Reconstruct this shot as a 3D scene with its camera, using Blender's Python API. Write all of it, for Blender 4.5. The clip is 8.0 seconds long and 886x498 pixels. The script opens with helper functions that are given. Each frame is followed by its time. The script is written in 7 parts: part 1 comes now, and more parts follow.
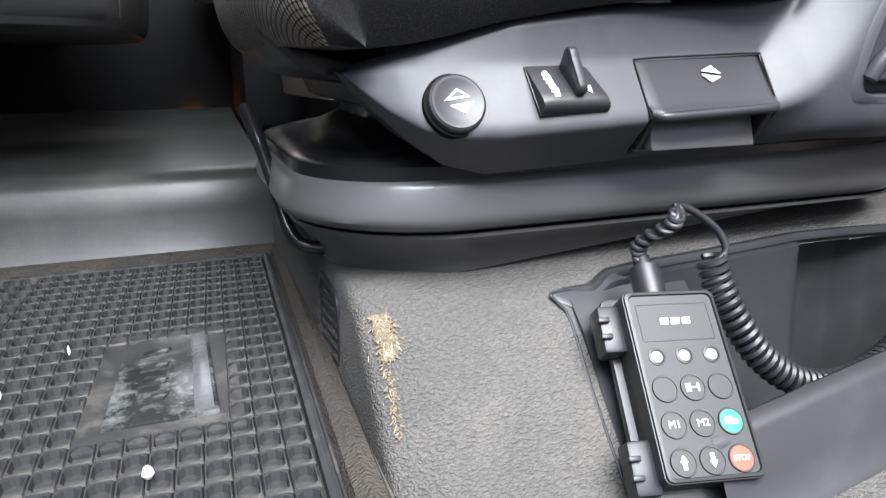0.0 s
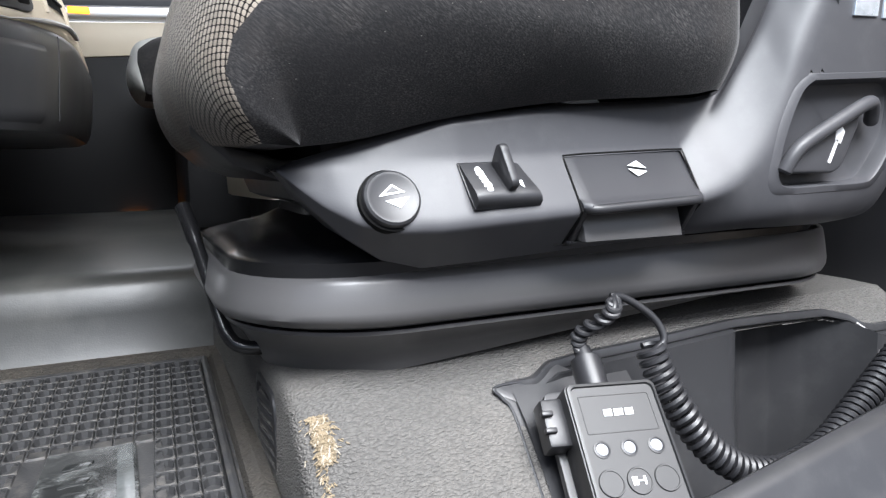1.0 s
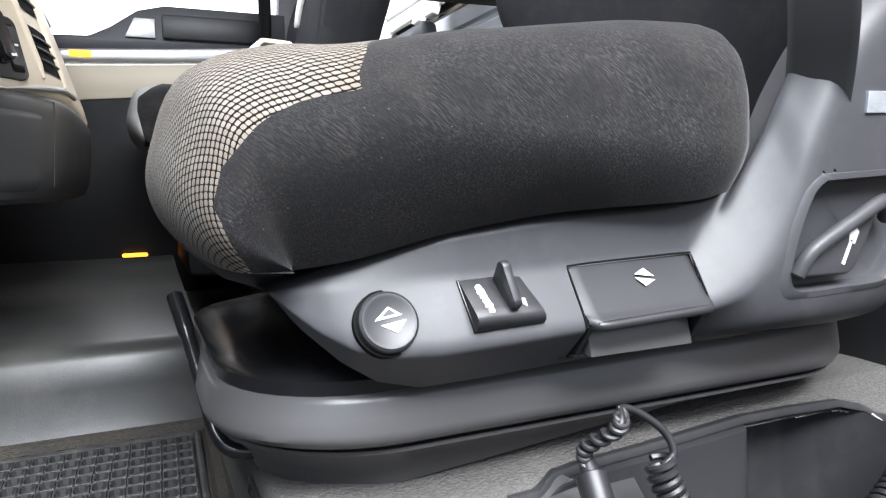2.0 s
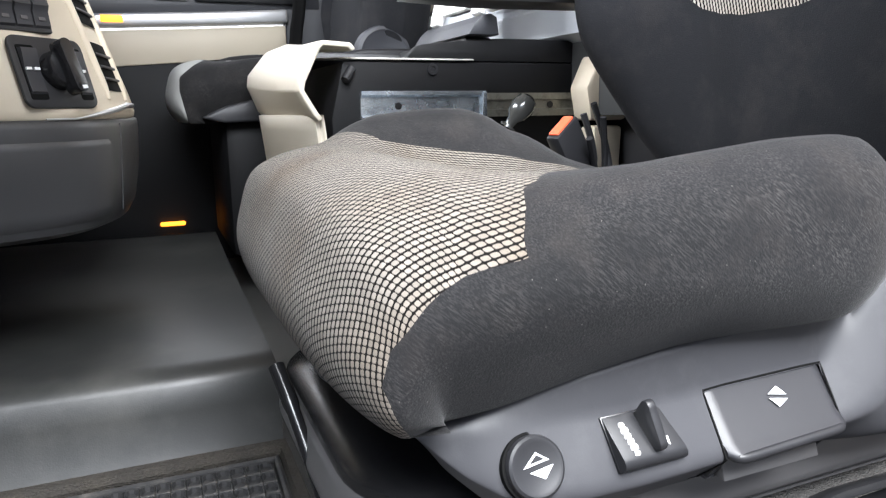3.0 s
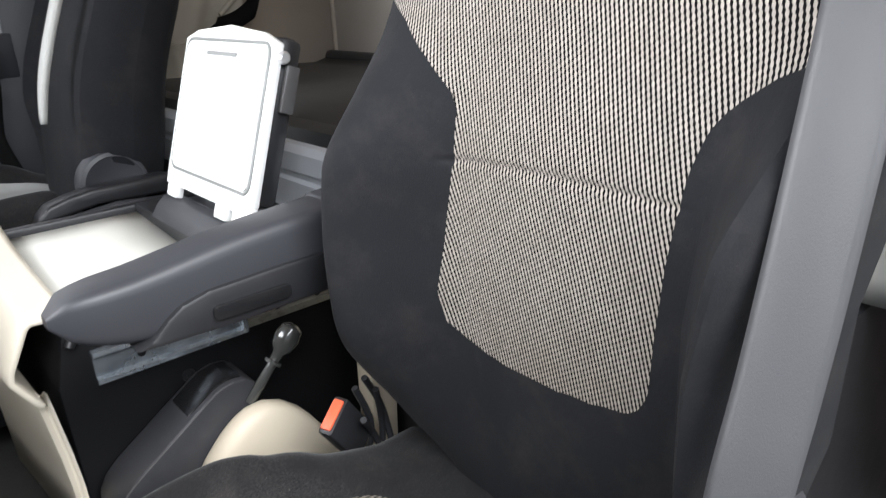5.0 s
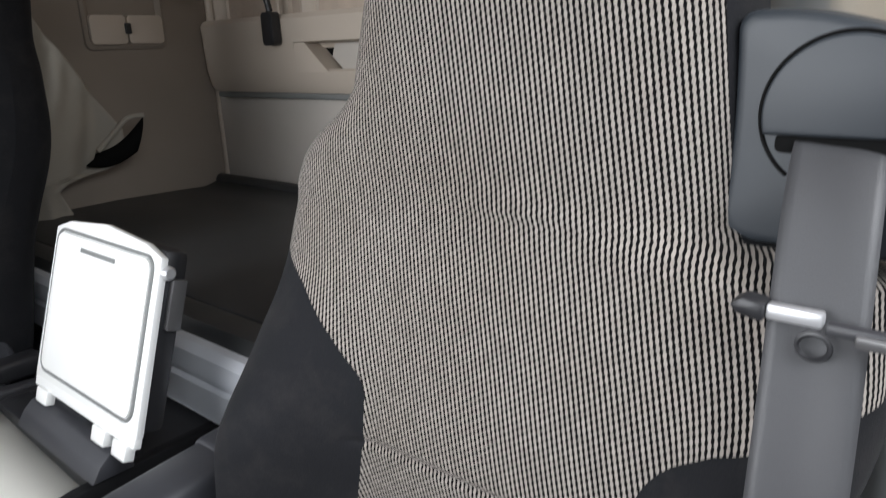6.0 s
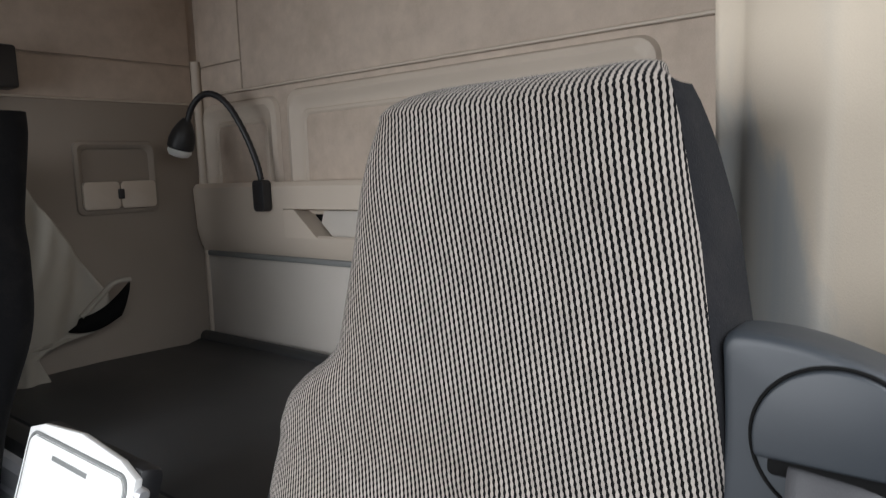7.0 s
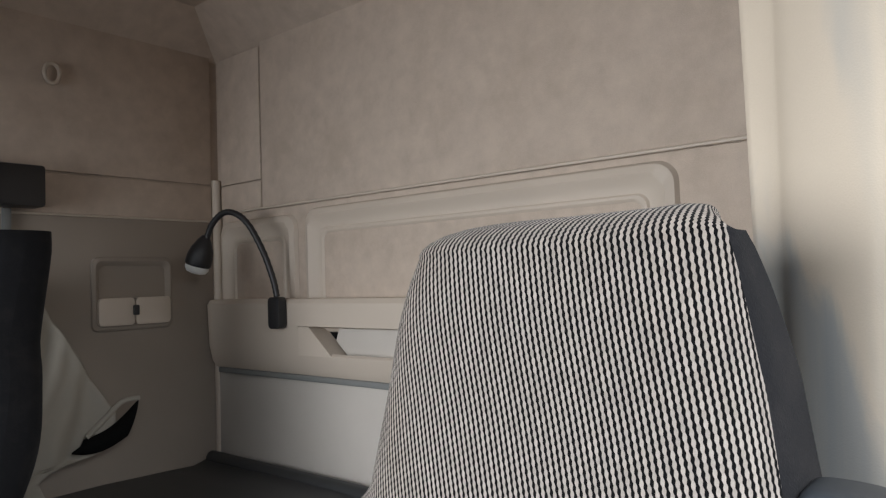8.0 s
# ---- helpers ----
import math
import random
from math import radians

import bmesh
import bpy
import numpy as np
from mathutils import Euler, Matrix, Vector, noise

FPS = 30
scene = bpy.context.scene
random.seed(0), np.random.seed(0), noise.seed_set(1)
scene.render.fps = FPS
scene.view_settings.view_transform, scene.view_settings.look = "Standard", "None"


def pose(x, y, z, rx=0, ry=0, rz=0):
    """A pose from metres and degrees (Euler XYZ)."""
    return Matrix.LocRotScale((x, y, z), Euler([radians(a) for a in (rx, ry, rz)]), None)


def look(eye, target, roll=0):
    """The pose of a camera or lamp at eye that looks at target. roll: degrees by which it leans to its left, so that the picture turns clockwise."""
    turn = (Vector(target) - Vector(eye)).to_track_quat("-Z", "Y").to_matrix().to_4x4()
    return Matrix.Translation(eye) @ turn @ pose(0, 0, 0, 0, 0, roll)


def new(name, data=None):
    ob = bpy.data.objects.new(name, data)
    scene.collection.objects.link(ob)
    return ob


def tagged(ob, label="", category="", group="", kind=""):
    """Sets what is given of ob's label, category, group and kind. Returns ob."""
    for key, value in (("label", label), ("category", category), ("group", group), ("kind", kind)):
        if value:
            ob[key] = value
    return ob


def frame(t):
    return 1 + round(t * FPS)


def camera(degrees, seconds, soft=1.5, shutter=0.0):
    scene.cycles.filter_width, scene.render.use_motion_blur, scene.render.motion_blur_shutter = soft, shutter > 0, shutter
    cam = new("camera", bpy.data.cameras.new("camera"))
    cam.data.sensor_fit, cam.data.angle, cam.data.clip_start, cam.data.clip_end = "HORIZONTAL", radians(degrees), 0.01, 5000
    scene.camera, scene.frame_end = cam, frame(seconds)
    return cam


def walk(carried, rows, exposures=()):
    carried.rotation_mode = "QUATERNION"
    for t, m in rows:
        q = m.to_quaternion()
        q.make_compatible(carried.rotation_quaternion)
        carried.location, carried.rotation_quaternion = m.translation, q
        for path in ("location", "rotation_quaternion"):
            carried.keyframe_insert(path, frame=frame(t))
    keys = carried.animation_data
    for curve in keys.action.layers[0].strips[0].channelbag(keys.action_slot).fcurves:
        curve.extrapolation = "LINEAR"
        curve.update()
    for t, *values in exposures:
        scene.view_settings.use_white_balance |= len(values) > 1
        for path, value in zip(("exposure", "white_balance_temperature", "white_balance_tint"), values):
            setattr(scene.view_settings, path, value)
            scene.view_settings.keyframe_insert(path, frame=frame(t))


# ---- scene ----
# camera and its way: seconds, eye, target, roll
cam = camera(65.18, 8.0, 1.2, 0.2)
PATH = [
    (0, (-0.0824, -0.4449, 0.2648), (0.2431, 0.4637, 0.0030), -0.66),
    (0.5, (-0.1122, -0.4553, 0.2669), (0.2837, 0.4487, 0.1055), -1.05),
    (1, (-0.0722, -0.4455, 0.2612), (0.3301, 0.4615, 0.1369), -1.18),
    (1.2, (-0.0593, -0.4425, 0.2791), (0.3487, 0.4623, 0.1576), -1.14),
    (2.3, (-0.0577, -0.3873, 0.3419), (0.3359, 0.5278, 0.2547), -0.75),
    (2.5, (-0.0648, -0.3596, 0.3625), (0.3215, 0.5584, 0.2732), -0.58),
    (3, (-0.1250, -0.3573, 0.4644), (0.2557, 0.5460, 0.2668), -0.81),
    (3.5, (-0.1244, -0.3318, 0.5533), (0.2453, 0.5467, 0.2507), -1.10),
    (4, (-0.0355, -0.2353, 0.6353), (0.3737, 0.6199, 0.3172), -0.81),
    (4.5, (-0.0156, -0.2089, 0.8431), (0.5039, 0.5765, 0.5065), -0.97),
    (4.7, (0.0074, -0.2093, 0.9028), (0.5668, 0.5426, 0.5539), -1.35),
    (5.8, (0.0832, -0.1111, 1.1275), (0.7939, 0.5162, 0.8091), -2.56),
    (6, (0.1158, -0.1072, 1.1673), (0.8443, 0.5174, 0.8858), -2.22),
    (6.5, (0.1416, -0.0895, 1.2274), (0.9007, 0.5348, 1.0432), -1.89),
    (7, (0.1442, -0.0910, 1.2905), (0.9142, 0.5364, 1.1743), -2.11),
    (7.5, (0.1492, -0.0721, 1.3325), (0.9270, 0.5555, 1.2985), -1.42),
    (8, (0.1373, -0.0614, 1.3139), (0.9097, 0.5724, 1.3557), -1.85),
]
EXPOSURES = [(0.0, 0.65, 6350, 10), (2.4, 0.68, 6350, 10), (3.5, 0.55, 6380, 10), (4.0, 0.25, 6430, 10), (4.7, 0.05, 6480, 10), (5.8, -0.92, 6450, 10), (6.6, -1.10, 6400, 10), (7.5, -0.92, 6420, 10), (8.0, -0.82, 6420, 10)]
walk(cam, [(t, look(eye, target, roll)) for t, eye, target, roll in PATH], EXPOSURES)

# ---- world, light, exposure ----
world = bpy.data.worlds.new("world")
scene.world = world
world.use_nodes = True
_n = world.node_tree.nodes
_l = world.node_tree.links
_sky = _n.new("ShaderNodeTexSky")
_sky.sky_type = "NISHITA"
_sky.sun_disc = False
_sky.sun_elevation = radians(59)
_sky.sun_rotation = radians(172)
_sky.air_density, _sky.dust_density, _sky.ozone_density = 1.0, 4.0, 1.0
_l.new(_sky.outputs[0], _n["Background"].inputs[0])
_n["Background"].inputs[1].default_value = 0.13


def lamp(name, kind, m, energy, color=(1, 1, 1), size=(1, 1), angle=0.0, spread=180.0):
    d = bpy.data.lights.new(name, kind)
    d.energy, d.color = energy, color
    if kind == "AREA":
        d.shape, d.size, d.size_y = "RECTANGLE", size[0], size[1]
        d.spread = radians(spread)
    if kind == "SUN":
        d.angle = angle
    ob = new(name, d)
    ob.matrix_world = m
    return ob


lamp("sun", "SUN", look((0.5, -3.5, 6), (0, 0, 0)), 2.4, (0.98, 0.98, 1.0), angle=radians(45))
lamp("door_daylight", "AREA", look((-0.05, -1.25, 2.00), (0.15, 0.10, 0.40)), 56, (0.92, 0.96, 1.0), (2.0, 1.1), spread=112.0)
lamp("windscreen_daylight", "AREA", look((-1.28, 0.75, 1.38), (0.9, 0.25, 0.72)), 40, (0.95, 0.97, 1.0), (1.7, 0.9), spread=104.0)



# ---- materials ----
def material(name, color, rough=0.5, metal=0.0, var=0.15, scale=12.0, fine=400.0, bump=0.15, bump_dist=0.0006, coat=0.0, spec=0.5, stain=None, stain_amount=0.0, stain_scale=6.0):
    """Colour with two scales of variation, grain bump, optional patchy stain colour."""
    m = bpy.data.materials.new(name)
    m.use_nodes = True
    n, l = m.node_tree.nodes, m.node_tree.links
    b = n["Principled BSDF"]
    b.inputs["Metallic"].default_value = metal
    b.inputs["Coat Weight"].default_value = coat
    b.inputs["Specular IOR Level"].default_value = spec
    tc = n.new("ShaderNodeTexCoord")
    big = n.new("ShaderNodeTexNoise")
    big.inputs["Scale"].default_value = scale
    big.inputs["Detail"].default_value = 5
    small = n.new("ShaderNodeTexNoise")
    small.inputs["Scale"].default_value = fine
    small.inputs["Detail"].default_value = 2
    for t in (big, small):
        l.new(tc.outputs["Object"], t.inputs["Vector"])
    mixf = n.new("ShaderNodeMath")
    mixf.operation = "MULTIPLY_ADD"
    l.new(big.outputs[0], mixf.inputs[0])
    mixf.inputs[1].default_value = 0.7
    half = n.new("ShaderNodeMath")
    half.operation = "MULTIPLY"
    l.new(small.outputs[0], half.inputs[0])
    half.inputs[1].default_value = 0.3
    l.new(half.outputs[0], mixf.inputs[2])
    ramp = n.new("ShaderNodeMix")
    ramp.data_type = "RGBA"
    l.new(mixf.outputs[0], ramp.inputs[0])
    ramp.inputs[6].default_value = (*[c * (1 - var) for c in color], 1)
    ramp.inputs[7].default_value = (*[min(1, c * (1 + var)) for c in color], 1)
    out = ramp.outputs[2]
    if stain:
        sn = n.new("ShaderNodeTexNoise")
        sn.inputs["Scale"].default_value = stain_scale
        sn.inputs["Detail"].default_value = 8
        sn.inputs["Roughness"].default_value = 0.7
        l.new(tc.outputs["Object"], sn.inputs["Vector"])
        mr = n.new("ShaderNodeMapRange")
        mr.inputs[1].default_value, mr.inputs[2].default_value = 0.5, 0.75
        mr.inputs[4].default_value = stain_amount
        l.new(sn.outputs[0], mr.inputs[0])
        sm = n.new("ShaderNodeMix")
        sm.data_type = "RGBA"
        l.new(mr.outputs[0], sm.inputs[0])
        l.new(out, sm.inputs[6])
        sm.inputs[7].default_value = (*stain, 1)
        out = sm.outputs[2]
    l.new(out, b.inputs["Base Color"])
    rr = n.new("ShaderNodeMapRange")
    rr.inputs[3].default_value, rr.inputs[4].default_value = max(0.02, rough - 0.08), min(1, rough + 0.08)
    l.new(big.outputs[0], rr.inputs[0])
    l.new(rr.outputs[0], b.inputs["Roughness"])
    if bump:
        bp = n.new("ShaderNodeBump")
        bp.inputs["Strength"].default_value = bump
        bp.inputs["Distance"].default_value = bump_dist
        l.new(small.outputs[0], bp.inputs["Height"])
        l.new(bp.outputs[0], b.inputs["Normal"])
    return m


def woven(name, light, dark, length, width, fill_u, fill_v, slant=0.3, worn=(0.66, 0.60, 0.53), worn_amount=0.3, pinch=0.0):
    """Fabric of staggered light slubs in columns on dark thread, laid out in the mesh's UV map, which is in metres."""
    m = bpy.data.materials.new(name)
    m.use_nodes = True
    n, l = m.node_tree.nodes, m.node_tree.links
    b = n["Principled BSDF"]
    b.inputs["Roughness"].default_value = 0.9
    b.inputs["Specular IOR Level"].default_value = 0.08
    b.inputs["Sheen Weight"].default_value = 0.05

    def calc(op, a, c=None, d=None):
        q = n.new("ShaderNodeMath")
        q.operation = op
        for k, v in enumerate((a, c, d)):
            if v is None:
                continue
            if isinstance(v, (int, float)):
                q.inputs[k].default_value = v
            else:
                l.new(v, q.inputs[k])
        return q.outputs[0]
    uv = n.new("ShaderNodeUVMap")
    sep = n.new("ShaderNodeSeparateXYZ")
    l.new(uv.outputs[0], sep.inputs[0])
    across = calc("DIVIDE", sep.outputs[1], width)
    row = calc("FLOOR", across)
    fv = calc("SUBTRACT", calc("FRACT", across), 0.5)
    along = calc("DIVIDE", sep.outputs[0], length)
    shift = calc("MULTIPLY_ADD", row, 0.5, along)
    lean = calc("MULTIPLY_ADD", fv, slant, shift)
    cell = calc("FLOOR", lean)
    fu = calc("SUBTRACT", calc("FRACT", lean), 0.5)
    du = calc("POWER", calc("ABSOLUTE", calc("DIVIDE", fu, fill_u / 2)), 4.0)
    if pinch:
        # ribbons that run on from slub to slub, drawn in between them
        wave = calc("COSINE", calc("MULTIPLY", fu, math.tau))
        half = calc("MULTIPLY_ADD", wave, pinch * fill_v / 2, fill_v / 2 * (1.08 - pinch))
        dist = calc("ADD", calc("MULTIPLY", du, 0.22), calc("POWER", calc("ABSOLUTE", calc("DIVIDE", fv, half)), 3.0))
    else:
        dist = calc("ADD", du, calc("POWER", calc("ABSOLUTE", calc("DIVIDE", fv, fill_v / 2)), 3.0))
    mask = n.new("ShaderNodeMapRange")
    mask.interpolation_type = "SMOOTHSTEP"
    mask.inputs[1].default_value, mask.inputs[2].default_value, mask.inputs[3].default_value, mask.inputs[4].default_value = 0.65, 1.3, 1.0, 0.0
    l.new(dist, mask.inputs[0])
    # every slub a little different
    cid = n.new("ShaderNodeCombineXYZ")
    l.new(row, cid.inputs[0])
    l.new(cell, cid.inputs[1])
    wn = n.new("ShaderNodeTexWhiteNoise")
    l.new(cid.outputs[0], wn.inputs["Vector"])
    tone = n.new("ShaderNodeMix")
    tone.data_type = "RGBA"
    l.new(wn.outputs["Value"], tone.inputs[0])
    tone.inputs[6].default_value = (*light, 1)
    tone.inputs[7].default_value = (*[c * 0.80 for c in light], 1)
    tc = n.new("ShaderNodeTexCoord")
    no = n.new("ShaderNodeTexNoise")
    no.inputs["Scale"].default_value = 7
    no.inputs["Detail"].default_value = 6
    l.new(tc.outputs["Object"], no.inputs["Vector"])
    mr = n.new("ShaderNodeMapRange")
    mr.inputs[1].default_value, mr.inputs[2].default_value, mr.inputs[4].default_value = 0.46, 0.70, worn_amount
    l.new(no.outputs[0], mr.inputs[0])
    dirty = n.new("ShaderNodeMix")
    dirty.data_type = "RGBA"
    dirty.blend_type = "MULTIPLY"
    l.new(mr.outputs[0], dirty.inputs[0])
    l.new(tone.outputs[2], dirty.inputs[6])
    dirty.inputs[7].default_value = (*worn, 1)
    mx = n.new("ShaderNodeMix")
    mx.data_type = "RGBA"
    l.new(mask.outputs[0], mx.inputs[0])
    mx.inputs[6].default_value = (*dark, 1)
    l.new(dirty.outputs[2], mx.inputs[7])
    fz = n.new("ShaderNodeTexNoise")
    fz.inputs["Scale"].default_value = 1100
    l.new(tc.outputs["Object"], fz.inputs["Vector"])
    hz = n.new("ShaderNodeMix")
    hz.data_type = "RGBA"
    hz.blend_type = "OVERLAY"
    hz.inputs[0].default_value = 0.25
    l.new(mx.outputs[2], hz.inputs[6])
    l.new(fz.outputs[0], hz.inputs[7])
    l.new(hz.outputs[2], b.inputs["Base Color"])
    bp = n.new("ShaderNodeBump")
    bp.inputs["Strength"].default_value = 0.7
    bp.inputs["Distance"].default_value = 0.0009
    l.new(mask.outputs[0], bp.inputs["Height"])
    l.new(bp.outputs[0], b.inputs["Normal"])
    return m


def dusty_velour(name, color, lint=0.5, strokes=0.7, sheen=0.12):
    """Dark pile cloth with lint specks and brushed strokes."""
    m = material(name, color, 0.95, 0, 0.35, 9, 700, 0.5, 0.0006, spec=0.15, stain=(color[0] * 2.5, color[1] * 2.25, color[2] * 1.95), stain_amount=0.6, stain_scale=14)
    n, l = m.node_tree.nodes, m.node_tree.links
    b = n["Principled BSDF"]
    b.inputs["Sheen Weight"].default_value = sheen
    b.inputs["Sheen Roughness"].default_value = 0.4
    src = b.inputs["Base Color"].links[0].from_socket
    tc = n.new("ShaderNodeTexCoord")
    mp = n.new("ShaderNodeMapping")
    mp.vector_type = "TEXTURE"
    mp.inputs["Rotation"].default_value = (radians(8), radians(130), 0)
    mp.inputs["Scale"].default_value = (1 / 1250, 1 / 1250, 1 / 150)
    l.new(tc.outputs["Object"], mp.inputs["Vector"])
    st = n.new("ShaderNodeTexNoise")
    st.inputs["Scale"].default_value = 1.0
    st.inputs["Detail"].default_value = 3
    l.new(mp.outputs[0], st.inputs["Vector"])
    where = n.new("ShaderNodeTexNoise")
    where.inputs["Scale"].default_value = 22
    where.inputs["Detail"].default_value = 4
    l.new(tc.outputs["Object"], where.inputs["Vector"])
    far_up = n.new("ShaderNodeMapRange")
    far_up.inputs[1].default_value, far_up.inputs[2].default_value, far_up.inputs[3].default_value, far_up.inputs[4].default_value = 0.36, 0.66, 0.30, 1.0
    l.new(where.outputs[0], far_up.inputs[0])
    sr = n.new("ShaderNodeMapRange")
    sr.inputs[1].default_value, sr.inputs[2].default_value, sr.inputs[4].default_value = 0.46, 0.66, strokes
    l.new(st.outputs[0], sr.inputs[0])
    sm = n.new("ShaderNodeMath")
    sm.operation = "MULTIPLY"
    l.new(sr.outputs[0], sm.inputs[0])
    l.new(far_up.outputs[0], sm.inputs[1])
    rib = n.new("ShaderNodeMix")
    rib.data_type = "RGBA"
    l.new(sm.outputs[0], rib.inputs[0])
    l.new(src, rib.inputs[6])
    rib.inputs[7].default_value = (color[0] * 5.0, color[1] * 4.8, color[2] * 4.4, 1)
    src = rib.outputs[2]
    bp2 = n.new("ShaderNodeBump")
    bp2.inputs["Strength"].default_value = 0.3
    bp2.inputs["Distance"].default_value = 0.0005
    l.new(st.outputs[0], bp2.inputs["Height"])
    l.new(b.inputs["Normal"].links[0].from_socket, bp2.inputs["Normal"])
    l.new(bp2.outputs[0], b.inputs["Normal"])
    vo = n.new("ShaderNodeTexVoronoi")
    vo.inputs["Scale"].default_value = 210
    vo.inputs["Randomness"].default_value = 1.0
    l.new(tc.outputs["Object"], vo.inputs["Vector"])
    mr = n.new("ShaderNodeMapRange")
    mr.inputs[1].default_value, mr.inputs[2].default_value, mr.inputs[3].default_value, mr.inputs[4].default_value = 0.03, 0.10, lint, 0.0
    l.new(vo.outputs["Distance"], mr.inputs[0])
    # only some cells carry lint
    gt = n.new("ShaderNodeMath")
    gt.operation = "GREATER_THAN"
    gt.inputs[1].default_value = 0.80
    sep = n.new("ShaderNodeSeparateColor")
    l.new(vo.outputs["Color"], sep.inputs[0])
    l.new(sep.outputs[0], gt.inputs[0])
    mu = n.new("ShaderNodeMath")
    mu.operation = "MULTIPLY"
    l.new(mr.outputs[0], mu.inputs[0])
    l.new(gt.outputs[0], mu.inputs[1])
    mx = n.new("ShaderNodeMix")
    mx.data_type = "RGBA"
    l.new(mu.outputs[0], mx.inputs[0])
    l.new(src, mx.inputs[6])
    mx.inputs[7].default_value = (0.35, 0.33, 0.30, 1)
    l.new(mx.outputs[2], b.inputs["Base Color"])
    return m


def pebbled(name, color, scale, worn):
    """Short felted carpet whose surface is pressed into small pebbles."""
    m = material(name, color, 0.93, 0, 0.25, 9, 900, 0.4, 0.0004, spec=0.15, stain=worn, stain_amount=0.55, stain_scale=7)
    n, l = m.node_tree.nodes, m.node_tree.links
    b = n["Principled BSDF"]
    tc = n.new("ShaderNodeTexCoord")
    mp = n.new("ShaderNodeMapping")
    mp.inputs["Scale"].default_value = (0.55, 1.0, 1.0)
    l.new(tc.outputs["Object"], mp.inputs["Vector"])
    warp = n.new("ShaderNodeTexNoise")
    warp.inputs["Scale"].default_value = scale * 0.6
    l.new(mp.outputs[0], warp.inputs["Vector"])
    shift = n.new("ShaderNodeMix")
    shift.data_type = "VECTOR"
    shift.inputs[0].default_value = 0.0035
    l.new(mp.outputs[0], shift.inputs[4])
    l.new(warp.outputs["Color"], shift.inputs[5])
    vo = n.new("ShaderNodeTexVoronoi")
    vo.feature = "SMOOTH_F1"
    vo.inputs["Scale"].default_value = scale
    vo.inputs["Smoothness"].default_value = 0.35
    l.new(shift.outputs[1], vo.inputs["Vector"])
    bp = n.new("ShaderNodeBump")
    bp.invert = True
    bp.inputs["Strength"].default_value = 0.9
    bp.inputs["Distance"].default_value = 0.0022
    l.new(vo.outputs["Distance"], bp.inputs["Height"])
    l.new(b.inputs["Normal"].links[0].from_socket, bp.inputs["Normal"])
    l.new(bp.outputs[0], b.inputs["Normal"])
    src = b.inputs["Base Color"].links[0].from_socket
    mr = n.new("ShaderNodeMapRange")
    mr.inputs[1].default_value, mr.inputs[2].default_value, mr.inputs[3].default_value, mr.inputs[4].default_value = 0.25, 0.75, 1.08, 0.80
    l.new(vo.outputs["Distance"], mr.inputs[0])
    mu = n.new("ShaderNodeMix")
    mu.data_type = "RGBA"
    mu.blend_type = "MULTIPLY"
    mu.inputs[0].default_value = 1.0
    l.new(src, mu.inputs[6])
    l.new(mr.outputs[0], mu.inputs[7])
    l.new(mu.outputs[2], b.inputs["Base Color"])
    return m


def stained_curtain(name, cloth, mark):
    """Matte curtain cloth with water marks running down it."""
    m = material(name, cloth, 0.95, 0, 0.10, 6, 600, 0.4, 0.0005, spec=0.1)
    n, l = m.node_tree.nodes, m.node_tree.links
    b = n["Principled BSDF"]
    base = b.inputs["Base Color"].links[0].from_socket
    tc = n.new("ShaderNodeTexCoord")

    def calc(op, *values):
        q = n.new("ShaderNodeMath")
        q.operation = op
        for k, v in enumerate(values):
            if isinstance(v, (int, float)):
                q.inputs[k].default_value = v
            else:
                l.new(v, q.inputs[k])
        return q.outputs[0]

    def streaks(scale, detail):
        mp = n.new("ShaderNodeMapping")
        mp.inputs["Scale"].default_value = scale
        l.new(tc.outputs["Object"], mp.inputs["Vector"])
        no = n.new("ShaderNodeTexNoise")
        no.inputs["Scale"].default_value = 1.0
        no.inputs["Detail"].default_value = detail
        no.inputs["Distortion"].default_value = 0.6
        l.new(mp.outputs[0], no.inputs["Vector"])
        return no.outputs[0]

    def soft(value, lo, hi, amount):
        mr = n.new("ShaderNodeMapRange")
        mr.interpolation_type = "SMOOTHSTEP"
        mr.inputs[1].default_value, mr.inputs[2].default_value, mr.inputs[4].default_value = lo, hi, amount
        l.new(value, mr.inputs[0])
        return mr.outputs[0]
    sep = n.new("ShaderNodeSeparateXYZ")
    l.new(tc.outputs["Object"], sep.inputs[0])
    # the large mark has a level upper rim and a slanting one
    level = calc("SUBTRACT", 1.352, sep.outputs[2])
    slanted = calc("SUBTRACT", calc("MULTIPLY_ADD", sep.outputs[1], 2.5, 1.120), sep.outputs[2])
    inside_mark = calc("ADD", calc("MINIMUM", level, slanted), calc("MULTIPLY_ADD", streaks((22.0, 22.0, 9.0), 5), 0.30, -0.15))
    fac = calc("MULTIPLY", soft(inside_mark, -0.02, 0.07, 0.85), calc("MULTIPLY_ADD", streaks((26.0, 26.0, 3.0), 3), 1.2, 0.3))
    fac = calc("MAXIMUM", fac, soft(streaks((9.0, 9.0, 1.6), 4), 0.50, 0.72, 0.55))
    mix = n.new("ShaderNodeMix")
    mix.data_type = "RGBA"
    l.new(fac, mix.inputs[0])
    l.new(base, mix.inputs[6])
    mix.inputs[7].default_value = (*mark, 1)
    l.new(mix.outputs[2], b.inputs["Base Color"])
    return m


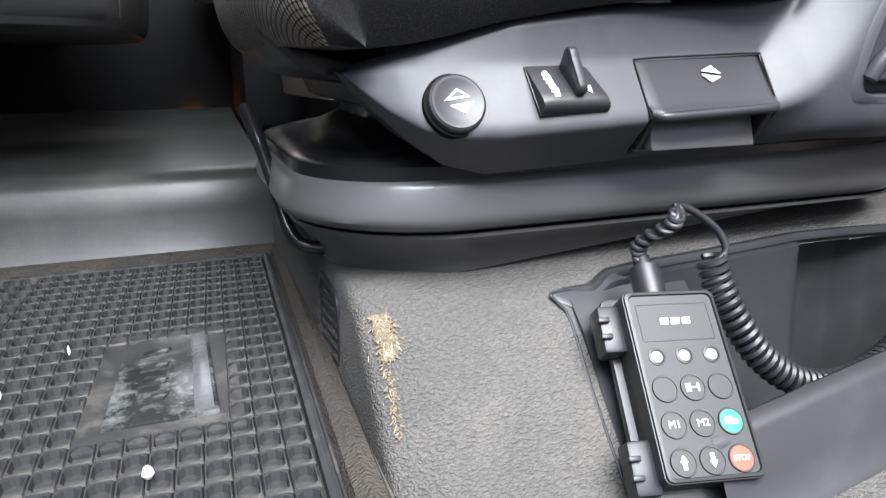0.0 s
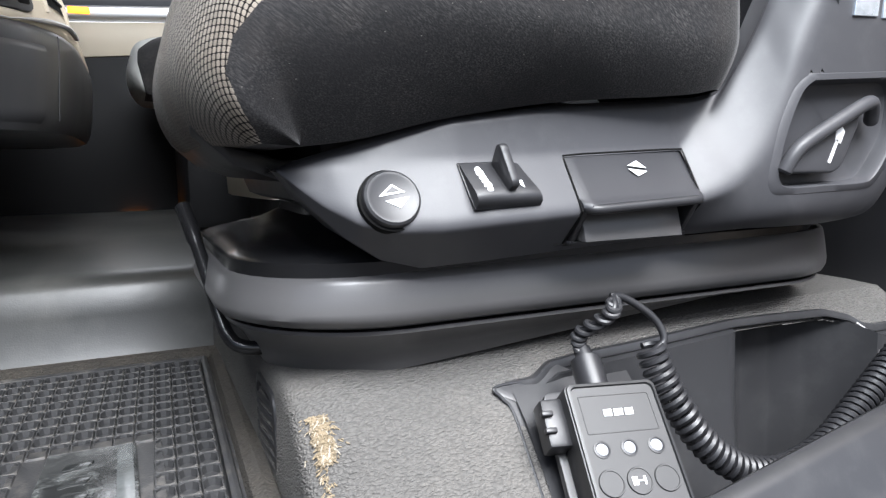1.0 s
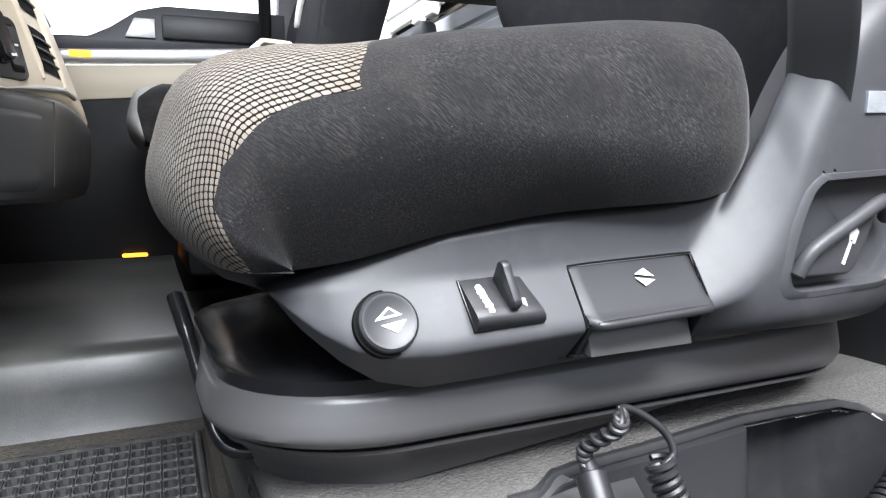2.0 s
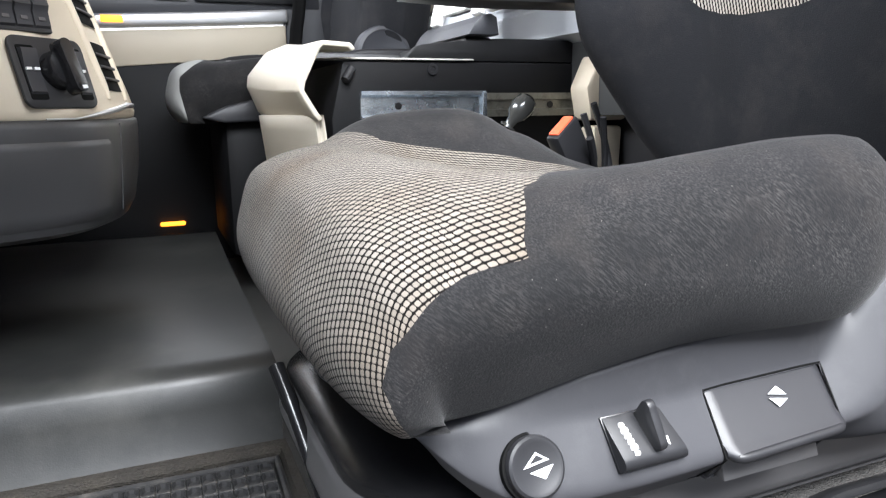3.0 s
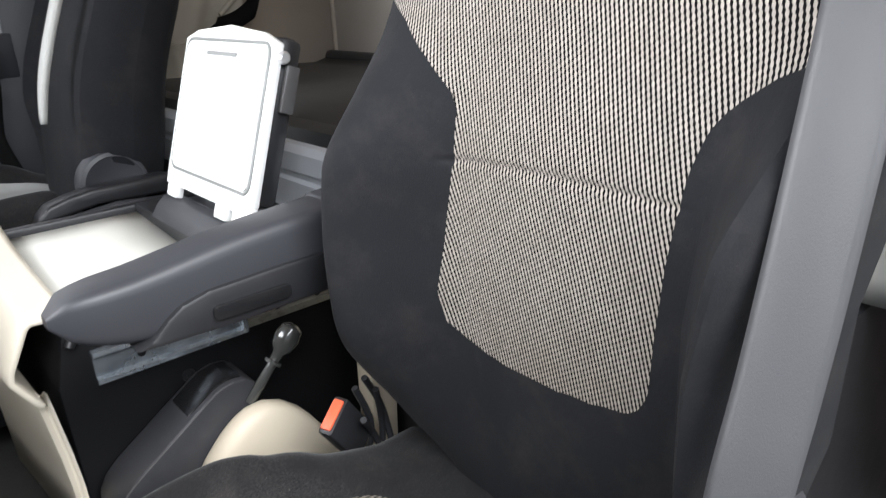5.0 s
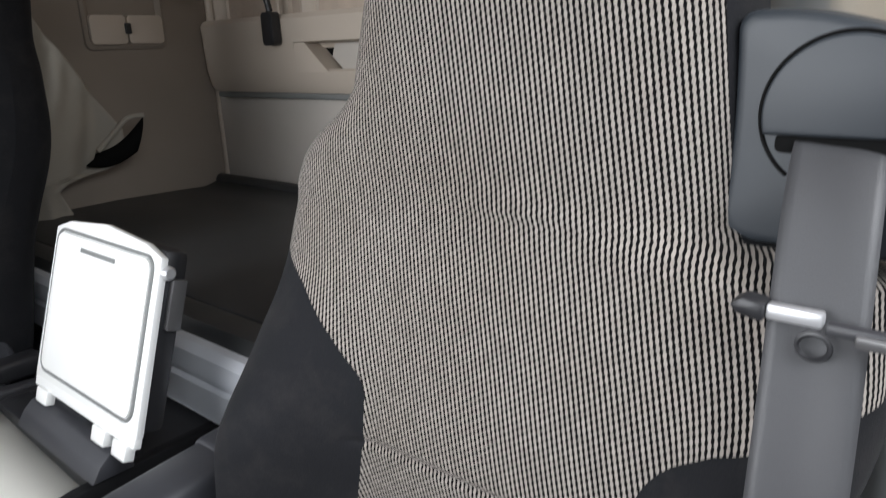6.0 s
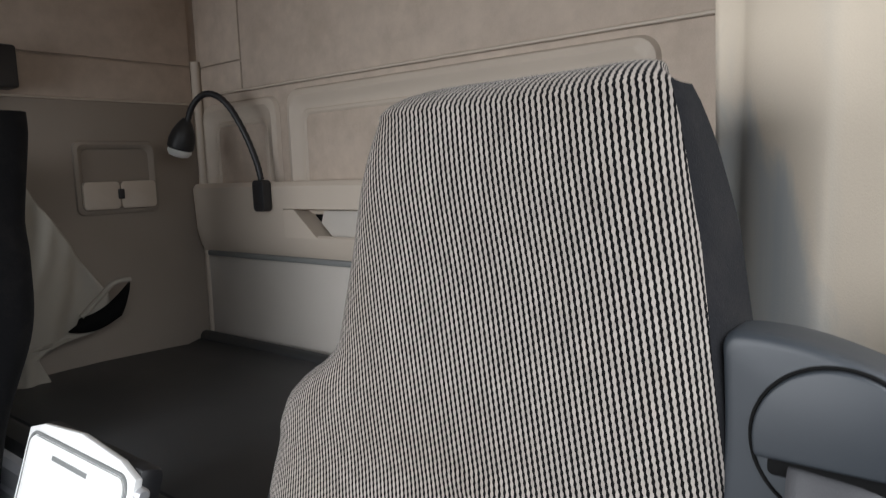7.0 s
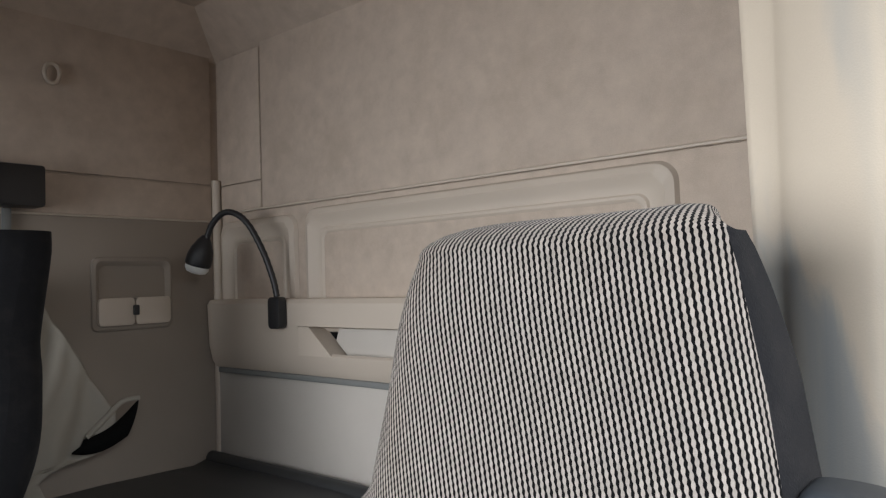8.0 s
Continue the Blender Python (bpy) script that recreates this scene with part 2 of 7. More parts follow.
def glowing(name, color, strength):
    m = bpy.data.materials.new(name)
    m.use_nodes = True
    b = m.node_tree.nodes["Principled BSDF"]
    b.inputs["Base Color"].default_value = (*color, 1)
    b.inputs["Emission Color"].default_value = (*color, 1)
    b.inputs["Emission Strength"].default_value = strength
    return m


PANEL = material("panel_plastic", (0.041, 0.041, 0.045), 0.44, 0, 0.12, 8, 900, 0.12, 0.0003, spec=0.38, stain=(0.085, 0.085, 0.087), stain_amount=0.25, stain_scale=30)
LIDGREY = material("lid_plastic", (0.023, 0.023, 0.026), 0.42, 0, 0.12, 8, 900, 0.12, 0.0003)
DASHGREY = material("dash_plastic", (0.050, 0.050, 0.052), 0.34, 0, 0.12, 8, 900, 0.1, 0.0003)
COVERBLUE = material("blue_grey_plastic", (0.025, 0.030, 0.036), 0.5, 0, 0.1, 8, 900, 0.12, 0.0003)
BLACK = material("black_plastic", (0.018, 0.018, 0.02), 0.42, 0, 0.2, 20, 800, 0.15, 0.0003)
GLOSS = material("gloss_black", (0.012, 0.012, 0.013), 0.22, 0, 0.2, 20, 300, 0.03, 0.0003)
KEYPAD = material("keypad_black", (0.016, 0.016, 0.017), 0.45, 0, 0.15, 30, 900, 0.1, 0.0002)
RIMGREY = material("rim_grey", (0.082, 0.080, 0.081), 0.31, 0, 0.1, 10, 700, 0.1, 0.0003)
SLATE = material("slate_plastic", (0.037, 0.038, 0.044), 0.48, 0, 0.1, 8, 900, 0.12, 0.0003)
CARPET = pebbled("grey_carpet", (0.104, 0.100, 0.095), 520.0, (0.175, 0.162, 0.148))
CARPET_BROWN = pebbled("brown_carpet", (0.050, 0.046, 0.041), 420.0, (0.095, 0.080, 0.062))
FOAM = material("worn_foam", (0.235, 0.190, 0.130), 0.9, 0, 0.5, 60, 500, 1.0, 0.002, spec=0.1, stain=(0.10, 0.09, 0.08), stain_amount=0.9, stain_scale=70)
TUNNEL = material("tunnel_rubber", (0.032, 0.033, 0.032), 0.37, 0, 0.25, 5, 500, 0.3, 0.0005, spec=0.5, stain=(0.088, 0.086, 0.080), stain_amount=0.65, stain_scale=4.5)
RUBBER = material("floor_rubber", (0.070, 0.069, 0.066), 0.40, 0, 0.25, 5, 500, 0.3, 0.0005, stain=(0.13, 0.125, 0.115), stain_amount=0.5, stain_scale=7)
MAT = material("mat_rubber", (0.030, 0.030, 0.031), 0.44, 0, 0.4, 30, 500, 0.5, 0.0006, stain=(0.15, 0.138, 0.122), stain_amount=0.7, stain_scale=24)
WORN_PAD = material("worn_pad", (0.018, 0.019, 0.019), 0.2, 0, 0.5, 30, 300, 0.3, 0.0006, stain=(0.26, 0.27, 0.265), stain_amount=0.8, stain_scale=26)
GLARE_EDGE = material("scuffed_glare_edge", (0.10, 0.107, 0.107), 0.2, 0.1, 0.4, 60, 300, 0.3, 0.0006, stain=(0.06, 0.06, 0.06), stain_amount=0.8, stain_scale=45)
# Passenger seat cloth, lightened: windscreen daylight is put into its colour.
PALE_SUNLIT = material("pale_sunlit_cloth", (0.40, 0.40, 0.385), 0.9, 0, 0.15, 30, 500, 0.5, 0.0006, spec=0.1)
RAIL = material("rail_grey", (0.66, 0.68, 0.72), 0.35, 0.1, 0.06, 8, 300, 0.05, 0.0003)
TUB = material("tub_plastic", (0.030, 0.030, 0.032), 0.30, 0, 0.15, 8, 800, 0.08, 0.0003, stain=(0.07, 0.07, 0.07), stain_amount=0.35, stain_scale=22)
STEEL_DARK = material("stained_steel", (0.34, 0.33, 0.28), 0.4, 0.45, 0.4, 60, 200, 0.1, 0.0003, stain=(0.06, 0.055, 0.05), stain_amount=0.7, stain_scale=40)
FUZZ = material("pale_fibre", (0.36, 0.32, 0.26), 0.9, 0, 0.2, 60, 500, 0.3, 0.001, spec=0.1)
BEIGE = material("beige_plastic", (0.60, 0.525, 0.41), 0.5, 0, 0.06, 6, 700, 0.15, 0.0003)
CREAM = material("cream_plastic", (0.70, 0.64, 0.53), 0.45, 0, 0.05, 6, 700, 0.12, 0.0003)
WHITE = material("white_plastic", (0.86, 0.86, 0.84), 0.4, 0, 0.03, 6, 500, 0.08, 0.0003)
IVORY = material("ivory_tray", (0.80, 0.785, 0.72), 0.45, 0, 0.05, 6, 500, 0.08, 0.0003)
STEEL = material("zinc_steel", (0.72, 0.79, 0.87), 0.26, 0.8, 0.18, 30, 200, 0.1, 0.0003, stain=(0.13, 0.17, 0.25), stain_amount=0.7, stain_scale=34)
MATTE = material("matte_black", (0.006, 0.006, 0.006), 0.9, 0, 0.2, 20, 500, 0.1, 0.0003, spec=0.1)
FELT = material("black_side_felt", (0.0085, 0.0085, 0.0094), 0.55, 0, 0.3, 12, 700, 0.3, 0.0004, spec=0.2)
SILVER = material("silver_trim", (0.62, 0.62, 0.63), 0.35, 0.6, 0.05, 8, 300, 0.05, 0.0002)
VELOUR = dusty_velour("dark_velour", (0.0128, 0.0126, 0.0134), 0.40, 0.62)
VELOUR_BACK = dusty_velour("smooth_velour", (0.0112, 0.0115, 0.0132), 0.12, 0.12, 0.03)
CLOTH = woven("woven_seat_cloth", (0.225, 0.203, 0.178), (0.007, 0.006, 0.0055), 0.0058, 0.0046, 0.89, 0.73, slant=-0.45, worn=(0.70, 0.60, 0.49), worn_amount=0.85)
CLOTH_BACK = woven("woven_back_cloth", (0.345, 0.308, 0.277), (0.003, 0.003, 0.0035), 0.0056, 0.0045, 0.92, 0.62, slant=0.45, pinch=0.21)
TEXTILE = material("wall_textile", (0.522, 0.436, 0.360), 0.95, 0, 0.30, 22, 420, 0.6, 0.001, spec=0.1, stain=(0.41, 0.335, 0.265), stain_amount=0.55, stain_scale=6)
TRIMB = material("beige_trim", (0.55, 0.475, 0.395), 0.6, 0, 0.08, 5, 600, 0.2, 0.0004)
LOWWALL = material("lower_wall_felt", (0.56, 0.52, 0.47), 0.95, 0, 0.1, 6, 500, 0.5, 0.0006, spec=0.1)
# LOWWALL felt again, darker, with the side wall's shade in its colour.
SIDEWALL_SHADED = material("shaded_wall_felt", (0.295, 0.252, 0.212), 0.95, 0, 0.12, 6, 500, 0.5, 0.0006, spec=0.1)
CURTAIN = material("curtain_cloth", (0.37, 0.34, 0.29), 0.95, 0, 0.10, 6, 600, 0.4, 0.0005, spec=0.1, stain=(0.36, 0.36, 0.37), stain_amount=0.45, stain_scale=3)
CURTAIN_STAINED = stained_curtain("stained_curtain_cloth", (0.52, 0.45, 0.36), (0.30, 0.318, 0.32))
MATTRESS = material("mattress_cover", (0.040, 0.041, 0.042), 0.42, 0, 0.2, 4, 500, 0.2, 0.0004)
WEBBING = material("belt_webbing", (0.046, 0.046, 0.049), 0.5, 0, 0.1, 30, 900, 0.5, 0.0004, spec=0.5)
ORANGE = material("orange_button", (0.85, 0.13, 0.06), 0.4, 0, 0.05, 20, 300, 0.05)
GREEN = material("green_button", (0.012, 0.27, 0.135), 0.45, 0, 0.05, 20, 300, 0.05)
RED = material("red_button", (0.52, 0.065, 0.035), 0.45, 0, 0.05, 20, 300, 0.05)
PRINT = material("white_print", (0.85, 0.86, 0.87), 0.5, 0, 0.02, 20, 300, 0.0)
LED = material("white_lens", (0.27, 0.28, 0.30), 0.2, 0, 0.02, 20, 300, 0.0)
AMBER = glowing("amber_light", (1.0, 0.30, 0.02), 2.6)
STEPGLOSS = material("wet_gloss_black", (0.012, 0.012, 0.013), 0.16, 0, 0.2, 20, 300, 0.05, 0.0004, coat=1.0, spec=1.0)
LEATHER = material("wheel_leather", (0.030, 0.029, 0.028), 0.34, 0, 0.15, 20, 700, 0.2, 0.0003)
OVERCAST = glowing("overcast_sky", (0.95, 0.97, 1.0), 1.6)
ASPHALT = material("asphalt", (0.05, 0.05, 0.052), 0.9, 0, 0.3, 0.6, 60, 0.6, 0.004)
GREYFOAM_SHADE = material("grey_gasket_and_shade", (0.20, 0.205, 0.20), 0.6, 0, 0.1, 20, 300, 0.1)
LENSCLEAR = material("smoked_knob", (0.055, 0.055, 0.052), 0.16, 0, 0.1, 20, 300, 0.05, coat=0.5)


# ---- shape helpers ----
def part(name, bm, mat, parent=None, label="", smooth=True, category="", kind="", group=""):
    me = bpy.data.meshes.new(name)
    if isinstance(bm, tuple):
        me.from_pydata(bm[0], [], bm[1])
        if len(bm) > 2:
            lay = me.uv_layers.new(name="UVMap")
            for poly in me.polygons:
                for li, vi in zip(poly.loop_indices, poly.vertices):
                    lay.data[li].uv = bm[2][vi]
    else:
        bmesh.ops.recalc_face_normals(bm, faces=bm.faces[:])
        bm.to_mesh(me)
        bm.free()
    me.materials.append(mat)
    if smooth:
        me.polygons.foreach_set("use_smooth", [True] * len(me.polygons))
        me.set_sharp_from_angle(angle=radians(38))
    me.update()
    ob = new(name, me)
    ob.parent = parent
    return tagged(ob, label, category, group, kind)


def thing(name, label, category, group="", kind=""):
    return tagged(new(name), label, category, group, kind)


def box(x0, x1, y0, y1, z0, z1, bevel=0.0, segments=2, bm=None, m=None):
    own = bmesh.new()
    r = bmesh.ops.create_cube(own, size=1.0)
    for v in own.verts:
        v.co = Vector(((x0 + x1) / 2 + v.co.x * (x1 - x0), (y0 + y1) / 2 + v.co.y * (y1 - y0), (z0 + z1) / 2 + v.co.z * (z1 - z0)))
    if bevel:
        bmesh.ops.bevel(own, geom=own.edges[:], offset=bevel, segments=segments, profile=0.5, affect="EDGES")
    if m is not None:
        own.transform(m)
    return joined(bm, own)


def joined(bm, own):
    if bm is None:
        return own
    me = bpy.data.meshes.new("tmp")
    own.to_mesh(me)
    bm.from_mesh(me)
    bpy.data.meshes.remove(me)
    own.free()
    return bm


def tube(points, radius, sides=10, bm=None, closed=False, caps=True):
    """A round bar along points; radius is a number or one for each point."""
    pts = [Vector(p) for p in points]
    own = bmesh.new()
    rings = []
    up = Vector((0.3, 0.2, 1)).normalized()
    n = len(pts)
    side = None
    for i, p in enumerate(pts):
        a = pts[(i - 1) % n] if (closed or i > 0) else p
        b = pts[(i + 1) % n] if (closed or i < n - 1) else p
        t = (b - a).normalized()
        if side is None:
            side = t.cross(up).normalized()
        side = (side - t * side.dot(t)).normalized()
        other = t.cross(side)
        r = radius[i] if isinstance(radius, (list, tuple)) else radius
        rings.append([own.verts.new(p + (side * math.cos(k / sides * math.tau) + other * math.sin(k / sides * math.tau)) * r) for k in range(sides)])
    for i in range(n if closed else n - 1):
        A, B = rings[i], rings[(i + 1) % n]
        for k in range(sides):
            own.faces.new((A[k], A[(k + 1) % sides], B[(k + 1) % sides], B[k]))
    if caps and not closed:
        own.faces.new(rings[0][::-1])
        own.faces.new(rings[-1])
    return joined(bm, own)


def curve_points(points, steps=8):
    """Catmull-Rom through points."""
    P = [Vector(p) for p in points]
    out = []
    for i in range(len(P) - 1):
        a, b, c, d = P[max(i - 1, 0)], P[i], P[i + 1], P[min(i + 2, len(P) - 1)]
        for k in range(steps):
            t = k / steps
            out.append(0.5 * ((2 * b) + (c - a) * t + (2 * a - 5 * b + 4 * c - d) * t * t + (3 * b - a - 3 * c + d) * t ** 3))
    out.append(P[-1])
    return out


def grid_mesh(rows, close_u=False, cap=False):
    """rows of equal numbers of points -> (verts, faces)."""
    nu = len(rows[0])
    verts = [tuple(p) for r in rows for p in r]
    faces = []
    for j in range(len(rows) - 1):
        for i in range(nu if close_u else nu - 1):
            k = (i + 1) % nu
            faces.append((j * nu + i, j * nu + k, (j + 1) * nu + k, (j + 1) * nu + i))
    if cap:
        faces.append(tuple(range(nu))[::-1])
        faces.append(tuple((len(rows) - 1) * nu + i for i in range(nu)))
    return verts, faces


def prism(outline, axis, a, b, bevel=0.0, segments=2, bm=None, m=None):
    """An outline in the two other axes, pushed along axis from a to b."""
    own = bmesh.new()
    def at(p, h):
        return {"x": (h, p[0], p[1]), "y": (p[0], h, p[1]), "z": (p[0], p[1], h)}[axis]
    lo = [own.verts.new(at(p, a)) for p in outline]
    hi = [own.verts.new(at(p, b)) for p in outline]
    own.faces.new(lo)
    own.faces.new(hi[::-1])
    k = len(outline)
    for i in range(k):
        own.faces.new((lo[i], hi[i], hi[(i + 1) % k], lo[(i + 1) % k]))
    bmesh.ops.recalc_face_normals(own, faces=own.faces[:])
    if bevel:
        bmesh.ops.bevel(own, geom=own.edges[:], offset=bevel, segments=segments, profile=0.5, affect="EDGES", clamp_overlap=True)
    if m is not None:
        own.transform(m)
    return joined(bm, own)


def rounded(x0, x1, y0, y1, r, k=6):
    """A rectangle outline with round corners."""
    out = []
    for cx, cy, a0 in ((x1 - r, y1 - r, 0), (x0 + r, y1 - r, 90), (x0 + r, y0 + r, 180), (x1 - r, y0 + r, 270)):
        for i in range(k + 1):
            a = radians(a0 + 90 * i / k)
            out.append((cx + r * math.cos(a), cy + r * math.sin(a)))
    return out


def lathe(profile, m, sides=32, bm=None):
    """profile of (radius, height) round the local z axis, placed by m."""
    own = bmesh.new()
    rings = []
    for r, h in profile:
        rings.append([own.verts.new(m @ Vector((r * math.cos(k / sides * math.tau), r * math.sin(k / sides * math.tau), h))) for k in range(sides)])
    for A, B in zip(rings, rings[1:]):
        for k in range(sides):
            own.faces.new((A[k], A[(k + 1) % sides], B[(k + 1) % sides], B[k]))
    own.faces.new(rings[0][::-1])
    own.faces.new(rings[-1])
    return joined(bm, own)


def bend(a, b, c):
    """Slope at the middle one of three rows, flat where it turns."""
    d, e = (b[1] - a[1]) / (b[0] - a[0]), (c[1] - b[1]) / (c[0] - b[0])
    return 2 * d * e / (d + e) if d * e > 0 else 0.0


def interp(x, table):
    """Smooth value at x from rows (x, value), never overshooting."""
    if x <= table[0][0]:
        return table[0][1]
    for i in range(len(table) - 1):
        a, b = table[i], table[i + 1]
        if x <= b[0]:
            h = b[0] - a[0]
            t, d = (x - a[0]) / h, (b[1] - a[1]) / h
            s0 = bend(table[i - 1], a, b) if i else d
            s1 = bend(a, b, table[i + 2]) if i + 2 < len(table) else d
            return a[1] + h * (s0 * t + (3 * d - 2 * s0 - s1) * t * t + (s0 + s1 - 2 * d) * t ** 3)
    return table[-1][1]


def cut_in_two(verts, faces, uvs, value):
    """Cut a mesh along value = 0; returns (verts, faces, uvs) of the part above and of the part below."""
    sides = []
    for sign in (1, -1):
        vmap, V, U, F = {}, [], [], []
        def put(key, p, u):
            if key not in vmap:
                vmap[key] = len(V)
                V.append(p)
                U.append(u)
            return vmap[key]
        for f in faces:
            poly = []
            for a, b in zip(f, f[1:] + f[:1]):
                sa, sb = value[a] * sign, value[b] * sign
                if sa >= 0:
                    poly.append(put(a, verts[a], uvs[a]))
                if (sa >= 0) != (sb >= 0):
                    t = sa / (sa - sb)
                    if a > b:
                        key, t2, p, q = (b, a), 1 - t, b, a
                    else:
                        key, t2, p, q = (a, b), t, a, b
                    P = tuple(np.array(verts[p]) * (1 - t2) + np.array(verts[q]) * t2)
                    W = tuple(np.array(uvs[p]) * (1 - t2) + np.array(uvs[q]) * t2)
                    poly.append(put(key, P, W))
            if len(poly) >= 3:
                F.append(tuple(poly))
        sides.append((V, F, U))
    return sides


def text(body, size, m, mat, parent, name, depth=0.0004, spacing=1.0, bold=0.0):
    cu = bpy.data.curves.new(name, "FONT")
    cu.body, cu.size, cu.extrude, cu.align_x, cu.align_y, cu.space_character = body, size, depth, "CENTER", "CENTER", spacing
    cu.offset = bold
    ob = new(name, cu)
    ob.parent = parent
    me = bpy.data.meshes.new_from_object(ob.evaluated_get(bpy.context.evaluated_depsgraph_get()))
    bpy.data.objects.remove(ob)
    me.materials.append(mat)
    o2 = new(name, me)
    o2.parent = parent
    o2.matrix_local = m
    return o2


def line(x, table):
    """Straight-line value at x from rows (x, value)."""
    for a, b in zip(table, table[1:]):
        if x <= b[0]:
            t = max(0, (x - a[0]) / (b[0] - a[0]))
            return a[1] + (b[1] - a[1]) * t
    return table[-1][1]


# ---- cab shell ----
def shell():
    part("ground", box(-400, 400, -400, 400, -1.75, -1.55), ASPHALT, None, "grey asphalt yard outside the cab", False, "ground", "structure")
    part("backdrop", box(-40, 40, 34, 34.2, -1.5, 30), OVERCAST, None, "white overcast sky beyond the window", False, "sky", "structure")
    # floor: footwell, tunnel, passenger footwell
    part("floor", box(0.02, 0.62, 0.60, 2.04, -0.05, -0.012, 0.0, bm=box(-0.95, 0.02, -0.14, 2.04, -0.05, -0.012)), RUBBER, None, "dark grey rubber cab floor", True, "floor", "structure")
    rows = []
    prof = [(0.585, -0.012), (0.60, 0.015), (0.612, 0.06), (0.618, 0.095), (0.632, 0.11), (0.66, 0.116), (0.9, 0.124), (1.25, 0.136), (1.50, 0.146), (1.58, 0.149), (1.602, 0.146), (1.612, 0.12), (1.62, -0.012)]
    for i in range(15):
        x = -0.95 + 0.98 * i / 14
        rows.append([(x + 0.01 * math.sin(z * 40), y + 0.006 * math.sin(i * 0.9), z) for y, z in prof])
    part("tunnel_cover", grid_mesh(rows), TUNNEL, None, "grey rubber covering over the engine tunnel, scuffed", True, "floor", "structure")
    # walls
    part("wall_rear", box(1.452, 1.52, -0.32, 2.06, -0.05, 2.30), TEXTILE, None, "beige textile rear wall of the cab", False, "wall", "structure")
    bm = box(0.80, 1.452, 1.985, 2.06, -0.05, 2.30)
    part("wall_side", bm, TEXTILE, None, "beige textile side wall beside the bunk", False, "wall", "structure")
    part("wall_driver", box(0.80, 1.452, -0.32, -0.25, -0.05, 2.30), TEXTILE, None, "beige side wall behind the driver door", False, "wall", "structure")
    # ceiling with sloped edge strip
    bm = box(-0.9, 1.452, -0.32, 2.06, 2.18, 2.24)
    prism([(1.30, 2.18), (1.452, 2.06), (1.452, 2.18)], "y", -0.25, 1.985, bm=bm)
    prism([(1.985, 2.06), (1.985, 2.18), (1.86, 2.18)], "x", 0.2, 1.452, bm=bm)
    part("ceiling", bm, TEXTILE, None, "beige textile headliner", False, "ceiling", "structure")
    # front: bulkhead under the windscreen
    part("bulkhead", box(-1.02, -0.95, -0.32, 2.06, -0.05, 0.95), BLACK, None, "dark bulkhead below the windscreen", False, "wall", "structure")
    part("door_header", box(-0.95, 0.80, -0.32, -0.25, 1.80, 2.30), TEXTILE, None, "beige header above the driver door", False, "wall", "structure")
    part("windscreen_header", box(-0.98, -0.90, -0.25, 1.985, 2.0, 2.30), TEXTILE, None, "beige header above the windscreen", False, "wall", "structure")
    # door sill
    part("sill_driver", box(-0.95, 0.72, -0.32, -0.225, -0.5, -0.235, 0.01), BLACK, None, "black door sill below the pedestal", True, "sill", "structure")


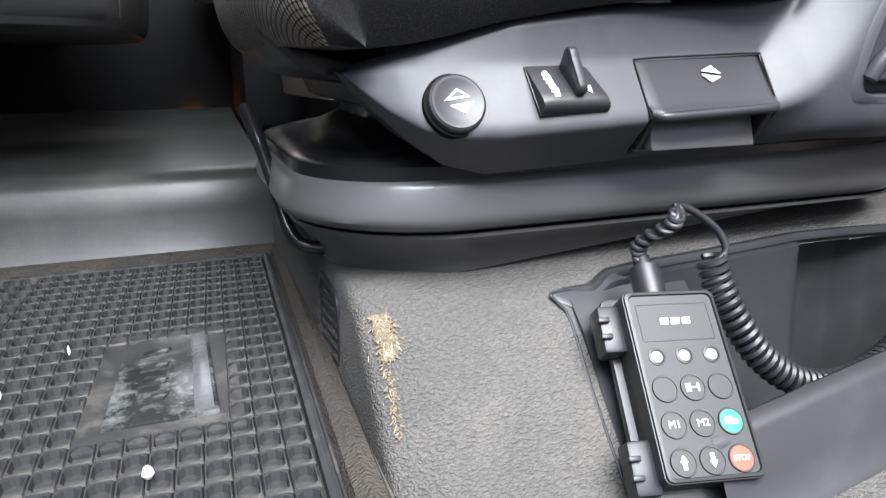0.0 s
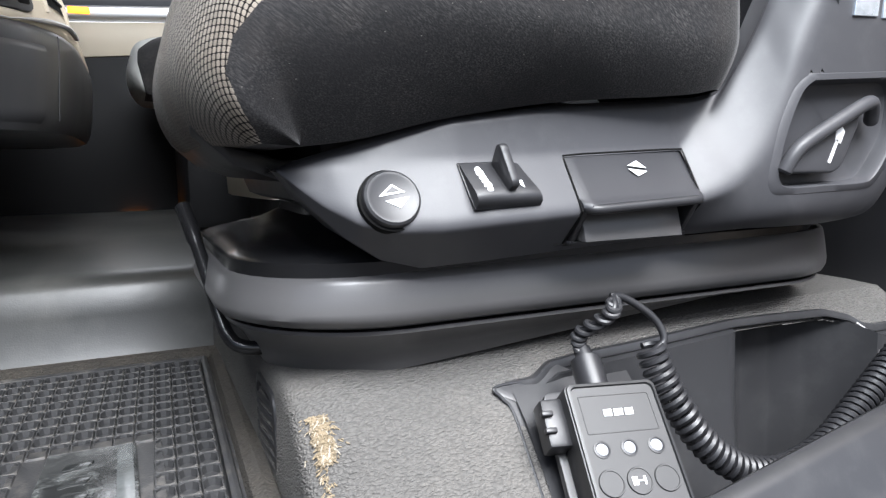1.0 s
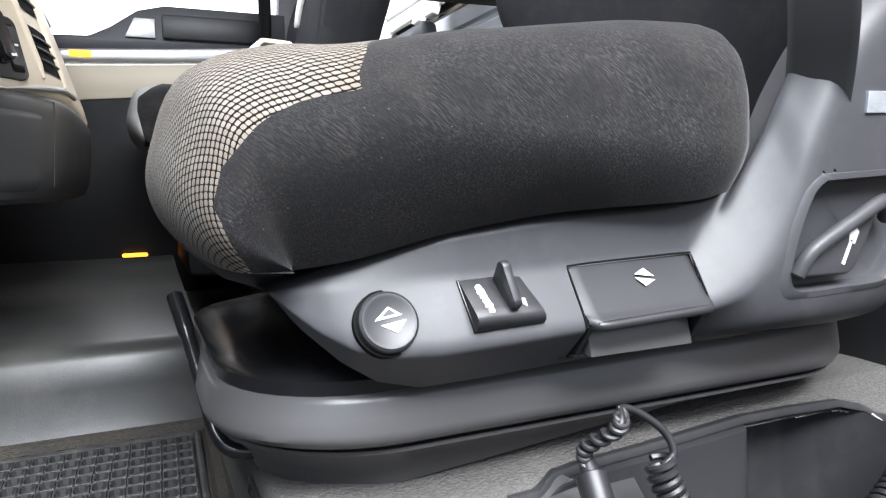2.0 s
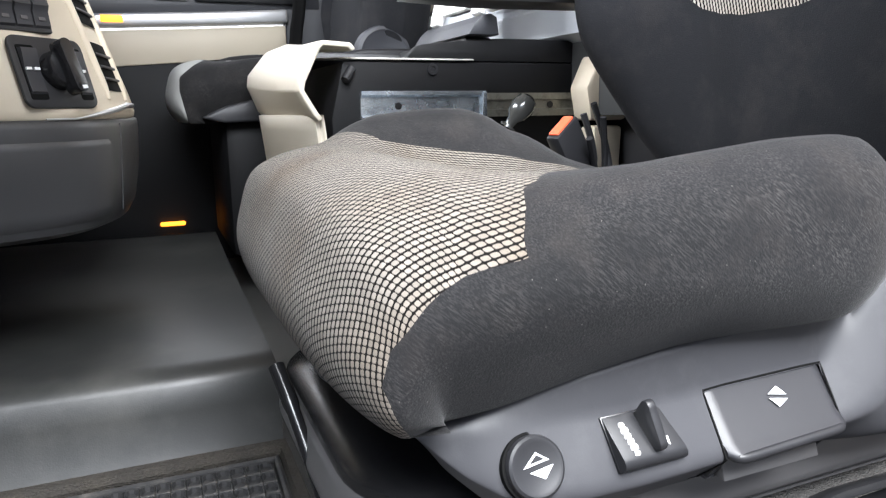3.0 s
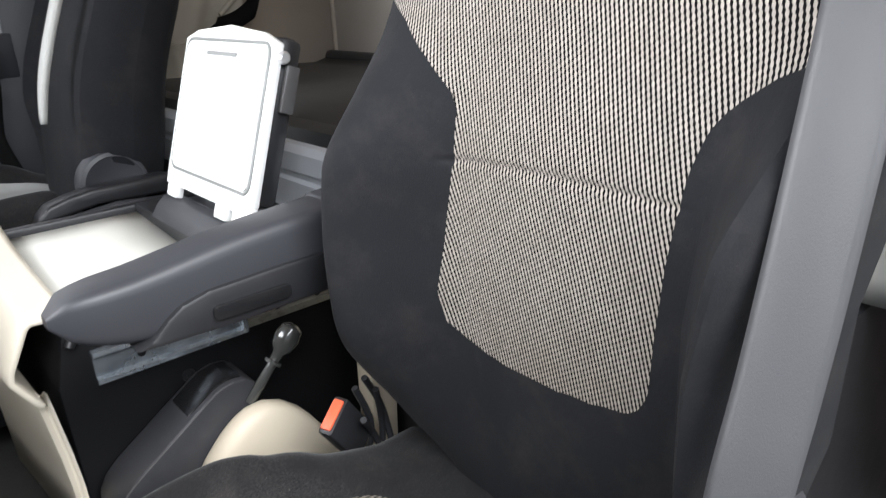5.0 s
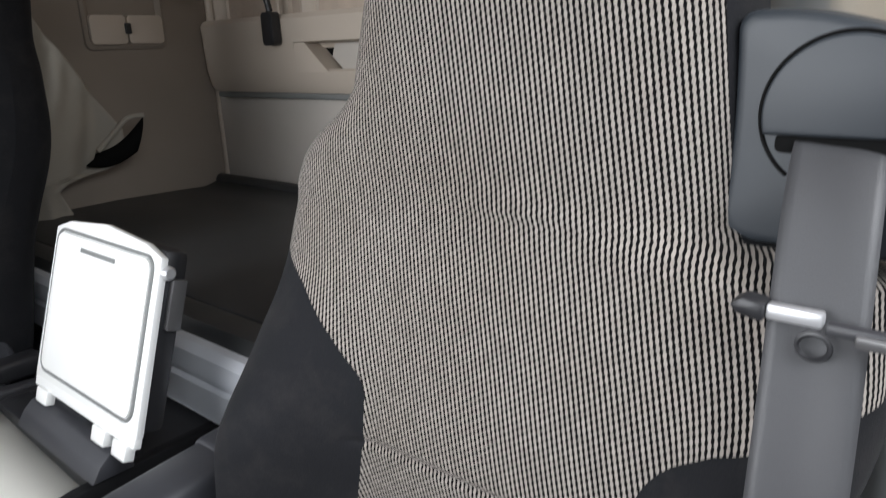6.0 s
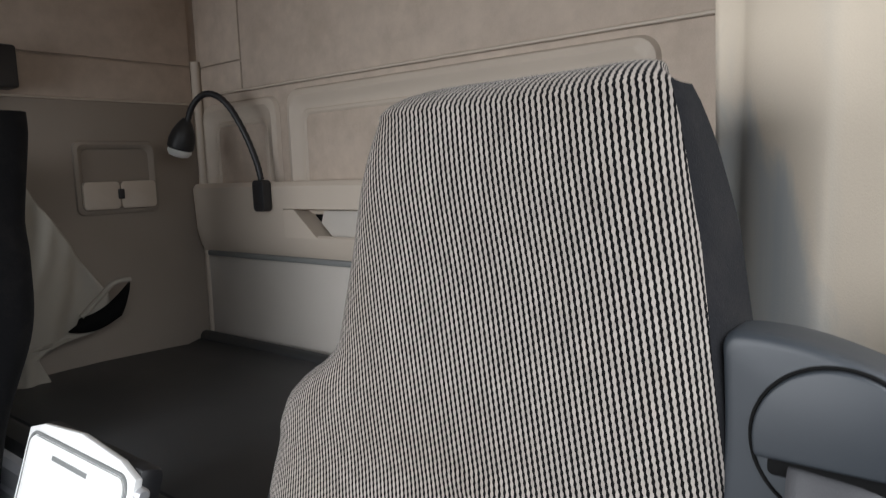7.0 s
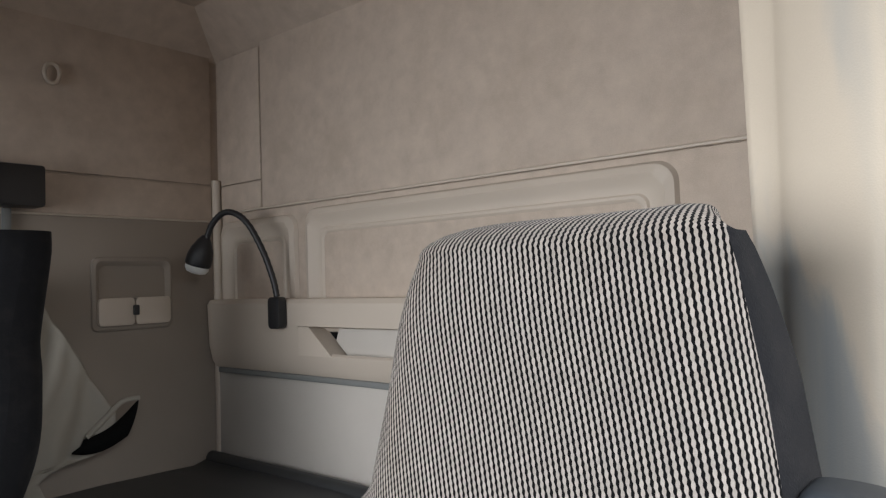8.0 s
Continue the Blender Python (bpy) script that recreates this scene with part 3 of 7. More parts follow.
def rear_wall_details():
    # horizontal joint and vertical joint of the upper panel
    up = thing("upper_rear_panel", "beige textile upper rear wall panel with piped joints", "wall panel", kind="structure")
    part("panel", box(1.440, 1.4515, -0.2, 1.728, 1.552, 2.12, 0.004), TEXTILE, up)
    part("panel", box(1.440, 1.4515, 1.734, 1.95, 1.64, 2.06, 0.004), TEXTILE, up)
    part("panel", box(1.440, 1.4515, 1.734, 1.95, 1.552, 1.634, 0.004), TEXTILE, up)
    part("piping", tube([(1.439, -0.2, 1.548), (1.439, 1.96, 1.548)], 0.004, 6), TRIMB, up)
    # middle moulding with recesses
    mid = thing("rear_moulding", "beige moulded rear wall panel with recessed trays", "wall panel", kind="structure")
    def moulding(y0, y1, z0, z1):
        # frame, sloped inner rim, recessed back
        R = 0.035
        loops = []
        for inset, x in ((-0.03, 1.451), (-0.024, 1.440), (-0.008, 1.434), (0.0, 1.438), (0.012, 1.449), (0.03, 1.4505), (0.034, 1.446), (0.04, 1.446), (0.046, 1.4512)):
            loops.append([(x, y, z) for y, z in rounded(y0 + inset, y1 - inset, z0 + inset, z1 - inset, max(0.012, R - inset * 0.3), 6)])
        return grid_mesh(loops, True)
    part("recess", moulding(0.455, 1.50, 1.20, 1.500), TRIMB, mid)
    part("recess", moulding(1.60, 1.93, 1.20, 1.49), TRIMB, mid)
    # shelf pocket
    sh = thing("rear_shelf", "beige plastic shelf with an open pocket slot", "shelf", kind="structure")
    outline = [(1.452, 1.268), (1.392, 1.268), (1.382, 1.255), (1.388, 1.12), (1.40, 1.068), (1.412, 1.052), (1.452, 1.052)]
    rows = []
    for y, sc in ((1.965, 0.80), (1.958, 0.93), (1.945, 0.985), (1.92, 1.0), (1.5, 1.0)):
        rows.append([(1.452 + (x - 1.452) * sc, y, 1.16 + (z - 1.16) * (sc ** 0.5)) for x, z in outline])
    part("body", grid_mesh(rows, True, True), TRIMB, sh)
    # pocket: frame around a slot
    part("upper_rail", prism([(1.452, 1.268), (1.392, 1.268), (1.382, 1.255), (1.384, 1.192), (1.40, 1.188), (1.452, 1.188)], "y", 0.2, 1.5), TRIMB, sh)
    part("lower_rail", prism([(1.452, 1.052), (1.412, 1.052), (1.40, 1.068), (1.3885, 1.112), (1.395, 1.118), (1.405, 1.108), (1.452, 1.108)], "y", 0.2, 1.5), TRIMB, sh)
    part("slot_end", prism([(1.5, 1.19), (1.455, 1.19), (1.36, 1.11), (1.5, 1.11)], "x", 1.386, 1.45), TRIMB, sh)
    # Black sheet that stands in for the shade deep in the slot.
    part("slot_shade", box(1.4455, 1.4515, 0.2, 1.5, 1.108, 1.188), MATTE, sh, "black sheet for the shade inside the pocket")
    part("slot_lining", prism([(0.2, 1.110), (1.345, 1.110), (1.392, 1.150), (1.378, 1.186), (0.2, 1.186)], "x", 1.430, 1.445, 0.002), LOWWALL, sh, "pale lining of the pocket")
    # Grey strip below the shelf; it stands in for the shadow there.
    part("underside_shade", box(1.405, 1.452, 0.2, 1.93, 1.035, 1.0515, 0.004), GREYFOAM_SHADE, sh)
    part("lower_rear_wall", box(1.425, 1.4515, -0.2, 1.955, 0.60, 1.034, 0.003), LOWWALL, None, "pale grey-beige felt wall above the bunk", True, "wall", "structure")
    part("corner_trim", tube([(1.437, 1.972, 0.70), (1.437, 1.972, 1.66)], 0.016, 10), TRIMB, None, "beige corner trim", True, "trim", "structure")


def side_wall_details():
    sp = thing("side_panels", "beige textile side wall panels with piped joints", "wall panel", kind="structure")
    part("panel", box(0.80, 1.42, 1.974, 1.9845, 1.645, 2.08, 0.003), TEXTILE, sp)
    part("panel", box(0.80, 1.42, 1.974, 1.9845, 1.527, 1.638, 0.003), TEXTILE, sp)
    part("panel", box(0.80, 1.42, 1.970, 1.9845, 0.60, 1.520, 0.003), SIDEWALL_SHADED, sp)
    part("joint", tube([(0.80, 1.972, 1.5235), (1.42, 1.972, 1.5235)], 0.0035, 6), TRIMB, sp)
    # recess with a lower grip
    gr = thing("wall_tray", "beige plastic tray recessed in the side wall with a clip", "tray", kind="structure")
    loops = []
    for inset, y in ((-0.010, 1.9695), (-0.008, 1.962), (0.0, 1.958), (0.008, 1.962), (0.014, 1.9690)):
        loops.append([(x, y, z) for x, z in rounded(1.035 + inset, 1.262 - inset, 1.200 + inset, 1.395 - inset, 0.02, 5)])
    # The frame takes the same shaded wall colour.
    part("frame", grid_mesh(loops, True), SIDEWALL_SHADED, gr)
    part("grip", prism(rounded(1.040, 1.145, 1.206, 1.286, 0.012), "y", 1.950, 1.969, 0.004), TRIMB, gr)
    part("grip", prism(rounded(1.149, 1.257, 1.206, 1.286, 0.012), "y", 1.950, 1.969, 0.004), TRIMB, gr)
    part("clip", box(1.138, 1.156, 1.943, 1.951, 1.234, 1.264, 0.003), BLACK, gr, "black clip")
    part("coat_hook", tube([(0.925 + 0.02 * math.cos(a / 12 * math.tau), 1.962, 1.915 + 0.028 * math.sin(a / 12 * math.tau)) for a in range(12)], 0.006, 8, closed=True), TRIMB, None, "beige plastic coat ring on the side wall", True, "hook")
    bx = thing("black_console", "black plastic box on the side wall above the seat", "box")
    part("body", box(0.62, 0.885, 1.90, 1.969, 1.535, 1.645, 0.008), BLACK, bx)
    part("strap", box(0.80, 0.82, 1.955, 1.969, 1.40, 1.534, 0.002), GREYFOAM_SHADE, bx)


def tied_curtain():
    """Passenger-side curtain, gathered and held by a black strap."""
    cu = thing("tied_curtain", "beige curtain gathered and tied by a black strap", "curtain")
    # a nearly flat fall from a hook, drawn to the strap, its end hanging on below
    right = [(0.0, 0.840), (0.06, 0.852), (0.12, 0.868), (0.30, 0.938), (0.52, 1.012), (0.60, 1.040), (0.70, 1.036), (0.76, 1.000), (0.79, 0.88), (0.83, 0.850), (1.0, 0.893)]
    rows = []
    for j in range(91):
        f = j / 90
        z = 1.352 - 0.632 * f
        x1 = line(f, right)
        pull = math.exp(-((f - 0.64) / 0.16) ** 2)
        r = []
        for i in range(49):
            a = i / 48
            s = x1 - (x1 - 0.60) * a
            # folds run together towards the strap
            g = (s - 0.95) * (1 - 0.45 * pull) * 46 + 6.5 * f
            k = 0.014 * math.sin(g) + 0.007 * math.sin(2.3 * g + 1.2) + 0.012 * math.exp(-(a / 0.05) ** 2)
            r.append((s, 1.890 - 0.03 * pull * (1 - a) - k * (0.45 + 0.55 * min(1, 6 * a)), z - 0.10 * (1.03 - s) * pull * 0.6))
        rows.append(r)
    ob = part("cloth", grid_mesh(rows), CURTAIN, cu)
    ob.modifiers.new("thick", "SOLIDIFY").thickness = 0.004
    rows = []
    for j in range(9):
        t = j / 8
        rows.append([(1.092 - 0.135 * s - 0.030 * t, 1.835 + 0.03 * s - 0.012 * math.sin(math.pi * t), 1.005 - 0.02 * math.sin(s * 3) - 0.085 * s - 0.095 * t * (1 - 0.65 * s)) for s in [k / 12 for k in range(13)]])
    ob = part("strap", grid_mesh(rows), MATTE, cu, "black fabric strap")
    ob.modifiers.new("thick", "SOLIDIFY").thickness = 0.006
    part("strap_edge", tube(curve_points([(0.955, 1.842, 0.925), (1.00, 1.838, 0.965), (1.045, 1.832, 1.005), (1.092, 1.828, 1.010)], 5), 0.007, 8), CURTAIN, cu, "pale hem along the strap")
    part("hook_loop", tube([(0.842 + 0.020 * math.cos(a / 16 * math.tau), 1.868, 1.362 + 0.026 * math.sin(a / 16 * math.tau)) for a in range(16)], 0.007, 8, closed=True), CURTAIN, cu)


def curtain():
    """Driver-side curtain hanging in soft folds."""
    cu = thing("side_curtain", "pale beige curtain hanging in soft folds beside the seat", "curtain")
    rows = []
    for j in range(46):
        z = 2.14 - 1.5 * j / 45
        f = j / 45
        r = []
        for i in range(111):
            a = i / 110
            x = 0.83 - 0.07 * a + 0.007 * math.sin(a * 19 + 0.5 * math.sin(f * 3))
            y = 0.130 - 0.38 * a + 0.007 * math.sin(a * 31 + 2.5 + f * 2.0)
            k = 0.004 * math.sin(a * 10 + 4.2 * f) + 0.002 * math.sin(a * 21 - 5.0 * f) + 0.004 * math.sin(f * 9 + a * 6) * f
            r.append((x + k, y + 0.5 * k + 0.01 * f * math.sin(a * 5), z))
        rows.append(r)
    ob = part("cloth", grid_mesh(rows), CURTAIN_STAINED, cu)
    sol = ob.modifiers.new("thick", "SOLIDIFY")
    sol.thickness = 0.003
    part("rail", tube([(0.84, 0.14, 2.15), (0.76, -0.24, 2.15)], 0.008, 8), BLACK, cu)


def reading_lamp():
    la = thing("reading_lamp", "black gooseneck reading lamp clipped on the rear shelf", "lamp")
    part("foot", prism(rounded(1.542, 1.592, 1.185, 1.275, 0.014), "x", 1.352, 1.381, 0.005), BLACK, la)
    pts = curve_points([(1.368, 1.568, 1.275), (1.362, 1.578, 1.33), (1.345, 1.60, 1.41), (1.325, 1.638, 1.487), (1.308, 1.680, 1.522), (1.295, 1.722, 1.523), (1.282, 1.757, 1.492), (1.276, 1.776, 1.45)], 8)
    part("gooseneck", tube(pts, [0.0085 + 0.0012 * (i % 2) for i in range(len(pts))], 10), BLACK, la)
    m = look((1.275, 1.782, 1.452), (1.262, 1.806, 1.37)) @ pose(0, 0, 0, 180)
    head = part("head", lathe([(0.010, -0.01), (0.020, 0.005), (0.032, 0.03), (0.038, 0.055), (0.038, 0.078), (0.034, 0.083)], m, 24), BLACK, la)
    part("lens", lathe([(0.034, 0.080), (0.0345, 0.092), (0.028, 0.102), (0.016, 0.106), (0.003, 0.107)], m, 24), WHITE, head, "frosted white lens")


def bunk():
    be = thing("bunk", "lower bunk with a black mattress cover and pale front rail", "bed")
    rows = []
    for j in range(30):
        t = j / 29
        y = 0.02 + 1.94 * t
        r = []
        for x, z in ((0.722, 0.61), (0.712, 0.66), (0.712, 0.71), (0.728, 0.742), (0.76, 0.753), (0.85, 0.757), (1.05, 0.760), (1.25, 0.757), (1.33, 0.753), (1.36, 0.760), (1.40, 0.772), (1.423, 0.772)):
            r.append((x, y, z + 0.004 * math.sin(y * 7 + x * 5) * math.sin(x * 4)))
        rows.append(r)
    part("mattress", grid_mesh(rows), MATTRESS, be, "black coated mattress cover")
    part("front_rail", prism([(0.660, 0.722), (0.640, 0.720), (0.628, 0.708), (0.625, 0.676), (0.632, 0.670), (0.632, 0.661), (0.625, 0.655), (0.625, 0.600), (0.660, 0.585)], "y", 0.60, 1.95, 0.0), RAIL, be, "pale grey front rail with grooves")
    part("front_ledge", prism([(0.655, 0.45), (0.655, 0.722), (0.668, 0.742), (0.70, 0.750), (0.716, 0.745), (0.716, 0.45)], "y", 0.60, 1.95, 0.0), MATTRESS, be)
    part("base", box(0.717, 1.42, 0.02, 1.95, -0.01, 0.63), BLACK, be)
    part("roll", tube([(1.39, 0.02, 0.765), (1.39, 1.95, 0.765)], 0.022, 10), MATTRESS, be)


def passenger_door():
    do = thing("passenger_door", "passenger door with beige panel, silver trim and dark window edge", "door", kind="structure")
    y = 2.0
    part("lower_panel", box(-0.75, 0.322, y, y + 0.06, -0.02, 0.66, 0.004), FELT, do)
    part("beige_panel", prism([(-0.75, 0.56), (0.05, 0.620), (0.325, 0.648), (0.325, 0.737), (0.05, 0.720), (-0.75, 0.68)], "y", y - 0.008, y + 0.05, 0.006), BEIGE, do, "beige door panel")
    part("silver_trim", prism([(-0.75, 0.690), (0.06, 0.729), (0.330, 0.744), (0.330, 0.785), (0.06, 0.767), (-0.75, 0.725)], "y", y - 0.028, y + 0.05, 0.008, 3), SILVER, do, "silver trim strip")
    part("upper_panel", prism([(-0.75, 0.727), (0.06, 0.769), (0.326, 0.787), (0.44, 0.79), (0.44, 0.905), (0.06, 0.905), (-0.02, 0.885), (-0.10, 0.83), (-0.16, 0.80), (-0.75, 0.78)], "y", y, y + 0.05, 0.006), SLATE, do)
    part("speaker_panel", box(0.05, 0.38, y - 0.02, y - 0.001, 0.800, 0.875, 0.006), BLACK, do)
    part("mirror_switch", prism([(-0.06, 0.80), (0.03, 0.80), (0.03, 0.86), (-0.03, 0.86)], "y", y - 0.012, y - 0.001, 0.003), SILVER, do)
    part("pillar", prism([(0.327, -0.02), (0.82, -0.02), (0.82, 2.2), (0.50, 2.2), (0.42, 0.90), (0.327, 0.80)], "y", y + 0.003, y + 0.06, 0.004), SLATE, do)
    part("window_top", box(-0.75, 0.5, y, y + 0.05, 1.62, 2.2), TEXTILE, do)
    part("reflector", box(-0.215, -0.155, y - 0.034, y - 0.028, 0.728, 0.748, 0.003), AMBER, do, "small amber marker lamp")
    part("step_well", box(-0.34, 0.03, 1.63, 1.984, -0.011, 0.096, 0.006), STEPGLOSS, None, "glossy black step well below the step light", True, "step", "structure")
    part("step_light", box(-0.106, -0.030, 1.985, 2.003, 0.112, 0.124, 0.005), AMBER, None, "lit amber step light low by the door", True, "light")


shell()
rear_wall_details()
side_wall_details()
passenger_door()
bunk()
tied_curtain()
curtain()
reading_lamp()


# ---- driver seat ----
def section(a, p):
    """Point of a half superellipse, evenly spread by direction."""
    c, s = math.cos(math.pi * a), math.sin(math.pi * a)
    r = (abs(c) ** p + abs(s) ** p) ** (-1 / p)
    return r * c, r * s


SIDE_SEAM = [(0.262, 0.012), (0.2795, 0.0), (0.294, -0.010), (0.316, -0.0185), (0.337, -0.013), (0.355, 0.002), (0.362, 0.0085), (0.3716, 0.025), (0.378, 0.042), (0.3815, 0.067), (0.391, 0.067), (0.4085, 0.077), (0.4155, 0.083), (0.4255, 0.10), (0.44, 0.11)]


def cushion(parent, yc, w, dx=0.0, dz=0.0, cloth=CLOTH, cover=VELOUR, side_x=SIDE_SEAM):
    NU = 110
    rows, uvs, vals, v_len, last = [], [], [], 0.0, None
    top = [(0.03, 0.432), (0.08, 0.424), (0.18, 0.398), (0.30, 0.384), (0.42, 0.374), (0.50, 0.364), (0.56, 0.362)]
    bol = [(0.03, 0.0), (0.06, 0.001), (0.10, 0.013), (0.15, 0.033), (0.22, 0.054), (0.28, 0.067), (0.345, 0.073), (0.368, 0.062), (0.388, 0.024), (0.41, 0.0), (0.50, -0.02)]
    base = [(0.03, 0.273), (0.06, 0.276), (0.134, 0.292), (0.228, 0.304), (0.33, 0.3095), (0.37, 0.315), (0.56, 0.315)]
    near = [(0.05, -0.06), (0.075, -0.02), (0.10, 0.022), (0.134, 0.046), (0.187, 0.056), (0.25, 0.058), (0.32, 0.075), (0.42, 0.135), (0.5, 0.16)]
    far = [(0.05, 0.56), (0.075, 0.50), (0.10, 0.45), (0.13, 0.422), (0.25, 0.415), (0.36, 0.415), (0.44, 0.42)]
    stations = [("x", 0.56 - 0.53 * i / 48) for i in range(48)] + [("a", 90 - 86 * i / 30) for i in range(31)] + [("u", 0.94 - 0.09 * i) for i in range(11)]
    verts = []
    for kind, s in stations:
        if kind == "x":
            z0, zt = interp(s, base), interp(s, top)
            org, nrm, h, b = Vector((s, 0, z0)), Vector((0, 0, 1)), zt - z0, interp(s, bol)
            p = interp(s, [(0.03, 3.6), (0.15, 6.5), (0.34, 7.0), (0.5, 4.0)])
            ww = w * line(s, [(0.03, 0.985), (0.12, 1.0), (0.335, 1.0), (0.355, 0.992), (0.367, 0.975), (0.376, 0.945), (0.384, 0.89), (0.395, 0.83), (0.42, 0.80), (0.5, 0.80)])
        else:
            # the nose rolls round and then runs back underneath
            under = s if kind == "u" else 1.0
            s = 4.0 if kind == "u" else s
            a = radians(s)
            nrm = Vector((-math.cos(a), 0, math.sin(a)))
            heel = 0.016 * math.sin((90 - s) / 86 * math.pi / 2) * under
            org = Vector((0.03, 0, 0.273))
            h = under * interp(-s, [(-90, 0.157), (-70, 0.149), (-54, 0.121), (-38, 0.099), (-25, 0.080), (-12, 0.062), (-4, 0.050)])
            h = max(0.002, h - heel)
            b, p = 0.0, interp(-s, [(-90, 3.6), (-45, 3.2), (-4, 3.0)])
            ww = w * interp(-s, [(-90, 0.985), (-35, 0.965), (-4, 0.90)])
        mid = org + nrm * h
        if last is not None:
            v_len += (mid - last).length
        last = mid
        u_len, lp = -0.35, None
        for i in range(NU + 1):
            c, rel = section(i / NU, p)
            yy = yc - (ww if c > 0 else max(ww, 0.985 * w)) * c
            t = min(1, abs(yy - yc) / w)
            if c < 0 and kind == "x":
                b = interp(s, [(0.03, 0.002), (0.07, 0.020), (0.11, 0.048), (0.15, 0.070), (0.21, 0.086), (0.26, 0.091), (0.30, 0.082), (0.33, 0.066), (0.36, 0.058), (0.42, 0.030), (0.5, 0.02)])
            bump = b * interp(t, [(0, 0.0), (0.45, 0.0), (0.74, 0.66), (0.90, 1.0), (1.0, 1.0)])
            n = h * rel + bump * rel
            k = (yy - yc) * 0.285 / w + 0.245
            tuck = (interp(-s, [(-90, 0.050), (-40, 0.040), (28, 0.015)]) if kind != "x" else line(s, [(0.03, 0.050), (0.20, 0.042), (0.33, 0.020), (0.5, 0.020)])) * max(0, 1 - n / (0.6 * h)) ** 1.6
            yy -= math.copysign(tuck, yy - yc)
            q = org + nrm * (n + (heel * min(1.0, 3 * rel) if kind != "x" else 0.0))
            q.y = yy
            soft = 0.0016 * (noise.noise(Vector((q.x * 9, q.y * 9, q.z * 9))))
            q += nrm * soft * 0.6
            if lp is not None:
                u_len += (q - lp).length
            lp = q.copy()
            verts.append((q.x + dx, q.y, q.z + dz))
            uvs.append((v_len, u_len))
            edge_rear = line(k, [(0.10, 0.40), (0.138, 0.423), (0.30, 0.432), (0.38, 0.434), (0.42, 0.415)])
            # the side seam rules up to the bolster, the top seams beyond it
            sd1 = line(q.z, side_x) - q.x if k < 0.24 else 0.052 - q.x
            if k < 0.24:
                sd2 = min(k - line(q.x, near), edge_rear - q.x, q.x - 0.09)
            else:
                sd2 = -0.016 * math.log(math.exp(-(line(q.x, far) - k) / 0.016) + math.exp(-(edge_rear + 0.008 - q.x) / 0.016) + math.exp(-max(-0.2, q.x - 0.045) / 0.016))
            vals.append(max(sd1, sd2))
    nu = NU + 1
    faces = [(j * nu + i, j * nu + i + 1, (j + 1) * nu + i + 1, (j + 1) * nu + i) for j in range(len(stations) - 1) for i in range(NU)]
    # the middle of each section as zero keeps the weave straight along the seat
    fixed = []
    for j in range(len(stations)):
        c, ym = uvs[j * nu + NU // 2][1], verts[j * nu + NU // 2][1]
        fixed += [(u, v - c + ym) for u, v in uvs[j * nu:(j + 1) * nu]]
    light, dark = cut_in_two(verts, faces, fixed, vals)
    c = part("seat_cover", dark, cover, parent, "dusty black velour side cover")
    part("centre_panel", light, cloth, parent, "light woven check cloth, worn")
    return c


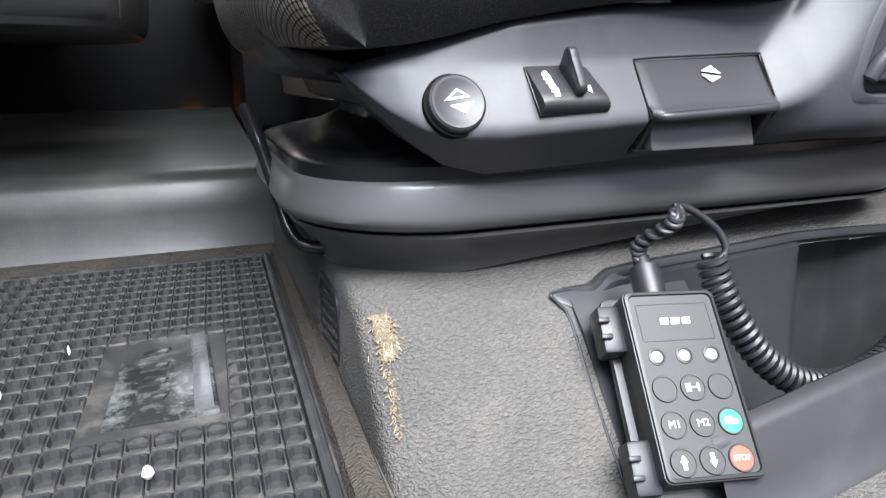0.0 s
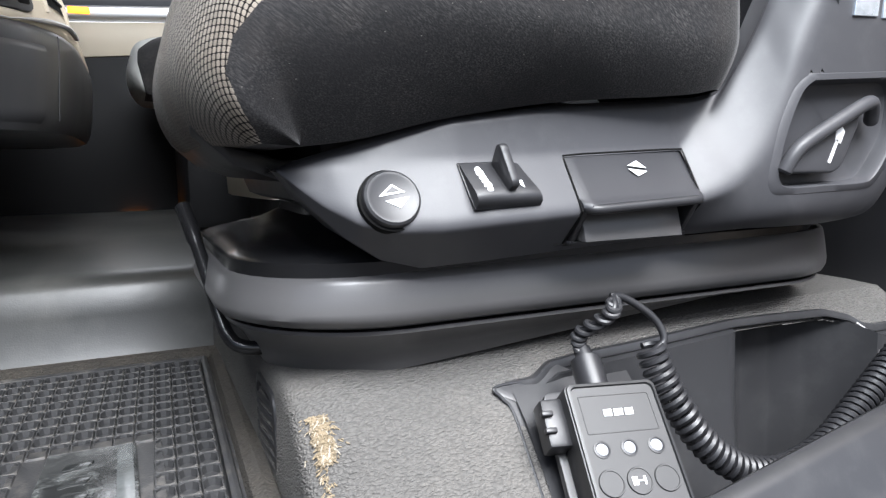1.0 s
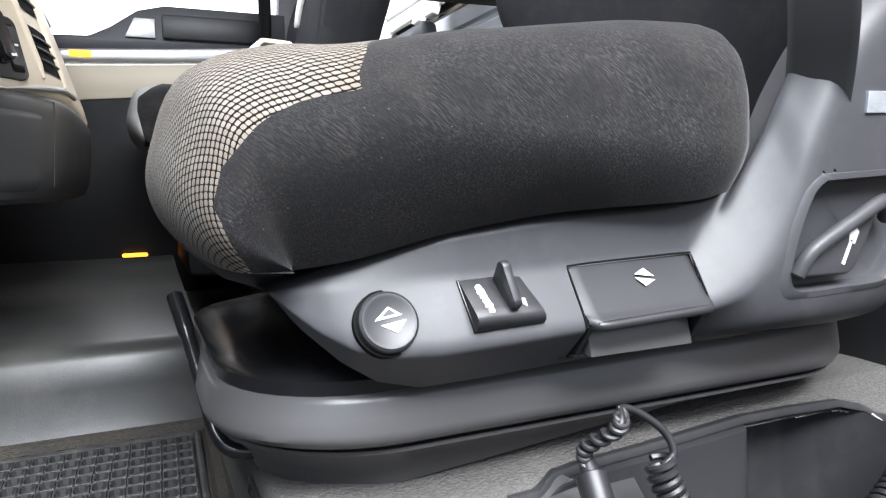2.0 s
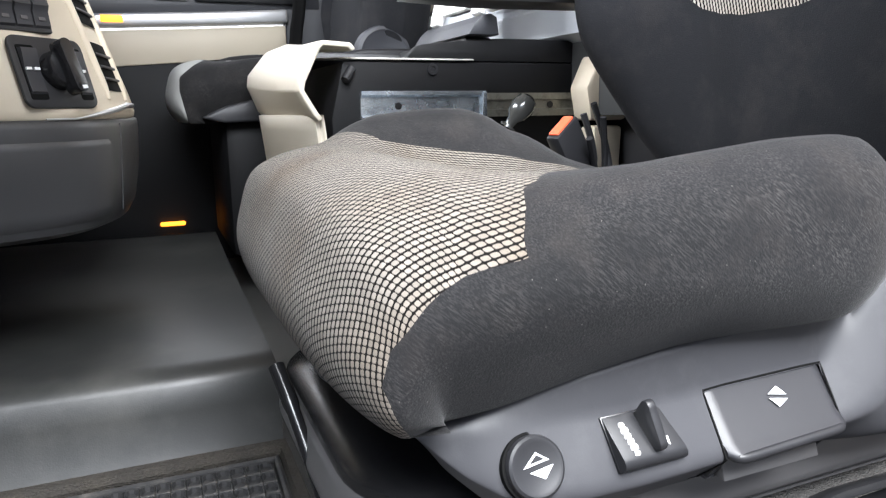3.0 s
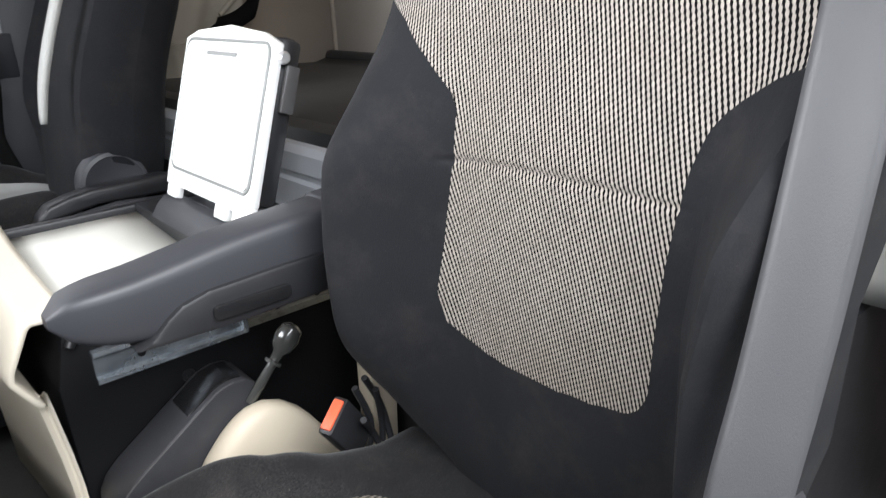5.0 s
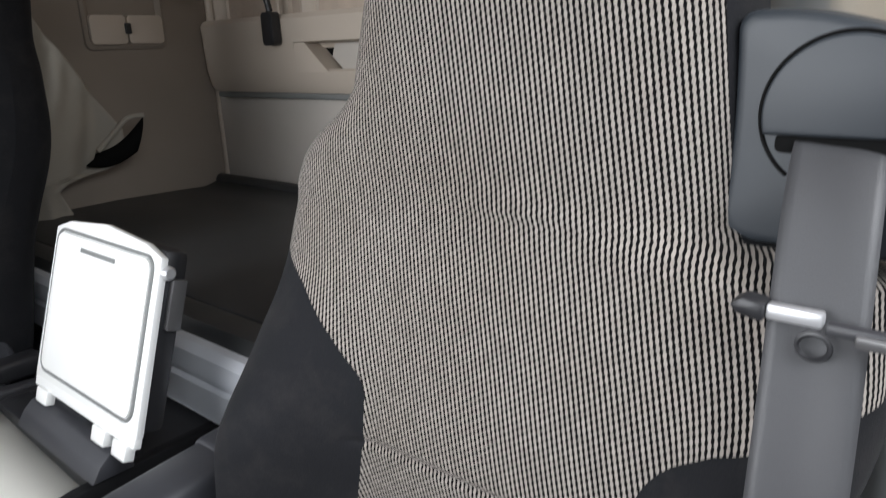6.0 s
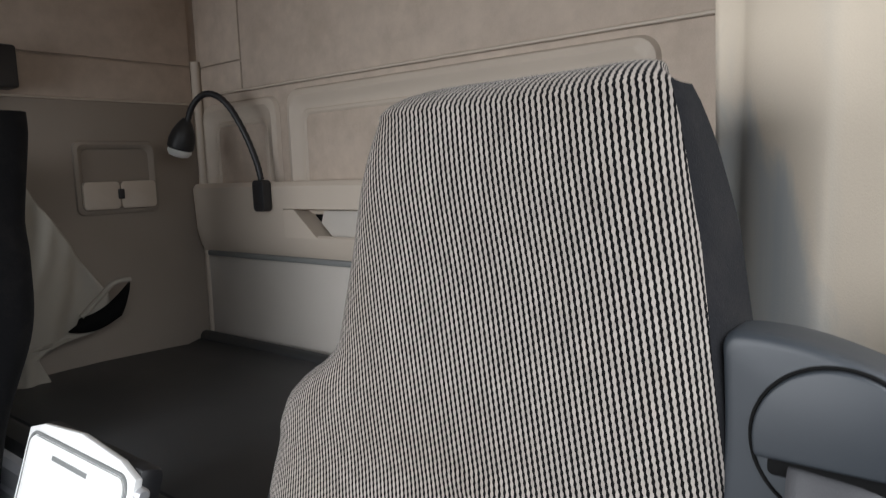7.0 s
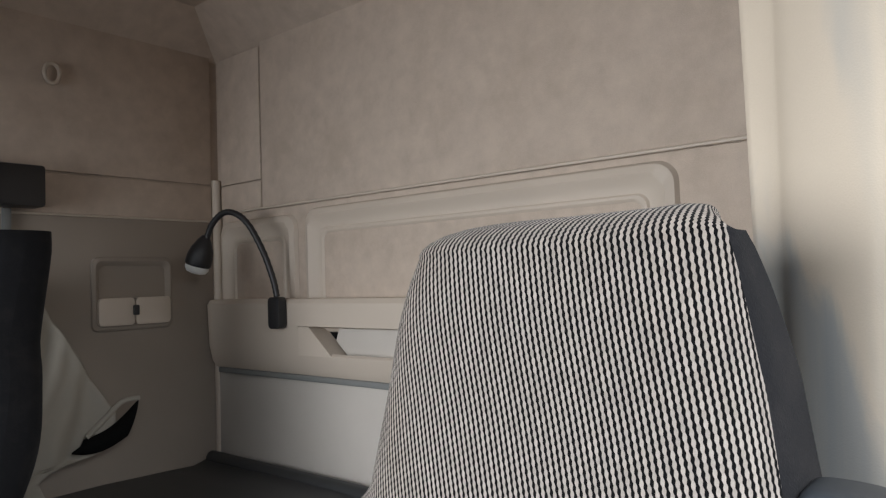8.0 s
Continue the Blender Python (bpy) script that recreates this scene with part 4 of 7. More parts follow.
def backrest(parent, yc, w, dx=0.0, dz=0.0, cloth=CLOTH, cover=VELOUR_BACK):
    NU = 110
    front = [(0.34, 0.535), (0.45, 0.537), (0.58, 0.530), (0.70, 0.520), (0.80, 0.512), (0.95, 0.530), (1.05, 0.546), (1.2, 0.547), (1.28, 0.544), (1.34, 0.548)]
    side_n = [(0.34, 0.04), (0.42, 0.012), (0.55, -0.012), (0.70, -0.018), (0.80, -0.036), (0.88, -0.060), (0.95, -0.068), (1.018, -0.066), (1.036, 0.030), (1.10, 0.036), (1.17, 0.043), (1.25, 0.053), (1.32, 0.066), (1.36, 0.074)]
    side_f = [(0.34, 0.44), (0.42, 0.485), (0.55, 0.526), (0.70, 0.530), (0.85, 0.524), (0.93, 0.520), (0.99, 0.516), (1.035, 0.508), (1.065, 0.491), (1.09, 0.460), (1.11, 0.426), (1.13, 0.404), (1.18, 0.386), (1.22, 0.372), (1.276, 0.353), (1.31, 0.340), (1.34, 0.325)]
    bol = [(0.34, 0.01), (0.45, 0.070), (0.60, 0.120), (0.78, 0.105), (0.87, 0.055), (0.93, 0.016), (0.97, 0.004), (1.1, 0.0), (1.4, 0.0)]
    light_f = [(0.568, 0.29), (0.578, 0.345), (0.600, 0.368), (0.641, 0.3745), (0.714, 0.361), (0.76, 0.351), (0.81, 0.341), (0.855, 0.338), (0.873, 0.344), (0.908, 0.384), (0.947, 0.436), (0.97, 0.50), (1.0, 0.7)]
    light_n = [(0.568, 0.21), (0.575, 0.155), (0.580, 0.128), (0.593, 0.112), (0.613, 0.103), (0.68, 0.098), (0.745, 0.090), (0.802, 0.080), (0.832, 0.075), (0.860, 0.066), (0.876, 0.057), (0.889, 0.043), (0.907, 0.018), (0.925, -0.020), (0.945, -0.066), (1.020, -0.066), (1.034, 0.036), (1.09, 0.043), (1.17, 0.050), (1.24, 0.057), (1.30, 0.066), (1.34, 0.073)]
    stations = sorted([0.34 + 0.990 * i / 110 for i in range(111)] + [0.7885 + 0.0022 * i for i in range(16)])
    verts, uvs, vals = [], [], []
    v_len, last = 0.0, None
    allst = [("z", z) for z in stations] + [("t", a) for a in (8, 18, 30, 44, 58, 72, 84)]
    for kind, s in allst:
        if kind == "z":
            z, depth = s, interp(s, [(1.0, 0.135), (1.2, 0.105), (1.4, 0.10)])
            org, nrm = Vector((interp(z, front) + depth, 0, z)), Vector((-1, 0, 0))
            h = depth
            p = interp(z, [(0.34, 3.0), (0.6, 5.5), (0.9, 4.6), (1.0, 4.2), (1.3, 4.6)])
        else:
            # head rolls over the top towards the back
            a = radians(s)
            z0 = stations[-1]
            org = Vector((interp(z0, front) + 0.10, 0, z0))
            nrm = Vector((-math.cos(a), 0, math.sin(a) * 0.30))
            h = 0.10
            z = z0
            p = 4.6
        ww = (line(z, side_f) - line(z, side_n)) / 2 * (1.0 if kind == "z" else 1 - 0.10 * math.sin(radians(s)) ** 2)
        mid = org + nrm * h
        if last is not None:
            v_len += (mid - last).length
        last = mid
        u_len, lp = 0.0, None
        ycz = (line(z, side_f) + line(z, side_n)) / 2 + yc
        for i in range(NU + 1):
            c, rel = section(i / NU, p)
            yy = ycz - ww * c
            t = abs(yy - ycz) / w
            b = interp(z, bol) if kind == "z" else 0.0
            swell = [(0, 0), (0.70, 0.0), (0.82, 0.40), (0.93, 1.0), (1.0, 0.9)] if yy < ycz else [(0, 0), (0.33, 0.0), (0.50, 0.22), (0.72, 0.74), (0.88, 1.0), (1.0, 0.88)]
            n = h * rel + b * interp(t, swell) * rel
            # cross seam and creases in the cloth
            if 0.075 < yy - yc < 0.36 and kind == "z":
                n -= 0.0032 * math.exp(-((z - 0.806 + 0.25 * (yy - 0.21) ** 2) / 0.0042) ** 2)
            if kind == "z":
                n += 0.0035 * math.exp(-((z - 1.045 - 0.06 * (yy - 0.2)) / 0.006) ** 2) * math.exp(-((yy - 0.19) / 0.05) ** 2)
                n += 0.003 * noise.noise(Vector((0.3, yy * 5, z * 5))) * rel
            q = org + nrm * n
            q.y = yy
            # the head thins out towards its upper corners
            edge = min(1.0, abs(yy - ycz) / ww) ** 6
            thin = interp(z, [(1.24, 0.0), (1.29, 0.16), (1.32, 0.38), (1.337, 0.60)]) if yy < ycz else 0.0
            q.x = interp(z, front) + (q.x - interp(z, front)) * (1 - thin * edge)
            if kind == "t" and yy < ycz:
                q.z -= 0.010 * math.sin(radians(s)) * edge
            if lp is not None:
                u_len += (q - lp).length
            lp = q.copy()
            # the head stands a little higher at its outer corner
            lift = 0.008 * interp(z, [(1.20, 0.0), (1.27, 0.4), (1.33, 1.0)]) * interp((ycz - yy) / ww, [(0.0, 0.0), (0.5, 0.15), (0.75, 0.6), (0.92, 1.0)])
            verts.append((q.x + dx, q.y, q.z + dz + lift))
            uvs.append((v_len, u_len))
            yr = yy - yc
            vals.append(min(line(z, light_f) - yr, yr - line(z, light_n), z - 0.568, (rel - 0.5) * 0.1 if z > 0.93 and yr > 0.2 else 1.0))
    nu = NU + 1
    faces = [(j * nu + i, j * nu + i + 1, (j + 1) * nu + i + 1, (j + 1) * nu + i) for j in range(len(allst) - 1) for i in range(NU)]
    # middle of each section's u as zero keeps the pattern symmetric
    fixed = []
    for j in range(len(allst)):
        c = uvs[j * nu + NU // 2][1]
        ym = verts[j * nu + NU // 2][1]
        fixed += [(u, v - c + ym - 0.22 * min(u, 0.68) - 0.13 * max(0.0, u - 0.68)) for u, v in uvs[j * nu:(j + 1) * nu]]
    light, dark = cut_in_two(verts, faces, fixed, vals)
    part("back_cover", dark, cover, parent, "black velour backrest cover")
    part("back_panel", light, cloth, parent, "light woven check cloth")
    # rear shell
    rows = []
    for j in range(0, len(allst)):
        row = []
        L, R = Vector(verts[j * nu]), Vector(verts[j * nu + NU])
        for k in range(9):
            t = k / 8
            q = L.lerp(R, t)
            q.x += 0.02 * math.sin(t * math.pi)
            row.append(q)
        rows.append(row)
    part("back_shell", grid_mesh(rows), BLACK, parent)


V_TOP = [(0.018, 0.2585), (0.03, 0.264), (0.053, 0.271), (0.134, 0.293), (0.228, 0.303), (0.33, 0.309), (0.373, 0.316), (0.41, 0.337), (0.44, 0.366), (0.475, 0.400), (0.52, 0.450), (0.56, 0.49), (0.60, 0.51), (0.640, 0.505), (0.658, 0.48)]
V_BOT = [(0.018, 0.2565), (0.024, 0.250), (0.036, 0.233), (0.06, 0.210), (0.085, 0.193), (0.115, 0.185), (0.249, 0.192), (0.359, 0.196), (0.50, 0.198), (0.58, 0.206), (0.62, 0.225), (0.645, 0.27), (0.658, 0.34)]

RIDGE = [(0.018, 0.2580, 0.034), (0.053, 0.2600, 0.018), (0.0875, 0.2608, 0.012), (0.14, 0.2622, 0.0035), (0.23, 0.2645, 0.0015), (0.335, 0.2680, 0.0), (0.42, 0.270, -0.004)]
CREASE = [(0.018, 0.2570, 0.034), (0.032, 0.2440, 0.022), (0.045, 0.2330, 0.012), (0.066, 0.2210, -0.001), (0.0875, 0.2160, -0.009), (0.12, 0.2160, -0.018), (0.16, 0.2190, -0.023), (0.23, 0.2230, -0.026), (0.34, 0.2270, -0.0255), (0.42, 0.228, -0.028)]


def valance_profile(x):
    """(y, z) of the face from the top rim over ridge, control slope and crease to the lower edge."""
    zt, zb = line(x, V_TOP), line(x, V_BOT)
    zr, yr = line(x, [r[:2] for r in RIDGE]), line(x, [(r[0], r[2]) for r in RIDGE])
    zc, yc = line(x, [r[:2] for r in CREASE]), line(x, [(r[0], r[2]) for r in CREASE])
    zr = min(zr, zt - 0.0006)
    zc = max(min(zc, zr - 0.0006), zb + 0.0006)
    yb = yc + 0.034 * min(1, (zc - zb) / 0.03)
    return [(yr + 0.012, zt), (yr + 0.0075, zt - 0.003 * min(1, (zt - zr) / 0.01)), (yr + 0.0055, zt - 0.006 * min(1, (zt - zr) / 0.015)), (yr, zr), (yc, zc), (yb, zb)]


def soft_profile(pts, radii, k=5):
    """Round the corners of a profile."""
    out = [pts[0]]
    for a, p, b, r in zip(pts, pts[1:], pts[2:], radii):
        A, P, B = Vector(a), Vector(p), Vector(b)
        la, lb = (A - P).length, (B - P).length
        ra, rb = min(r, 0.45 * la), min(r, 0.45 * lb)
        s, e = P + (A - P) * (ra / max(la, 1e-6)), P + (B - P) * (rb / max(lb, 1e-6))
        for i in range(k):
            t = i / (k - 1)
            out.append(tuple(s * (1 - t) ** 2 + P * 2 * t * (1 - t) + e * t * t))
    out.append(pts[-1])
    return out


def along(table, z):
    for a, b in zip(table, table[1:]):
        if a[1] >= z >= b[1]:
            t = (a[1] - z) / max(1e-6, a[1] - b[1])
            return a[0] + (b[0] - a[0]) * t
    return table[-1][0] if z < table[-1][1] else table[0][0]


def valance_y(x, z):
    return along(valance_profile(x), z)


LID_X0, LID_X1 = 0.2272, 0.3400


# ways along which the valance sweeps up into the recliner cover: top rim, inner ridge, outer ridge, lower edge
SWEEP_TOP = [(0.34, 0.012, 0.310), (0.366, 0.013, 0.3115), (0.390, 0.014, 0.318), (0.409, 0.014, 0.338), (0.428, 0.012, 0.367), (0.446, 0.008, 0.406), (0.475, 0.004, 0.450), (0.515, 0.0, 0.487), (0.56, 0.0, 0.510), (0.60, 0.0, 0.513), (0.64, 0.0, 0.505)]
SWEEP_RIDGE = [(0.34, 0.0, 0.268), (0.353, 0.0, 0.280), (0.374, 0.0, 0.299), (0.398, 0.0, 0.334), (0.419, -0.001, 0.369), (0.438, -0.002, 0.406), (0.468, -0.004, 0.449), (0.51, -0.006, 0.484), (0.556, -0.006, 0.506), (0.60, -0.006, 0.509), (0.641, -0.006, 0.501)]
SWEEP_CREASE = [(0.34, -0.0255, 0.227), (0.362, -0.030, 0.235), (0.379, -0.031, 0.246), (0.403, -0.033, 0.270), (0.420, -0.034, 0.306), (0.437, -0.035, 0.352), (0.465, -0.036, 0.410), (0.505, -0.036, 0.455), (0.55, -0.035, 0.480), (0.595, -0.033, 0.484), (0.632, -0.030, 0.478)]
SWEEP_LOW = [(0.34, 0.008, 0.196), (0.37, 0.002, 0.197), (0.403, -0.006, 0.199), (0.45, -0.012, 0.199), (0.50, -0.014, 0.200), (0.553, -0.014, 0.207), (0.579, -0.014, 0.229), (0.597, -0.013, 0.26), (0.612, -0.012, 0.32), (0.628, -0.010, 0.40), (0.645, -0.008, 0.46)]
POCKET = [(0.450, 0.322), (0.500, 0.3245), (0.546, 0.326), (0.5585, 0.318), (0.5615, 0.300), (0.5585, 0.280), (0.545, 0.258), (0.531, 0.241), (0.516, 0.236), (0.470, 0.2350), (0.427, 0.2345), (0.4155, 0.240), (0.4145, 0.254), (0.423, 0.283), (0.437, 0.312)]


def inside(p, outline):
    hit = False
    for a, b in zip(outline, outline[1:] + outline[:1]):
        if (a[1] > p[1]) != (b[1] > p[1]) and p[0] < a[0] + (b[0] - a[0]) * (p[1] - a[1]) / (b[1] - a[1]):
            hit = not hit
    return hit


def side_panel(parent):
    """Moulded plastic valance along the seat's side, sweeping up into the recliner cover with its handle pocket."""
    NF = 64
    stations = []
    for x in [0.018 + 0.2092 * i / 50 for i in range(50)] + [LID_X0 + (LID_X1 - LID_X0) * i / 24 for i in range(24)]:
        stations.append(([(x, y, z) for y, z in valance_profile(x)], 0.0))
    ways = [curve_points(w, 14) for w in (SWEEP_TOP, SWEEP_RIDGE, SWEEP_CREASE, SWEEP_LOW)]
    for k in range(len(ways[0])):
        T, R, C, B = (w[k] for w in ways)
        stations.append(([T, T.lerp(R, 0.12) + Vector((0, -0.0042, 0)), T.lerp(R, 0.24) + Vector((0, -0.0035, 0)), R, C, B], min(1.0, k / 40)))
    rows = []
    for (T, T1, T2, R, C, B), f in stations:
        T, T1, T2, R, C, B = (Vector(q) for q in (T, T1, T2, R, C, B))
        face = []
        for k in range(NF):
            t = 0.22 + 0.78 * k / (NF - 1)
            q = C.lerp(B, t)
            q.y = C.y + (B.y - C.y) * ((1 - f) * t + f * t ** 9) - 0.002 * f * math.sin(math.pi * t)
            face.append(q)
        ring = soft_profile([T, T1, T2, R, C, face[0]], [0.001, 0.002, 0.006 + 0.014 * f, 0.013 + 0.006 * f])
        body = []
        for a, b in zip(ring, ring[1:]):
            a, b = Vector(a), Vector(b)
            body += [a, a.lerp(b, 0.5)]
        drop = max(0.0, min(1.0, (T.x - 0.36) / 0.04))
        rows.append([T + Vector((0, 0.050 - 0.024 * drop, -0.005 - 0.045 * drop)), T + Vector((0, 0.018, -0.002 - 0.002 * drop))] + body + face + [B + Vector((0, 0.02, 0.001)), Vector((B.x, 0.075, B.z + 0.004))])
    v, f = grid_mesh(rows)
    keep = []
    for q in f:
        c = sum((Vector(v[i]) for i in q), Vector()) / 4
        top = line(c.x, [r[:2] for r in RIDGE])
        if c.y < 0.028 and LID_X0 < c.x < LID_X1 and line(c.x, V_BOT) + 0.004 < c.z < top - 0.0015:
            continue
        if c.y < -0.018 and c.x > 0.40 and sum(inside((0.492 + (v[i][0] - 0.492) / 1.03, 0.281 + (v[i][2] - 0.281) / 1.03), POCKET) for i in q) >= 2:
            continue
        keep.append(q)
    part("side_panel", (v, keep), PANEL, parent, "dark grey moulded plastic valance")
    # dished pocket with a rounded lip
    face = [Vector(p) for p in v if p[0] > 0.39 and p[1] < -0.016]
    mid = (0.492, 0.281)
    outline = [(q.x, q.z) for q in curve_points([(a, 0, b) for a, b in POCKET + POCKET[:1]], 5)[:-1]]
    def rest(a, b):
        close = sorted(face, key=lambda p: (p.x - a) ** 2 + (p.z - b) ** 2)[:6]
        wts = [1 / ((p.x - a) ** 2 + (p.z - b) ** 2 + 1e-6) for p in close]
        return sum(p.y * w for p, w in zip(close, wts)) / sum(wts)
    loops = []
    for grow, out in ((1.16, 0.0012), (1.12, -0.0006), (1.01, -0.0009), (0.988, 0.0008), (0.965, 0.0090), (0.94, 0.0135), (0.88, 0.0150), (0.5, 0.0155), (0.05, 0.0155)):
        ring = [(mid[0] + (a - mid[0]) * grow, mid[1] + (b - mid[1]) * grow) for a, b in outline]
        ys = [rest(a, b) if grow > 1 else rest(*p) for (a, b), p in zip(ring, outline)]
        n = len(ys)
        ys = [sum(ys[(i + d) % n] for d in range(-2, 3)) / 5 for i in range(n)]
        loops.append([(a, y + out, b) for (a, b), y in zip(ring, ys)])
    po = part("handle_pocket", grid_mesh(loops, True), PANEL, parent, "dished handle pocket")
    ha = part("recliner_handle", prism([(0.418, 0.246), (0.432, 0.266), (0.506, 0.300), (0.503, 0.284), (0.484, 0.250), (0.474, 0.245)], "y", -0.0385, -0.026, 0.003, 3), PANEL, po, "grey recliner handle")
    bar = curve_points([(0.4165, -0.036, 0.2465), (0.424, -0.040, 0.262), (0.436, -0.042, 0.272), (0.470, -0.043, 0.2885), (0.506, -0.042, 0.3035), (0.520, -0.038, 0.302), (0.530, -0.030, 0.288)], 6)
    part("handle_grip", tube(bar, [0.0045] + [0.0062] * (len(bar) - 2) + [0.005], 12), PANEL, ha)
    bm = prism([(0.4655, 0.2545), (0.4685, 0.2535), (0.4780, 0.2730), (0.4750, 0.2740)], "y", -0.0392, -0.0386)
    prism([(0.4735, 0.2725), (0.4800, 0.2700), (0.4850, 0.2800), (0.4800, 0.2860), (0.4745, 0.2830)], "y", -0.0392, -0.0386, bm=bm)
    part("symbol_print", bm, PRINT, ha, "white symbol", smooth=False)
    # raised maker's mark, drawn as plain shapes
    bm = bmesh.new()
    for x0, x1 in ((0.489, 0.521), (0.525, 0.557), (0.561, 0.592)):
        prism([(x0, 0.376), (x0 + 0.002, 0.394), (x1, 0.395), (x1 - 0.002, 0.377)], "y", -0.0395, -0.034, 0.0006, bm=bm)
    part("raised_mark", bm, STEEL, parent, "raised chrome mark", smooth=False)


def face_at(x, z, y, tilt=-12.0):
    """A frame whose z axis points out of the valance towards the door."""
    return pose(x, y, z, 90 + tilt, 0, 0)


def arrows(m2, s):
    bm = prism([(-0.009 * s, 0.0016 * s), (0.009 * s, 0.0016 * s), (0.001 * s, 0.0082 * s)], "z", 0, 0.0005, m=m2)
    return prism([(-0.009 * s, -0.0016 * s), (0.009 * s, -0.0016 * s), (-0.001 * s, -0.0082 * s)], "z", 0, 0.0005, bm=bm, m=m2)


def valance_controls(parent):
    # round knob in a dark gap
    m = face_at(0.0875, 0.2360, valance_y(0.0875, 0.2360) + 0.0005, -25)
    part("knob_ring", lathe([(0.0226, -0.006), (0.0226, 0.0004), (0.0216, 0.0006), (0.0, 0.0006)], m, 48), MATTE, parent)
    kn = part("knob", lathe([(0.0206, -0.004), (0.0207, 0.0030), (0.0201, 0.0052), (0.0184, 0.0064), (0.0160, 0.0062), (0.0142, 0.0055), (0.0, 0.0055)], m, 48), BLACK, parent, "round black knob with arrows")
    top = m @ pose(0.001, 0, 0.0056, 0, 0, 8)
    part("arrow_print", prism([(-0.011, 0.0022), (0.0085, 0.0022), (0.0005, 0.0095)], "z", 0, 0.0005, m=top), PRINT, kn, "white arrows", smooth=False)
    part("arrow_core", prism([(-0.0065, 0.0036), (0.0052, 0.0036), (0.0004, 0.0078)], "z", 0.0004, 0.0008, m=top), BLACK, kn, smooth=False)
    part("arrow_print", prism([(-0.0075, -0.0015), (0.0105, -0.0015), (0.002, -0.0085)], "z", 0, 0.0005, m=top), PRINT, kn, smooth=False)
    # rocker with a paddle, bulging out of the control slope
    m = face_at(0.1650, 0.2440, valance_y(0.1650, 0.2440) + 0.0004, -31)
    well = part("toggle_well", prism([(-0.0270, 0.0188), (0.0222, 0.0196), (0.0282, -0.0186), (-0.0228, -0.0190)], "z", -0.004, 0.0008, 0.0004, m=m), GLOSS, parent)
    prof = [(0.0180, -0.002), (0.0180, 0.0016), (0.0165, 0.0024), (0.006, 0.0054), (-0.006, 0.0092), (-0.0110, 0.0106), (-0.0150, 0.0102), (-0.0176, 0.0078), (-0.0187, 0.0035), (-0.0185, -0.002)]
    rows = []
    for k in range(9):
        a = k / 8
        rows.append([m @ Vector((-0.0260 + 0.0035 * (0.018 - v) / 0.0365 + (0.0470 + 0.0045 * (0.018 - v) / 0.0365) * a, v, n - (0.0008 if k in (0, 8) else 0))) for v, n in prof])
    part("rocker", grid_mesh(rows, False, True), BLACK, well)
    side = Matrix(((0, 0, 1, 0), (1, 0, 0, 0), (0, 1, 0, 0), (0, 0, 0, 1)))
    part("toggle", prism([(0.0170, 0.001), (0.0235, 0.0160), (0.0225, 0.0200), (0.0185, 0.0215), (0.0140, 0.0205), (-0.0075, 0.0185), (-0.0105, 0.0160), (-0.0105, 0.004)], "z", 0.0005, 0.0075, 0.0016, m=m @ pose(0, 0, 0, 0, 0, 6) @ side), BLACK, well, "black toggle lever")
    bm = bmesh.new()
    for sx, sy, r in ((-0.0145, 0.0105, 0.0024), (-0.0140, 0.0068, 0.0030), (-0.0135, 0.0030, 0.0027), (-0.0130, -0.0008, 0.0026), (-0.0124, -0.0048, 0.0030), (-0.0120, -0.0085, 0.0022)):
        nn = 0.0055 + (0.006 - sy) * 0.00031 / 0.001
        lathe([(r, -0.001), (r, 0.0005), (0.0, 0.0006)], m @ pose(sx, sy, nn, 10), 12, bm)
    part("symbol_print", bm, PRINT, well, "white symbol", smooth=False)
    part("symbol_print", prism([(0.0120, -0.002), (0.0150, -0.002), (0.0155, -0.008), (0.0128, -0.006)], "z", 0.0080, 0.0102, m=m), PRINT, well, smooth=False)
    # latch: flush lid with a grip lip over a slot
    la = part("latch_recess", prism([(0.030, 0.272), (0.012, 0.272), (-0.006, 0.215), (0.002, 0.196), (0.030, 0.196)], "x", LID_X0 - 0.008, LID_X1 + 0.008), GLOSS, parent)
    prof = [(0.010, 0.2645), (0.0030, 0.2638), (0.0010, 0.2625), (-0.0225, 0.2330), (-0.0272, 0.2300), (-0.0302, 0.2276), (-0.0306, 0.2250), (-0.0285, 0.2232), (-0.0250, 0.2236), (-0.0215, 0.2256), (-0.012, 0.2275), (0.008, 0.230)]
    rows = []
    for k in range(27):
        a = k / 26
        e = 0.0010 if k in (0, 26) else 0.0
        row = []
        for y, z in prof:
            grow = max(0, (0.262 - z)) / 0.036
            rise = 0.0036 * a
            L, R = LID_X0 - 0.0004, LID_X1 + 0.0006
            corner = 0.0045 * max(0, 1 - a / 0.05) ** 2 + 0.0045 * max(0, 1 - (1 - a) / 0.05) ** 2 if z < 0.2335 else 0
            row.append((L + (R - L) * a, y - 0.0012 + e + corner, z - e + rise + corner * 0.4))
        rows.append(row)
    lid = part("latch_lid", grid_mesh(rows, False, True), LIDGREY, la, "flush grip lid with a double arrow")
    L, R = LID_X0, LID_X1
    roll = [(L + 0.003, -0.0215, 0.2262), (L + 0.005, -0.0275, 0.2250), (L + 0.011, -0.0305, 0.2246)] + [(L + 0.011 + (R - L - 0.022) * k / 5, -0.0310, 0.2246 + 0.0034 * k / 5) for k in range(1, 5)] + [(R - 0.011, -0.0305, 0.2280), (R - 0.005, -0.0275, 0.2284), (R - 0.003, -0.0215, 0.2296)]
    part("grip_roll", tube(curve_points(roll, 4), 0.0038, 10), BLACK, lid, "rounded black grip edge")
